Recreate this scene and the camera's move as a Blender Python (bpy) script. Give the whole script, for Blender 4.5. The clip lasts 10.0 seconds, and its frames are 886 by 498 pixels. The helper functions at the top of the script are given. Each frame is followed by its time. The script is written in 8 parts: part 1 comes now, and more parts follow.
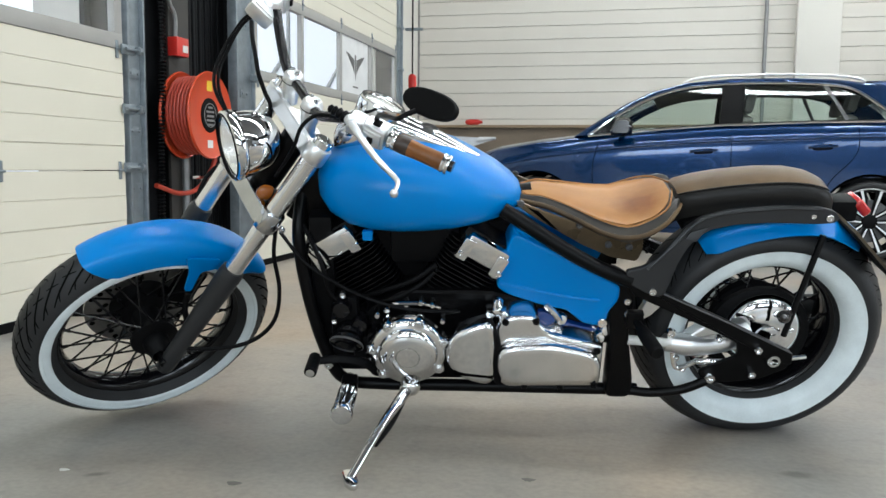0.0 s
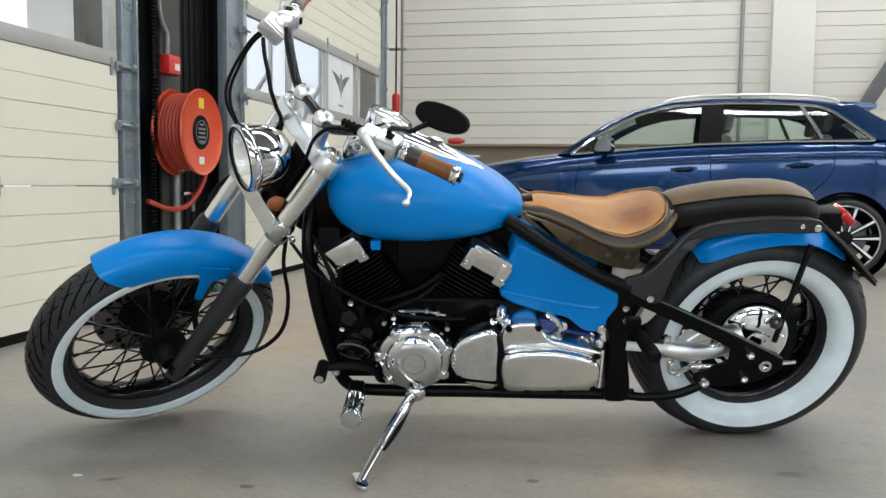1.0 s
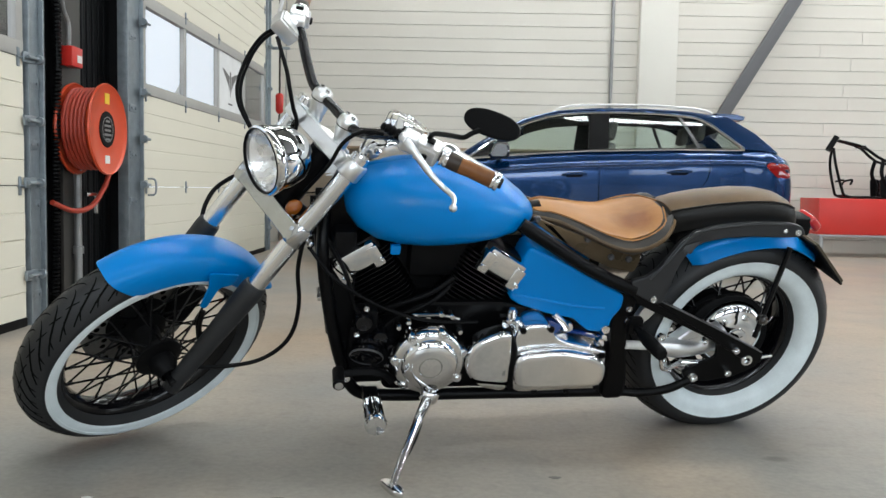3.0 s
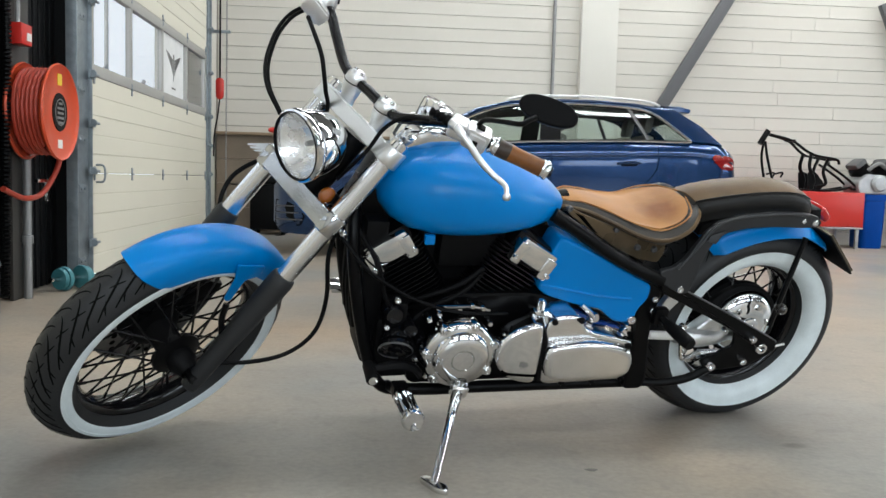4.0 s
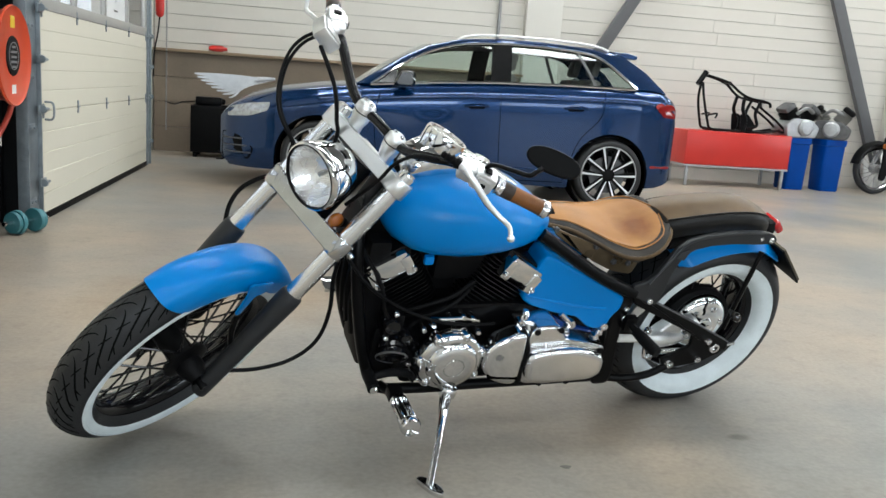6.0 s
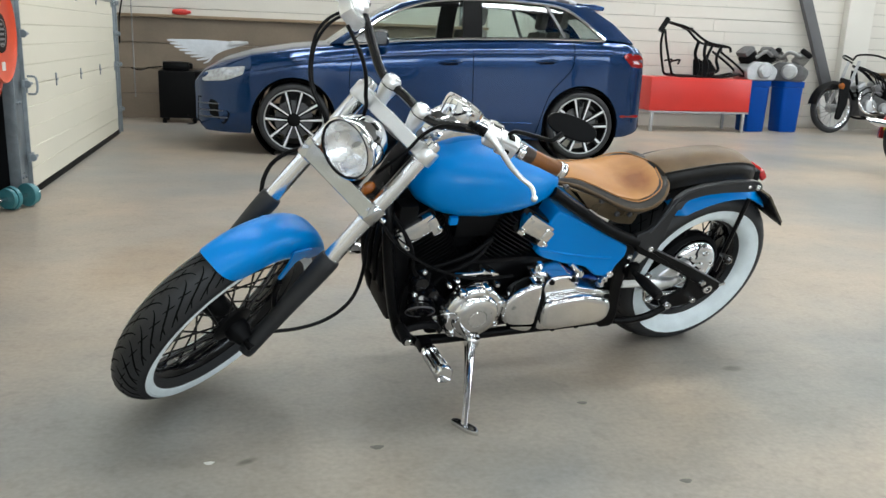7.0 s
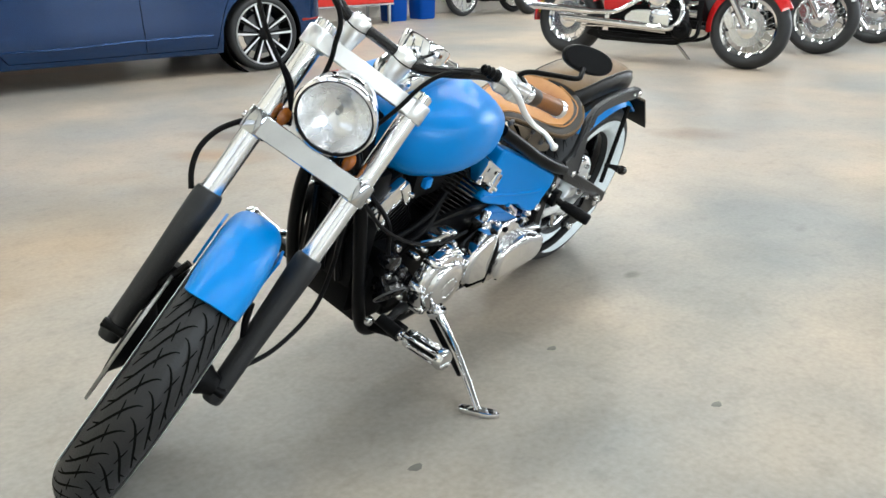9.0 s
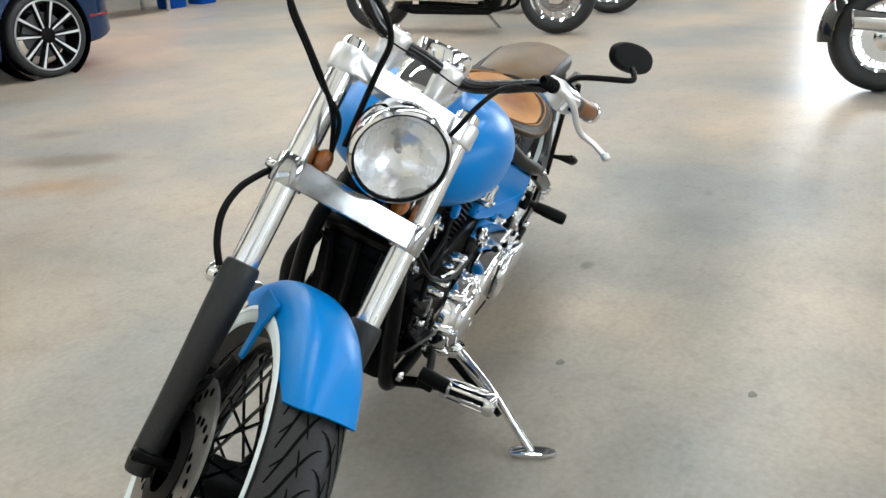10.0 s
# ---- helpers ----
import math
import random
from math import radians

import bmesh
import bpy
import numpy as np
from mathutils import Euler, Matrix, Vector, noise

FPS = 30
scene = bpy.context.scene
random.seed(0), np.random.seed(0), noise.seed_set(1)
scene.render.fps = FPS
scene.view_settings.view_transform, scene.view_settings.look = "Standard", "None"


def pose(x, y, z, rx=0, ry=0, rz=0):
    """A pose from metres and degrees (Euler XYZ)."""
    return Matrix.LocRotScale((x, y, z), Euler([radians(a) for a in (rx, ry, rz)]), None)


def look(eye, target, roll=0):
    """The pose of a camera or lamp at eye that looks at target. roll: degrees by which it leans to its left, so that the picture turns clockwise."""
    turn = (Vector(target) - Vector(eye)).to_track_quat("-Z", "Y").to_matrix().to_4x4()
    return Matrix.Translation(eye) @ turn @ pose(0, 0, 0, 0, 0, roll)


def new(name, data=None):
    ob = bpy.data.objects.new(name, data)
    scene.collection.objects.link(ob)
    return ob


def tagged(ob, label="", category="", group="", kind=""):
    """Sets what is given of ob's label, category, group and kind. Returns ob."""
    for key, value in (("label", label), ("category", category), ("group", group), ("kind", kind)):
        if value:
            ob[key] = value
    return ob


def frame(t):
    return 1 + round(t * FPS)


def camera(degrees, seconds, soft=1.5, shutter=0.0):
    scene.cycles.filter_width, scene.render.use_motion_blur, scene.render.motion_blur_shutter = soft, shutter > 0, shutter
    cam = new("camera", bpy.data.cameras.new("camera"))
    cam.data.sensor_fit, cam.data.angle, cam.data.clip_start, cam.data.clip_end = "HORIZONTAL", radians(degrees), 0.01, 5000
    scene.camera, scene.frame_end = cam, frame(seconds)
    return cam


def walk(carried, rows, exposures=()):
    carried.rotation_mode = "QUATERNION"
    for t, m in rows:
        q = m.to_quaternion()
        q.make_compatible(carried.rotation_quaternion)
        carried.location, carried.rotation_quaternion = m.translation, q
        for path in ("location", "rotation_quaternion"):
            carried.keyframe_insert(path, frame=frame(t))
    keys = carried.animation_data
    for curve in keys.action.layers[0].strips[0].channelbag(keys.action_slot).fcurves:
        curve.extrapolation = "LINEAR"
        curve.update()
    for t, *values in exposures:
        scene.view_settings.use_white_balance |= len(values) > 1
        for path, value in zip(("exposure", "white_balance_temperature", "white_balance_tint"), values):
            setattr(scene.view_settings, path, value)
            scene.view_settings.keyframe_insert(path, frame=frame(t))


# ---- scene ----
cam = camera(56.12, 10.0)
PATH = [
    (0, (0.1582, 0.0574, 0.7316), (-0.2948, 1.9949, 0.5294), 0.58),
    (0.5, (0.1492, 0.0218, 0.7090), (-0.2848, 1.9669, 0.5410), 0.56),
    (1, (0.1047, -0.0295, 0.7116), (-0.2960, 1.9239, 0.5571), 0.65),
    (1.5, (-0.0096, -0.0778, 0.7223), (-0.3307, 1.8904, 0.5708), 0.55),
    (2, (-0.1096, -0.1049, 0.7433), (-0.3787, 1.8704, 0.5837), 0.24),
    (2.5, (-0.1688, -0.1166, 0.7281), (-0.3311, 1.8706, 0.5721), 0.43),
    (2.7, (-0.2225, -0.1117, 0.7224), (-0.3390, 1.8792, 0.5713), 0.58),
    (3.8, (-0.5666, -0.0447, 0.6900), (-0.4313, 1.9462, 0.5570), 2.02),
    (4, (-0.6029, -0.0329, 0.7012), (-0.4511, 1.9546, 0.5377), 1.63),
    (4.5, (-0.6313, -0.0072, 0.7311), (-0.4787, 1.9752, 0.5150), 1.51),
    (5, (-0.6638, 0.0546, 0.7503), (-0.5055, 2.0316, 0.4929), 2.55),
    (5.5, (-0.7397, 0.0582, 0.8861), (-0.4534, 2.0029, 0.5169), 4.47),
    (5.7, (-0.7726, 0.0029, 0.9409), (-0.4516, 1.9408, 0.5648), 4.68),
    (6.8, (-0.9427, -0.2680, 1.0563), (-0.5685, 1.6457, 0.6116), 2.04),
    (7, (-1.0104, -0.2492, 1.0490), (-0.5854, 1.6439, 0.5634), 2.15),
    (7.5, (-1.1638, -0.1616, 1.0517), (-0.5753, 1.6571, 0.4636), 2.84),
    (8, (-1.3658, -0.0091, 1.0780), (-0.5595, 1.7099, 0.4494), 2.14),
    (8.5, (-1.5123, 0.2349, 1.0807), (-0.5020, 1.8187, 0.3944), 0.47),
    (9, (-1.6819, 0.5115, 1.1055), (-0.4720, 1.9399, 0.4012), -0.15),
    (9.5, (-1.8164, 0.7856, 1.1325), (-0.4217, 2.0140, 0.3940), -1.22),
    (10, (-1.8440, 1.1096, 1.1546), (-0.3113, 2.1353, 0.3807), -2.32),
]
EXPOSURES = [(0, -0.10, 6200, 8), (1.0, -0.20, 6350, 9), (5.0, -0.17, 6330, 9), (6.8, -0.04, 6330, 8), (7.5, 0.05, 6310, 8), (8.5, 0.38, 6310, 7), (9.5, 0.24, 6380, 9), (10, 0.08, 6420, 9)]
walk(cam, [(t, look(eye, target, roll)) for t, eye, target, roll in PATH], EXPOSURES)

# ---- light ----
world = bpy.data.worlds.new("world")
scene.world = world
world.use_nodes = True
wn = world.node_tree.nodes
sky = wn.new("ShaderNodeTexSky")
sky.sky_type, sky.sun_disc = "NISHITA", False
sky.sun_elevation, sky.sun_rotation = radians(38), radians(250)
wn["Background"].inputs["Strength"].default_value = 0.1
world.node_tree.links.new(sky.outputs[0], wn["Background"].inputs["Color"])

CEIL = 5.2
STRIP_Y = (-4.0, -1.0, 2.6, 6.2, 9.6)


def area_lamp(name, m, sx, sy, power, colour):
    data = bpy.data.lights.new(name, "AREA")
    data.shape, data.size, data.size_y, data.energy, data.color = "RECTANGLE", sx, sy, power, colour
    ob = new(name, data)
    ob.matrix_world = m
    return ob


LAMP_COLOUR = (0.97, 1.0, 0.985)
for y, power in zip(STRIP_Y, (110, 210, 360, 330, 345)):
    area_lamp("strip_light", pose(5.2, y, CEIL - 0.335), 14.0, 0.24, power, LAMP_COLOUR)
# daylight through the glazed openings of the south wall
SOUTH_Y, SOUTH_X, SOUTH_Z = -6.0, ((-1.9, 1.3), (2.4, 5.6), (6.7, 9.9)), (1.0, 3.1)
for (x0, x1), power in zip(SOUTH_X, (190, 115, 115)):
    area_lamp("daylight_window", pose((x0 + x1) / 2, SOUTH_Y - 0.05, (SOUTH_Z[0] + SOUTH_Z[1]) / 2, -90, 0, 180), x1 - x0 - 0.1, SOUTH_Z[1] - SOUTH_Z[0] - 0.1, power, (0.86, 0.94, 1.0))
# daylight from the open gate beyond the far bikes
area_lamp("daylight_gate", pose(13.75, 1.6, 1.9, 0, 90, 0), 3.0, 4.4, 300, (0.9, 0.95, 1.0))


# ---- materials ----
def mat(name, base, rough=0.5, metal=0.0, vary=0.12, scale=6.0, bump=0.0, bscale=120.0, coat=0.0, rvary=0.08, second=None, emit=0.0, spec=0.5):
    """A surface with two scales of colour change, uneven gloss and fine relief."""
    m = bpy.data.materials.new(name)
    m.use_nodes = True
    n, l = m.node_tree.nodes, m.node_tree.links
    p = n["Principled BSDF"]
    co = n.new("ShaderNodeTexCoord")
    big, small = n.new("ShaderNodeTexNoise"), n.new("ShaderNodeTexNoise")
    big.inputs["Scale"].default_value, big.inputs["Detail"].default_value = scale, 5
    small.inputs["Scale"].default_value, small.inputs["Detail"].default_value = bscale, 3
    l.new(co.outputs["Object"], big.inputs["Vector"]), l.new(co.outputs["Object"], small.inputs["Vector"])
    ramp = n.new("ShaderNodeValToRGB")
    ramp.color_ramp.elements[0].position, ramp.color_ramp.elements[1].position = 0.3, 0.72
    other = second if second else [c * (1 - vary) for c in base]
    ramp.color_ramp.elements[0].color, ramp.color_ramp.elements[1].color = (*other, 1), (*base, 1)
    l.new(big.outputs["Fac"], ramp.inputs["Fac"])
    mix = n.new("ShaderNodeMixRGB")
    mix.blend_type, mix.inputs["Fac"].default_value = "MULTIPLY", 0.5
    fine = n.new("ShaderNodeValToRGB")
    fine.color_ramp.elements[0].color = (1 - vary, 1 - vary, 1 - vary, 1)
    fine.color_ramp.elements[1].position = 0.7
    l.new(small.outputs["Fac"], fine.inputs["Fac"])
    l.new(ramp.outputs["Color"], mix.inputs["Color1"]), l.new(fine.outputs["Color"], mix.inputs["Color2"])
    l.new(mix.outputs["Color"], p.inputs["Base Color"])
    rr = n.new("ShaderNodeMapRange")
    rr.inputs["To Min"].default_value, rr.inputs["To Max"].default_value = max(0.02, rough - rvary), min(1, rough + rvary)
    l.new(big.outputs["Fac"], rr.inputs["Value"]), l.new(rr.outputs["Result"], p.inputs["Roughness"])
    p.inputs["Metallic"].default_value = metal
    p.inputs["Specular IOR Level"].default_value = spec
    p.inputs["Coat Weight"].default_value = coat
    p.inputs["Coat Roughness"].default_value = 0.04
    if bump:
        b = n.new("ShaderNodeBump")
        b.inputs["Strength"].default_value, b.inputs["Distance"].default_value = bump, 0.004
        l.new(small.outputs["Fac"], b.inputs["Height"]), l.new(b.outputs["Normal"], p.inputs["Normal"])
    if emit:
        p.inputs["Emission Color"].default_value, p.inputs["Emission Strength"].default_value = (*base, 1), emit
    return m


def glass(name, colour=(1, 1, 1), rough=0.0, ior=1.45):
    m = bpy.data.materials.new(name)
    m.use_nodes = True
    p = m.node_tree.nodes["Principled BSDF"]
    p.inputs["Base Color"].default_value, p.inputs["Roughness"].default_value = (*colour, 1), rough
    p.inputs["Transmission Weight"].default_value, p.inputs["IOR"].default_value = 1.0, ior
    return m


BLUE = mat("satin_blue_paint", (0.0, 0.205, 0.60), 0.30, vary=0.10, scale=5, bump=0.03, bscale=500, rvary=0.05, spec=0.24)
CHROME = mat("chrome", (0.80, 0.81, 0.82), 0.05, 1.0, vary=0.05, bump=0.02, bscale=40, rvary=0.03)
ALLOY = mat("polished_alloy", (0.84, 0.85, 0.86), 0.17, 1.0, vary=0.10, scale=14, bump=0.06, bscale=45)
FORK = mat("fork_alloy", (0.86, 0.87, 0.88), 0.20, 1.0, vary=0.1, scale=9, bump=0.03, bscale=120)
PLATEALLOY = mat("brushed_alloy", (0.86, 0.87, 0.88), 0.36, 1.0, vary=0.08, scale=18, bump=0.04, bscale=200)
BLACK = mat("black_paint", (0.003, 0.003, 0.0035), 0.32, spec=0.12, vary=0.3, scale=12, bump=0.03, bscale=300)
BLACKGLOSS = mat("black_gloss", (0.004, 0.004, 0.005), 0.14, spec=0.4, vary=0.2)
MATTEBLACK = mat("matte_black", (0.004, 0.004, 0.0045), 0.50, spec=0.10, vary=0.25, scale=15, bump=0.06, bscale=240)
GRIPDARK = mat("dark_brown_grip", (0.040, 0.024, 0.015), 0.4, vary=0.3, scale=12)
RUBBER = mat("tyre_rubber", (0.021, 0.022, 0.024), 0.52, spec=0.40, vary=0.3, scale=9, bump=0.2, bscale=220)
POLISHED = mat("polished_steel", (0.50, 0.51, 0.52), 0.12, 1.0, vary=0.12, scale=22, bump=0.03, bscale=60)
TREADCUT = mat("tread_cut", (0.006, 0.006, 0.006), 0.9, spec=0.05)
GROOVE = mat("dark_groove", (0.002, 0.002, 0.002), 0.95, spec=0.0)
WHITEWALL = mat("white_rubber", (0.80, 0.88, 0.90), 0.5, vary=0.16, scale=14, bump=0.04, bscale=180)
RIMLEATHER = mat("rim_leather", (0.060, 0.052, 0.043), 0.40, vary=0.3, scale=14, bump=0.12, bscale=260, second=(0.028, 0.026, 0.024), spec=0.3)
TAN = mat("tan_leather", (0.47, 0.225, 0.070), 0.50, vary=0.22, scale=7, bump=0.14, bscale=260, second=(0.33, 0.145, 0.045), spec=0.28)
DARKLEATHER = mat("dark_leather", (0.015, 0.0145, 0.014), 0.40, vary=0.3, scale=9, bump=0.12, bscale=260, spec=0.22)
BROWNLEATHER = mat("worn_brown_leather", (0.165, 0.104, 0.052), 0.36, vary=0.25, scale=6, bump=0.10, bscale=240, second=(0.058, 0.038, 0.021), spec=0.15)
FARWALL = mat("grey_wall_paint", (0.22, 0.215, 0.21), 0.6, vary=0.12, scale=0.7, bump=0.05, bscale=60)
DECK = mat("ceiling_deck", (0.20, 0.20, 0.20), 0.6, vary=0.15, scale=0.8)
GRIP = mat("brown_grip", (0.36, 0.135, 0.030), 0.40, vary=0.3, scale=9, bump=0.06, bscale=300, second=(0.10, 0.040, 0.016), spec=0.35)
LENSRED = mat("red_lens", (0.50, 0.012, 0.012), 0.15, coat=0.5)
PLATE = mat("worn_plate", (0.13, 0.105, 0.075), 0.32, 0.5, vary=0.3, scale=14)
AMBER = mat("amber_lens", (0.30, 0.085, 0.008), 0.14, coat=0.5)
CLEAR = glass("clear_glass")
REFLECTOR = mat("lamp_reflector", (0.95, 0.96, 0.97), 0.27, 0.85, vary=0.06, scale=30, bump=0.22, bscale=60)
WALLPAINT = mat("white_wall_paint", (0.66, 0.635, 0.58), 0.55, vary=0.06, scale=1.2, bump=0.05, bscale=90)
BOARD = mat("wall_board", (0.620, 0.588, 0.530), 0.5, vary=0.08, scale=0.9, bump=0.05, bscale=70)
JOINT = mat("board_joint", (0.40, 0.38, 0.345), 0.8)
DOORPANEL = mat("door_panel", (0.72, 0.68, 0.57), 0.45, vary=0.06, scale=1.5, bump=0.08, bscale=130)
DOORFRAME = mat("door_frame", (0.42, 0.41, 0.39), 0.45, 0.3, vary=0.1)
ZINC = mat("galvanised_steel", (0.30, 0.34, 0.37), 0.42, 0.6, vary=0.25, scale=22, bump=0.04)
DARKSTEEL = mat("dark_steel", (0.009, 0.0095, 0.011), 0.5, spec=0.3, vary=0.3, scale=4, bump=0.03)
PLINTH = mat("brown_board", (0.25, 0.195, 0.14), 0.6, vary=0.3, scale=1.6, bump=0.1, bscale=60, second=(0.175, 0.137, 0.10))
LEDGE = mat("ledge_wood", (0.30, 0.215, 0.135), 0.55, vary=0.2, scale=3)
REDPAINT = mat("red_paint", (0.60, 0.030, 0.022), 0.32, vary=0.12, scale=3)
ORANGERED = mat("orange_red_plastic", (0.62, 0.070, 0.022), 0.36, vary=0.14, scale=5)
HOSERED = mat("red_hose", (0.42, 0.045, 0.022), 0.5, vary=0.2, scale=16)
BLUEBIN = mat("blue_plastic", (0.0, 0.060, 0.34), 0.4, vary=0.15, scale=5, spec=0.15)
CARBLUE = mat("car_blue", (0.0, 0.030, 0.115), 0.20, 0.55, vary=0.10, scale=2, coat=0.7)
CARLENS = mat("car_tail_lens", (0.22, 0.006, 0.006), 0.12, coat=0.6)
CARGLASS = mat("car_glass", (0.010, 0.012, 0.013), 0.03, vary=0.1, rvary=0.01)
CARRED = mat("cruiser_red", (0.42, 0.014, 0.014), 0.25, vary=0.1, coat=1.0, spec=0.1)
CREAM = mat("cream_trim", (0.62, 0.58, 0.48), 0.4)
GREY = mat("grey_metal", (0.30, 0.30, 0.30), 0.42, 0.5, vary=0.2, scale=14)
CASTGREY = mat("cast_grey", (0.15, 0.15, 0.155), 0.5, 0.4, vary=0.4, scale=20, bump=0.15, bscale=120)
YELLOW = mat("yellow_label", (0.75, 0.50, 0.03), 0.5)
WHITELABEL = mat("white_label", (0.75, 0.75, 0.73), 0.5)
PAPER = mat("poster_paper", (0.80, 0.80, 0.80), 0.5)
POSTERINK = mat("poster_ink", (0.17, 0.165, 0.16), 0.6)
PANBRONZE = mat("pan_bronze", (0.20, 0.145, 0.085), 0.30, 0.45, vary=0.45, scale=9)
STRUTBLACK = mat("strut_black", (0.012, 0.013, 0.015), 0.42, spec=0.45, vary=0.3, scale=10, bump=0.05, bscale=220)
DISCSTEEL = mat("disc_steel", (0.42, 0.41, 0.39), 0.34, 0.9, vary=0.35, scale=26, bump=0.05, bscale=150)
BAREALLOY = mat("bare_alloy", (0.72, 0.73, 0.74), 0.38, 0.5, vary=0.12, scale=20)
TEAL = mat("teal_enamel", (0.05, 0.20, 0.23), 0.4)
DUST = mat("dull_aluminium", (0.46, 0.47, 0.48), 0.4, 0.6, vary=0.2, scale=14)


def floor_material():
    m = bpy.data.materials.new("floor_coating")
    m.use_nodes = True
    n, l = m.node_tree.nodes, m.node_tree.links
    p = n["Principled BSDF"]
    p.inputs["Specular IOR Level"].default_value = 0.16
    co = n.new("ShaderNodeTexCoord")

    def noise_at(scale, detail, low, high, a, b):
        t, r = n.new("ShaderNodeTexNoise"), n.new("ShaderNodeValToRGB")
        t.inputs["Scale"].default_value, t.inputs["Detail"].default_value = scale, detail
        r.color_ramp.elements[0].position, r.color_ramp.elements[1].position = low, high
        r.color_ramp.elements[0].color, r.color_ramp.elements[1].color = (*a, 1), (*b, 1)
        l.new(co.outputs["Object"], t.inputs["Vector"]), l.new(t.outputs["Fac"], r.inputs["Fac"])
        return t, r

    t1, base = noise_at(0.75, 5, 0.36, 0.63, (0.280, 0.272, 0.255), (0.440, 0.362, 0.282))
    t2, spots = noise_at(2.8, 6, 0.20, 0.64, (0.64, 0.66, 0.69), (1, 1, 1))
    t3, grain = noise_at(60, 6, 0.3, 0.7, (0.82, 0.82, 0.82), (1, 1, 1))
    t4, dirt = noise_at(17, 8, 0.30, 0.47, (0.74, 0.74, 0.75), (1, 1, 1))
    m0 = n.new("ShaderNodeMixRGB")
    m0.blend_type, m0.inputs["Fac"].default_value = "MULTIPLY", 0.45
    l.new(base.outputs[0], m0.inputs["Color1"]), l.new(dirt.outputs[0], m0.inputs["Color2"])
    m1, m2 = n.new("ShaderNodeMixRGB"), n.new("ShaderNodeMixRGB")
    m1.blend_type = m2.blend_type = "MULTIPLY"
    m1.inputs["Fac"].default_value, m2.inputs["Fac"].default_value = 0.55, 0.9
    l.new(m0.outputs[0], m1.inputs["Color1"]), l.new(spots.outputs[0], m1.inputs["Color2"])
    l.new(m1.outputs[0], m2.inputs["Color1"]), l.new(grain.outputs[0], m2.inputs["Color2"])
    # old stains and broad blue-grey patches: place, half sizes, turn, tint, strength
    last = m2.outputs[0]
    # the blue-grey entries tint the floor darker and cooler round the motorcycle
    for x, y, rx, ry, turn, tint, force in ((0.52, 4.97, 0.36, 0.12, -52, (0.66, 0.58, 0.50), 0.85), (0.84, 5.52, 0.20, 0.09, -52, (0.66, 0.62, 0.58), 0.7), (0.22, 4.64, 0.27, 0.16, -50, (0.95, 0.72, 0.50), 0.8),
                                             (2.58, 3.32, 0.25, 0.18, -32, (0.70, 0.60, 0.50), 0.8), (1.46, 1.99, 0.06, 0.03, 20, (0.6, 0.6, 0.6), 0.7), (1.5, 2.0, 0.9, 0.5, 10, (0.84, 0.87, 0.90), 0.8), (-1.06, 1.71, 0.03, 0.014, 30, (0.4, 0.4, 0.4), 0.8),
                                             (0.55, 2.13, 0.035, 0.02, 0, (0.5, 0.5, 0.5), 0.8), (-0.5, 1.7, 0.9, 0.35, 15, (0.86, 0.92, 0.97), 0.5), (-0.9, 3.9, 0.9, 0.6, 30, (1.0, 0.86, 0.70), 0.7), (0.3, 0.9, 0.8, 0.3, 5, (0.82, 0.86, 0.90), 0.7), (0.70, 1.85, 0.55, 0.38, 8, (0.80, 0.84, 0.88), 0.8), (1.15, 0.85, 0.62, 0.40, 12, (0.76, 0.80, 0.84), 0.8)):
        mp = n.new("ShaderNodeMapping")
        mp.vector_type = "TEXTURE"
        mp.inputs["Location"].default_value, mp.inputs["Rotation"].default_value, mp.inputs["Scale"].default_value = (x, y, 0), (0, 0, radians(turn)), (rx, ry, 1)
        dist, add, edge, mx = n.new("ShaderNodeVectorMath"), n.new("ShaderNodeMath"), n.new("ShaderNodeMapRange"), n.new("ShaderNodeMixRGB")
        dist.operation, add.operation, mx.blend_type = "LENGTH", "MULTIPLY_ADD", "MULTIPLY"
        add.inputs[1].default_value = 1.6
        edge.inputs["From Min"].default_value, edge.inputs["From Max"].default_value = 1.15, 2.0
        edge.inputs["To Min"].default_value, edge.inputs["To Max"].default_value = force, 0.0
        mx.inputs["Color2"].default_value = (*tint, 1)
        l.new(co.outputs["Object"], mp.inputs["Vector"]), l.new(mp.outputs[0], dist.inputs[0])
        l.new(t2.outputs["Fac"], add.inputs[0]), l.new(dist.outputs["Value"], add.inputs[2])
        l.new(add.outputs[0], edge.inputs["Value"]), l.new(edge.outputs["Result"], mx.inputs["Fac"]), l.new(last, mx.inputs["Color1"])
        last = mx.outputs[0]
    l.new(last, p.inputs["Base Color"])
    rr = n.new("ShaderNodeMapRange")
    rr.inputs["To Min"].default_value, rr.inputs["To Max"].default_value = 0.25, 0.40
    l.new(t1.outputs["Fac"], rr.inputs["Value"]), l.new(rr.outputs["Result"], p.inputs["Roughness"])
    b = n.new("ShaderNodeBump")
    b.inputs["Strength"].default_value, b.inputs["Distance"].default_value = 0.10, 0.003
    l.new(t3.outputs["Fac"], b.inputs["Height"]), l.new(b.outputs["Normal"], p.inputs["Normal"])
    return m


FLOOR = floor_material()


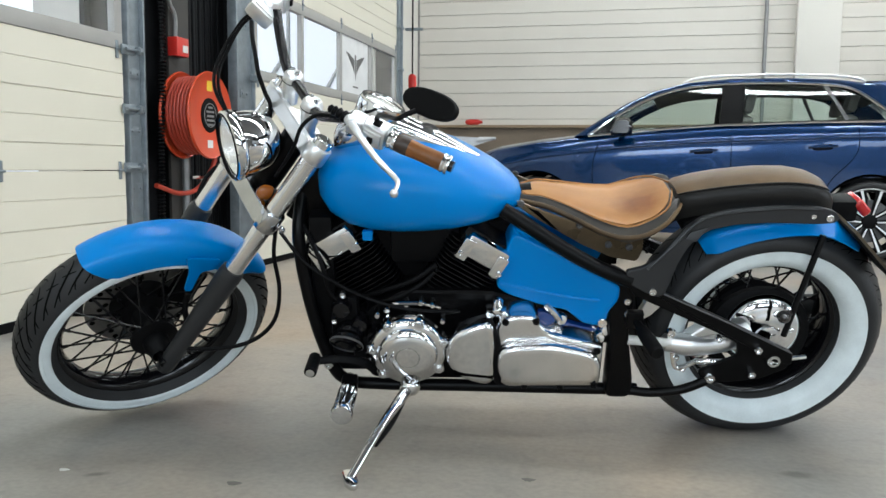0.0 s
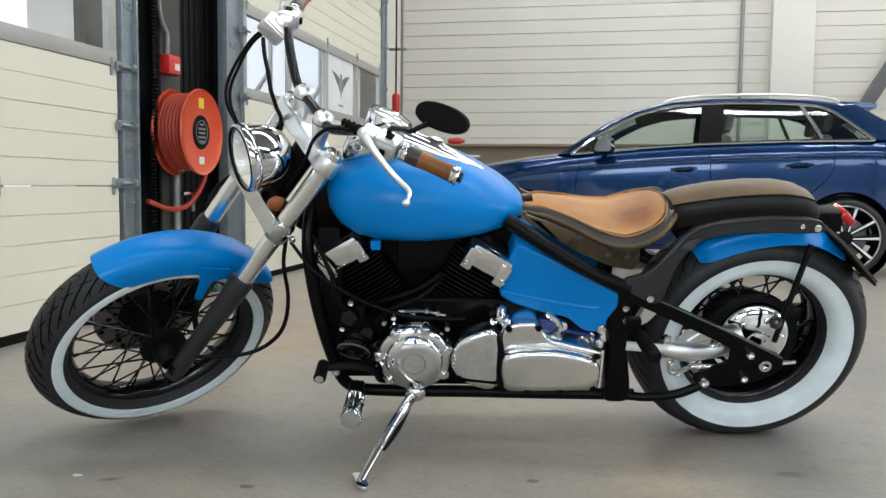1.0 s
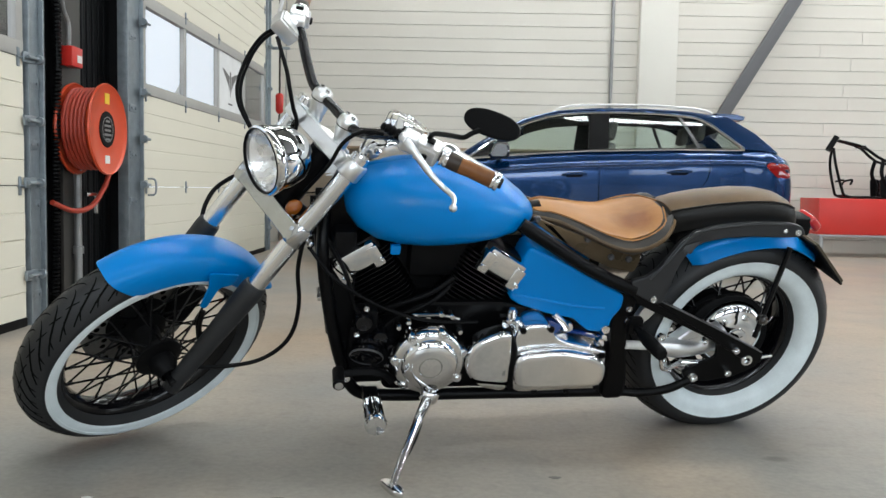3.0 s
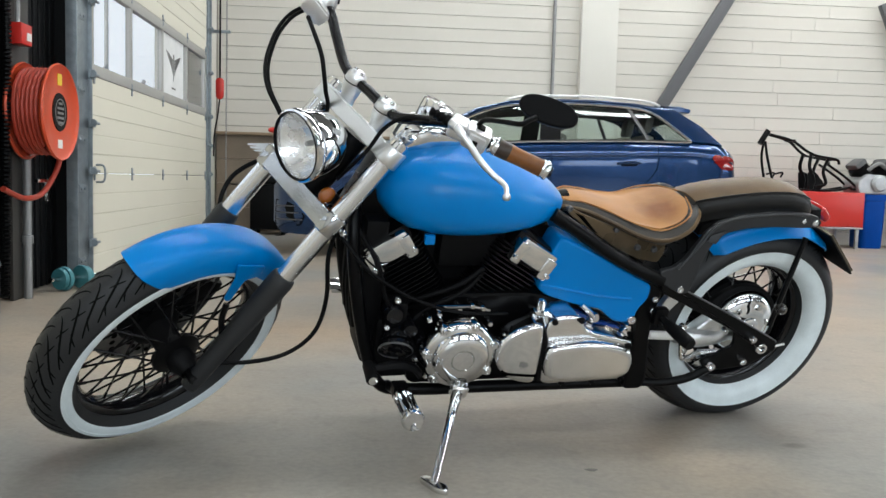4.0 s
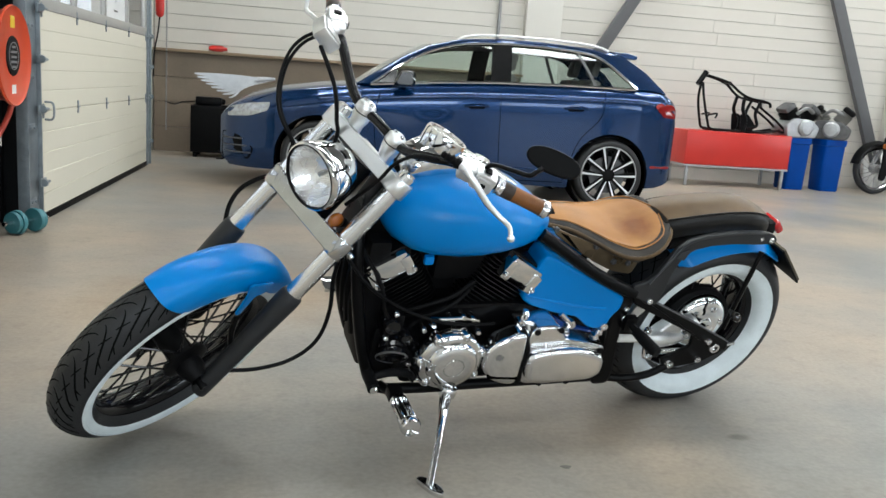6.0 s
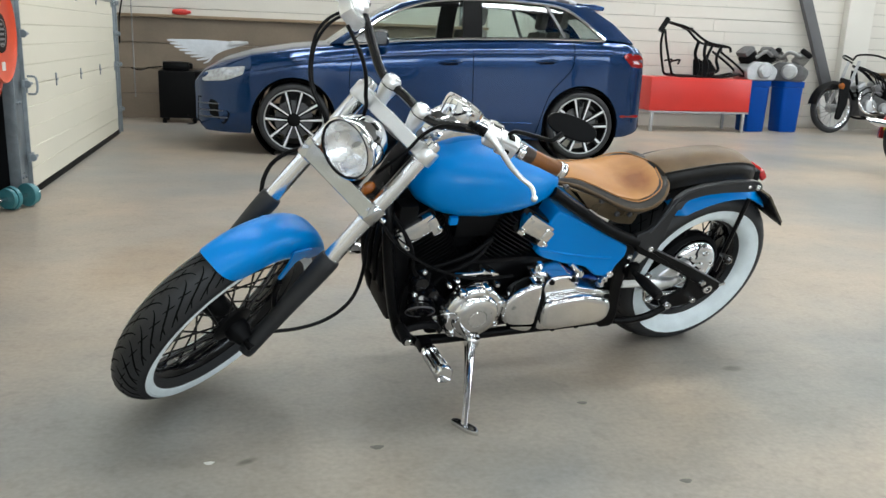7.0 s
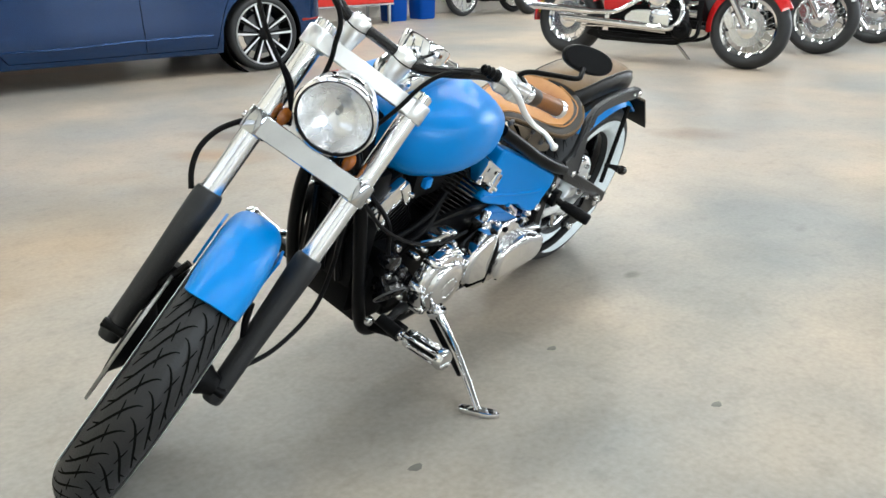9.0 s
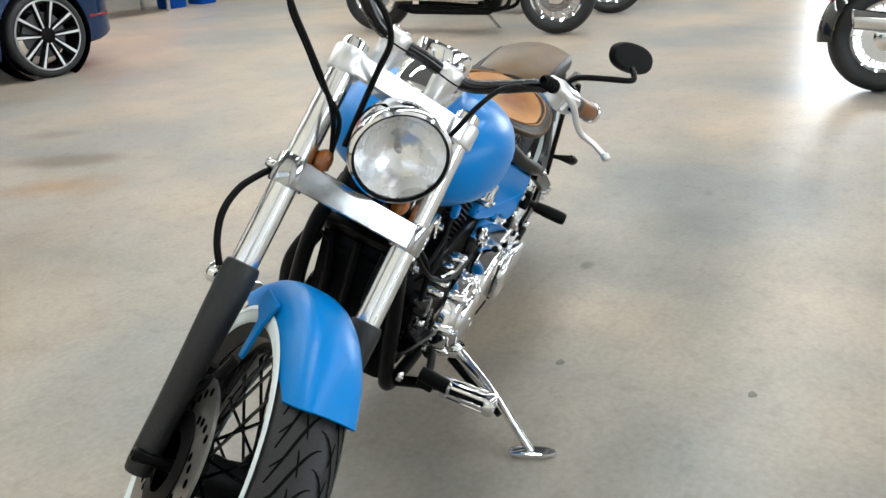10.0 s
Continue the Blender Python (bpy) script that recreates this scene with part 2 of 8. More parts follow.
def stained(base, place, size, tint):
    """A copy of a leather with one worn dark patch at a place of its own."""
    m = base.copy()
    n, l = m.node_tree.nodes, m.node_tree.links
    p = n["Principled BSDF"]
    old = p.inputs["Base Color"].links[0].from_socket
    co, mp, dist, edge, mx, tn, add = (n.new("ShaderNode" + k) for k in ("TexCoord", "Mapping", "VectorMath", "MapRange", "MixRGB", "TexNoise", "Math"))
    mp.vector_type, dist.operation, mx.blend_type, add.operation = "TEXTURE", "LENGTH", "MULTIPLY", "MULTIPLY_ADD"
    mp.inputs["Location"].default_value, mp.inputs["Scale"].default_value = place, size
    tn.inputs["Scale"].default_value, add.inputs[1].default_value = 30, 0.8
    edge.inputs["From Min"].default_value, edge.inputs["From Max"].default_value = 0.8, 1.9
    edge.inputs["To Min"].default_value, edge.inputs["To Max"].default_value = 0.9, 0.0
    mx.inputs["Color2"].default_value = (*tint, 1)
    l.new(co.outputs["Object"], mp.inputs["Vector"]), l.new(mp.outputs[0], dist.inputs[0]), l.new(co.outputs["Object"], tn.inputs["Vector"])
    l.new(tn.outputs["Fac"], add.inputs[0]), l.new(dist.outputs["Value"], add.inputs[2]), l.new(add.outputs[0], edge.inputs["Value"])
    l.new(edge.outputs["Result"], mx.inputs["Fac"]), l.new(old, mx.inputs["Color1"]), l.new(mx.outputs[0], p.inputs["Base Color"])
    return m


TANSEAT = stained(TAN, (-0.352, -0.045, 0.69), (0.055, 0.050, 0.2), (0.50, 0.36, 0.28))


# ---- mesh tools ----
def finish(bm, angle=38):
    bmesh.ops.remove_doubles(bm, verts=bm.verts, dist=1e-6)
    bmesh.ops.recalc_face_normals(bm, faces=bm.faces)
    for f in bm.faces:
        f.smooth = True
    limit = radians(angle)
    for e in bm.edges:
        if len(e.link_faces) == 2 and (e.calc_face_angle(0) > limit or any(len(f.verts) > 6 for f in e.link_faces)):
            e.smooth = False


def to_mesh(name, bm, material, angle=38):
    finish(bm, angle)
    me = bpy.data.meshes.new(name)
    bm.to_mesh(me)
    bm.free()
    me.materials.append(material)
    return me


def part(name, bm, material, parent, label="", angle=38):
    ob = new(name, to_mesh(name, bm, material, angle))
    ob.parent = parent
    if label:
        ob["label"] = label
    return ob


def thing(name, m, label, category, group=""):
    ob = new(name)
    ob.empty_display_size = 0.1
    ob.matrix_world = m
    return tagged(ob, label, category, group)


def single(name, bm, material, label, category, m=None, group="", kind="", angle=38):
    ob = new(name, to_mesh(name, bm, material, angle))
    if m is not None:
        ob.matrix_world = m
    return tagged(ob, label, category, group, kind)


def structure(name, bm, material, label, parent=None):
    ob = new(name, to_mesh(name, bm, material))
    if parent:
        ob.parent = parent
        return ob
    return tagged(ob, label, "", "", "structure")


def B():
    return bmesh.new()


def box(bm, x0, x1, y0, y1, z0, z1, bevel=0.0, m=None, seg=2):
    r = bmesh.ops.create_cube(bm, size=1)
    v = r["verts"]
    t = Matrix.Translation(((x0 + x1) / 2, (y0 + y1) / 2, (z0 + z1) / 2)) @ Matrix.Diagonal((x1 - x0, y1 - y0, z1 - z0, 1))
    bmesh.ops.transform(bm, matrix=t, verts=v)
    if bevel:
        e = list({e for q in v for e in q.link_edges})
        r = bmesh.ops.bevel(bm, geom=e, offset=bevel, segments=seg, affect="EDGES", profile=0.6)
        v = list({q for f in r["faces"] for q in f.verts} | {q for q in v if q.is_valid})
    if m is not None:
        bmesh.ops.transform(bm, matrix=m, verts=v)
    return bm


def ring_faces(bm, rings, closed=True, caps=True):
    n = len(rings[0])
    for a, b in zip(rings, rings[1:]):
        for i in range(n if closed else n - 1):
            j = (i + 1) % n
            bm.faces.new((a[i], a[j], b[j], b[i]))
    if caps and closed:
        bm.faces.new(rings[0][::-1])
        bm.faces.new(rings[-1])


def loft(bm, rings, caps=True, closed=True):
    vs = [[bm.verts.new(p) for p in r] for r in rings]
    ring_faces(bm, vs, closed, caps)
    return bm


def smooth_path(pts, n=6):
    """Catmull-Rom curve through the points."""
    p = [Vector(q) for q in pts]
    if len(p) < 3:
        return p
    p = [2 * p[0] - p[1]] + p + [2 * p[-1] - p[-2]]
    out = []
    for i in range(1, len(p) - 2):
        for k in range(n):
            t = k / n
            a, b, c, d = p[i - 1], p[i], p[i + 1], p[i + 2]
            out.append(0.5 * (2 * b + (c - a) * t + (2 * a - 5 * b + 4 * c - d) * t * t + (3 * b - a - 3 * c + d) * t ** 3))
    out.append(p[-2])
    return out


def tube(bm, pts, r, seg=10, n=6, caps=True, flat=1.0):
    """A round tube along a smooth path; r is one radius or one for each point."""
    path = smooth_path(pts, n)
    m = len(path)
    radii = [r] * m if not isinstance(r, (list, tuple)) else [float(np.interp(i / (m - 1), np.linspace(0, 1, len(r)), r)) for i in range(m)]
    side, rings = None, []
    for i, p in enumerate(path):
        d = (path[min(i + 1, m - 1)] - path[max(i - 1, 0)]).normalized()
        if side is None:
            side = d.orthogonal().normalized()
        side = (side - d * side.dot(d)).normalized()
        up = d.cross(side)
        rings.append([p + radii[i] * (math.cos(a) * side + flat * math.sin(a) * up) for a in (2 * math.pi * k / seg for k in range(seg))])
    return loft(bm, rings, caps)


def rod(bm, a, b, r0, r1=None, seg=16):
    return tube(bm, [a, b], [r0, r0 if r1 is None else r1], seg)


def lathe(bm, prof, m=None, seg=40, closed=False):
    """Turns (radius, height) pairs round the z axis."""
    rings = []
    for k in range(seg):
        a = 2 * math.pi * k / seg
        rings.append([bm.verts.new((max(r, 1e-5) * math.cos(a), max(r, 1e-5) * math.sin(a), h)) for r, h in prof])
    n = len(prof)
    for k in range(seg):
        a, b = rings[k], rings[(k + 1) % seg]
        for i in range(n if closed else n - 1):
            j = (i + 1) % n
            bm.faces.new((a[i], b[i], b[j], a[j]))
    if m is not None:
        bmesh.ops.transform(bm, matrix=m, verts=[v for r in rings for v in r])
    return bm


def along(a, b):
    """A pose at a whose z axis points to b."""
    a, b = Vector(a), Vector(b)
    return Matrix.Translation(a) @ (b - a).to_track_quat("Z", "Y").to_matrix().to_4x4()


def prism(bm, outline, y0, y1, bevel=0.004, seg=2, m=None):
    """A plate with an (x, z) outline, from y0 to y1, with rounded edges."""
    lo = [bm.verts.new((x, y0, z)) for x, z in outline]
    hi = [bm.verts.new((x, y1, z)) for x, z in outline]
    fs = [bm.faces.new(lo), bm.faces.new(hi[::-1])]
    n = len(lo)
    for i in range(n):
        fs.append(bm.faces.new((lo[i], lo[(i + 1) % n], hi[(i + 1) % n], hi[i])))
    bmesh.ops.recalc_face_normals(bm, faces=fs)
    vs = lo + hi
    if bevel:
        e = list({e for f in fs[:2] for e in f.edges})
        r = bmesh.ops.bevel(bm, geom=e, offset=bevel, segments=seg, affect="EDGES", profile=0.6)
        vs = list({q for f in r["faces"] for q in f.verts} | {q for q in vs if q.is_valid})
    if m is not None:
        bmesh.ops.transform(bm, matrix=m, verts=vs)
    return bm


def plate(bm, outline, mid, thick, bevel=0.003, seg=2):
    """A plate with an (x, z) outline that follows the curved middle y = mid(x, z)."""
    prism(bm, outline, -thick / 2, thick / 2, bevel, seg)
    for v in bm.verts:
        v.co.y += mid(v.co.x, v.co.z)
    return bm


def rounded(outline, r=0.02, n=4):
    """The outline with its corners rounded."""
    out, k = [], len(outline)
    for i in range(k):
        p, a, b = Vector(outline[i]), Vector(outline[i - 1]), Vector(outline[(i + 1) % k])
        ra = min(r, (a - p).length * 0.45)
        rb = min(r, (b - p).length * 0.45)
        u, v = p + (a - p).normalized() * ra, p + (b - p).normalized() * rb
        for j in range(n + 1):
            t = j / n
            q = (1 - t) ** 2 * u + 2 * t * (1 - t) * p + t * t * v
            out.append((q.x, q.y))
    return out


def oval(cx, cy, cz, wx, wy, wz, n=24, power=2.4, axis="x"):
    """A rounded ring across the x axis."""
    out = []
    for k in range(n):
        a = 2 * math.pi * k / n
        c, s = math.cos(a), math.sin(a)
        out.append((cx, cy + wy * math.copysign(abs(c) ** (2 / power), c), cz + wz * math.copysign(abs(s) ** (2 / power), s)))
    return out


# ---- the hall ----
XW, YN, XE, YS = -2.66, 10.65, 14.0, -6.0
# inner face of the sectional doors, and of the steel column between them
DX, CX = -2.43, -2.53
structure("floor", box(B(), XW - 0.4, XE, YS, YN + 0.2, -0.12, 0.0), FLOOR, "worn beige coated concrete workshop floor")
structure("ceiling", box(B(), XW - 0.4, XE, YS, YN + 0.2, CEIL, CEIL + 0.15), DECK, "grey metal deck ceiling")


def wall_south():
    """The wall behind the walk with three glazed openings."""
    bm = B()
    z0, z1 = SOUTH_Z
    box(bm, XW - 0.4, XE, YS - 0.2, YS, 0, z0)
    box(bm, XW - 0.4, XE, YS - 0.2, YS, z1, CEIL)
    edges = [XW - 0.4] + [x for pair in SOUTH_X for x in pair] + [XE]
    for a, b in zip(edges[::2], edges[1::2]):
        box(bm, a, b, YS - 0.2, YS, z0, z1)
    structure("wall_south", bm, FARWALL, "grey closing wall with glazed openings")


wall_south()


def wall_east():
    """The far side wall with the open gate."""
    bm = B()
    box(bm, XE, XE + 0.2, YS, -0.8, 0, CEIL)
    box(bm, XE, XE + 0.2, 4.0, YN, 0, CEIL)
    box(bm, XE, XE + 0.2, -0.8, 4.0, 3.6, CEIL)
    structure("wall_east", bm, FARWALL, "grey side wall with an open gate")


wall_east()


def strip_fixture(y):
    bm = B()
    box(bm, -1.9, 12.3, y - 0.13, y + 0.13, CEIL - 0.33, CEIL - 0.25, 0.01)
    for x in (0.0, 4.0, 8.0, 12.0):
        rod(bm, (x, y, CEIL - 0.25), (x, y, CEIL), 0.006, seg=6)
    tagged(single("ceiling_light", bm, WHITELABEL, "long white strip light hung from the ceiling", "ceiling light", group="strip lights"))


for y in STRIP_Y:
    strip_fixture(y)


DOOR1, DOOR2 = (0.36, 3.90), (5.38, 8.84)
DOORTOP = 3.15


def wall_west():
    bm = B()
    x0, x1 = XW - 0.3, XW - 0.02
    box(bm, x0, x1, YS, DOOR1[0], 0, CEIL)
    box(bm, x0, x1, DOOR1[1], DOOR2[0], 0, CEIL)
    box(bm, x0, x1, DOOR2[1], YN, 0, CEIL)
    box(bm, x0, x1, DOOR1[0], DOOR1[1], DOORTOP, CEIL)
    box(bm, x0, x1, DOOR2[0], DOOR2[1], DOORTOP, CEIL)
    structure("wall_west", bm, WALLPAINT, "pale side wall with two sectional doors")


wall_west()


def sectional_door(name, y0, y1, label):
    """Stacked panels with shallow ribs, a glazed band, hinges and side rails."""
    door = tagged(new(name), label, "sectional door", "sectional doors", "structure")
    x = DX
    levels = ((0.04, 0.683), (0.687, 1.297), (1.953, 2.553), (2.557, 3.15))
    for z0, z1 in levels:
        bm = B()
        ribs = 5
        h = (z1 - z0) / ribs
        for k in range(ribs):
            box(bm, x - 0.045, x + 0.0015 * (k % 2), y0 + 0.01, y1 - 0.01, z0 + k * h + 0.0014, z0 + (k + 1) * h - 0.0014, 0.0025, seg=1)
        box(bm, x - 0.05, x - 0.004, y0 + 0.01, y1 - 0.01, z0, z1)
        part("door_panel", bm, DOORPANEL, door)
    bm = B()
    z0, z1 = 1.299, 1.951
    n = 4
    w = (y1 - y0) / n
    box(bm, x - 0.045, x + 0.004, y0 + 0.01, y1 - 0.01, z0, z0 + 0.075, 0.004)
    box(bm, x - 0.045, x + 0.004, y0 + 0.01, y1 - 0.01, z1 - 0.075, z1, 0.004)
    for k in range(n + 1):
        c = y0 + k * w
        a, b = (c + 0.01, c + 0.07) if k == 0 else (c - 0.07, c - 0.01) if k == n else (c - 0.025, c + 0.025)
        box(bm, x - 0.043, x + 0.002, a, b, z0 + 0.07, z1 - 0.07, 0.003)
    part("window_frame", bm, DOORFRAME, door, "grey aluminium window frame")
    for k in range(n):
        pane = part("pane", box(B(), x - 0.026, x - 0.018, y0 + k * w + 0.02, y0 + (k + 1) * w - 0.02, z0 + 0.06, z1 - 0.06), CLEAR, door, "clear pane")
        pane.visible_shadow = False
    for z in (0.685, 1.295, 1.955, 2.555):
        for c in (y0 + 0.06, y0 + w, y0 + 2 * w, y0 + 3 * w, y1 - 0.06):
            bm = B()
            box(bm, x, x + 0.008, c - 0.012, c + 0.012, z - 0.045, z + 0.045, 0.003, seg=1)
            rod(bm, (x + 0.010, c - 0.018, z), (x + 0.010, c + 0.018, z), 0.006, seg=8)
            part("hinge", bm, ZINC, door)
    bm = B()
    box(bm, x - 0.04, x + 0.006, y0 + 0.01, y1 - 0.01, 0.0, 0.045, 0.004)
    part("rubber_seal", bm, MATTEBLACK, door, "black rubber bottom seal")
    bm = B()
    tube(bm, [(x, y0 + 0.10, 0.63), (x + 0.05, y0 + 0.10, 0.64), (x + 0.05, y0 + 0.10, 0.73), (x, y0 + 0.10, 0.74)], 0.007, 8, 4)
    part("door_handle", bm, ZINC, door)
    return door


sectional_door("door_1", *DOOR1, "cream sectional door with a glazed band")
sectional_door("door_2", *DOOR2, "cream sectional door with a glazed band and poster")


def outside():
    """Pale yard and hall front beyond the glazed bands, daylight put in as emission."""
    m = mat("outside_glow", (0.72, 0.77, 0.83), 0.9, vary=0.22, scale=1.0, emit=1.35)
    structure("backdrop", box(B(), -6.1, -6.0, -5, 40, -1, 12), m, "glowing pale panel for the daylit yard outside the doors")
    bm = B()
    for k in range(5):
        y = 6.0 + k * 2.4
        rod(bm, (-5.6, y, -1), (-5.6, y, 4), 0.04, seg=8)
        rod(bm, (-5.6, y, 0.8), (-5.6, y + 2.4, 2.6), 0.04, seg=8)
    structure("trim_outside", bm, WHITELABEL, "white steel stair outside")
    structure("backdrop_gate", box(B(), XE + 3.0, XE + 3.1, -4, 7, -0.5, 6), m, "glowing panel for the daylit yard beyond the open gate")


outside()


def rail_assembly():
    """Galvanised guides, the dark steel column between the doors and its fittings."""
    spans = ((DOOR1[1] + 0.03, DOOR1[1] + 0.17, 1), (DOOR2[0] - 0.25, DOOR2[0], -1), (DOOR2[1] + 0.03, DOOR2[1] + 0.20, 1), (DOOR1[0] - 0.2, DOOR1[0], -1))
    for y0, y1, tag in spans:
        g = thing("door_guide", Matrix.Identity(4), "galvanised steel guide rail beside a sectional door", "guide rail", "door guides")
        part("rail", box(B(), DX - 0.05, DX - 0.012, y0, y1, 0, 3.3, 0.003), ZINC, g)
        edge = y0 if tag > 0 else y1 - 0.02
        part("rail_web", box(B(), XW - 0.02, DX - 0.05, edge, edge + 0.02, 0, 3.3), DARKSTEEL, g, "dark steel web")
        for e in (y0, y1):
            part("rail_lip", box(B(), DX - 0.055, DX + 0.012, e - 0.008, e + 0.008, 0, 3.3, 0.003), ZINC, g)
        for z in (0.25, 0.70, 1.0, 1.30, 1.75, 2.2, 2.7):
            e = y0 if tag > 0 else y1
            bm = B()
            box(bm, DX + 0.010, DX + 0.022, e - 0.07, e + 0.04, z - 0.025, z + 0.025, 0.003)
            rod(bm, (DX + 0.035, e - 0.06, z), (DX + 0.035, e + 0.05, z), 0.009, seg=8)
            lathe(bm, [(0, 0.012), (0.022, 0.012), (0.024, 0), (0.022, -0.012), (0, -0.012)], pose(DX + 0.035, e + 0.05 * tag, z, 90, 0, 0), 12)
            part("roller_bracket", bm, ZINC, g)
            c = (y0 + y1) / 2
            bm = B()
            box(bm, DX - 0.012, DX - 0.006, c - 0.055, c + 0.055, z - 0.135, z - 0.085, 0.002)
            for q in (-0.03, 0.03):
                bolt_head = pose(DX - 0.006, c + q, z - 0.11, 0, 90, 0)
                lathe(bm, [(0.009, 0), (0.009, 0.006), (0, 0.008)], bolt_head, 8)
            part("joint_plate", bm, ZINC, g)
    col = thing("steel_column", Matrix.Identity(4), "dark painted steel column between the doors", "steel column")
    y0, y1 = DOOR1[1] - 0.02, DOOR2[0] + 0.02
    part("web", box(B(), XW - 0.01, XW + 0.02, y0, y1, 0, CEIL), DARKSTEEL, col)
    part("flange", box(B(), CX - 0.02, CX, 4.49, 4.715, 0, CEIL, 0.004), mat("column_grey", (0.050, 0.047, 0.044), 0.5, vary=0.25, scale=5), col, "dark grey flange")
    part("stem", box(B(), XW + 0.02, CX - 0.02, 4.585, 4.605, 0, CEIL), DARKSTEEL, col)
    for k in range(15):
        y = 4.745 + k * 0.040
        part("rib", box(B(), XW + 0.02, XW + 0.034 + 0.006 * (k % 2), y - 0.014, y + 0.014, 0, CEIL, 0.004, seg=1), DARKSTEEL, col)
    # ribbed cable run beside the column
    ch = thing("lift_chain", Matrix.Identity(4), "black ribbed hoist chain hanging beside the column", "chain")
    bm = B()
    for k in range(150):
        z = 0.06 + k * 0.021
        s = 0.006 * math.sin(k * 0.13)
        lathe(bm, [(0.010, -0.009), (0.021, -0.004), (0.021, 0.004), (0.010, 0.009)], pose(CX + 0.05, 4.335 + s + 0.0009 * (k - 60) * (k < 60), z), 8, closed=True)
    tagged(part("link_run", bm, BLACK, ch), kind="stuff")
    part("core", rod(B(), (CX + 0.05, 4.335, 1.3), (CX + 0.05, 4.335, 3.3), 0.011, seg=8), BLACK, ch)
    # red push-button box with its conduit
    bx = thing("switch_box", Matrix.Identity(4), "small red switch box on the dark column", "switch box")
    part("case", box(B(), CX, CX + 0.065, 4.475, 4.605, 1.345, 1.455, 0.008), REDPAINT, bx)
    part("label", box(B(), CX + 0.065, CX + 0.068, 4.535, 4.59, 1.37, 1.41), WHITELABEL, bx, "white sticker")
    bm = B()
    tube(bm, [(CX + 0.02, 4.53, 1.455), (CX + 0.02, 4.53, 1.58), (CX + 0.02, 4.45, 1.72), (CX + 0.02, 4.42, 2.3)], 0.013, 8)
    part("conduit", bm, GREY, bx)


rail_assembly()


def hose_reel():
    reel = thing("hose_reel", pose(CX, 4.55, 1.005, 0, 90, 0), "orange-red air hose reel on the dark column", "hose reel")
    for h in (0.03, 0.205):
        bm = B()
        lathe(bm, [(0.0, h), (0.10, h), (0.235, h), (0.25, h + 0.010), (0.255, h + 0.02), (0.25, h + 0.03), (0.235, h + 0.018), (0.10, h + 0.016), (0.0, h + 0.016)], None, 56)
        part("flange", bm, ORANGERED, reel)
    bm = B()
    turns = 6
    tube(bm, [(0.218 * math.cos(q * 0.35), 0.218 * math.sin(q * 0.35), 0.060 + 0.0215 * q * 0.35 / (2 * math.pi)) for q in range(int(turns * 2 * math.pi / 0.35))], 0.0125, 8, 1)
    part("wound_hose", bm, HOSERED, reel, "red rubber hose in tight turns")
    bm = B()
    lathe(bm, [(0, 0.222), (0.05, 0.226), (0.098, 0.226), (0.102, 0.22)], None, 40)
    part("hub_disc", bm, MATTEBLACK, reel, "black hub disc with worn print")
    bm = B()
    for z, w, y in ((0.045, 0.05, 0), (0.02, 0.09, 0), (-0.005, 0.08, 0), (-0.03, 0.09, 0), (-0.055, 0.06, 0)):
        box(bm, -z - 0.006, -z + 0.006, y - w / 2, y + w / 2, 0.2265, 0.228)
    part("print", bm, GREY, reel)
    part("print_ring", lathe(B(), [(0.066, 0.2264), (0.066, 0.228), (0.071, 0.228), (0.071, 0.2264)], None, 40, closed=True), GREY, reel)
    part("yellow_label", box(B(), -0.20, -0.14, -0.03, 0.03, 0.2230, 0.2248), YELLOW, reel)
    part("white_label", box(B(), 0.145, 0.19, -0.03, 0.03, 0.2230, 0.2248), WHITELABEL, reel)
    part("bracket", box(B(), -0.10, 0.10, -0.05, 0.05, 0.0, 0.032, 0.005), DARKSTEEL, reel)
    tail = thing("air_hose", Matrix.Identity(4), "red hose end with a brass tap below the reel", "air hose")
    bm = B()
    tube(bm, [(CX + 0.15, 4.75, 0.80), (CX + 0.14, 4.72, 0.70), (CX + 0.11, 4.60, 0.575), (CX + 0.09, 4.42, 0.55), (CX + 0.08, 4.20, 0.60)], 0.0145, 10)
    part("hose", bm, HOSERED, tail)
    bm = B()
    rod(bm, (CX + 0.03, 4.60, 0.0), (CX + 0.03, 4.60, 0.80), 0.022, seg=12)
    lathe(bm, [(0.03, 0), (0.03, 0.04), (0.024, 0.045)], pose(CX + 0.03, 4.60, 0.30), 12)
    part("pipe", bm, GREY, tail)
    bm = B()
    rod(bm, (CX + 0.10, 4.54, 0.64), (CX + 0.10, 4.67, 0.64), 0.012, seg=8)
    rod(bm, (CX + 0.10, 4.67, 0.64), (CX + 0.10, 4.67, 0.53), 0.015, seg=8)
    part("tap", bm, CHROME, tail)


hose_reel()


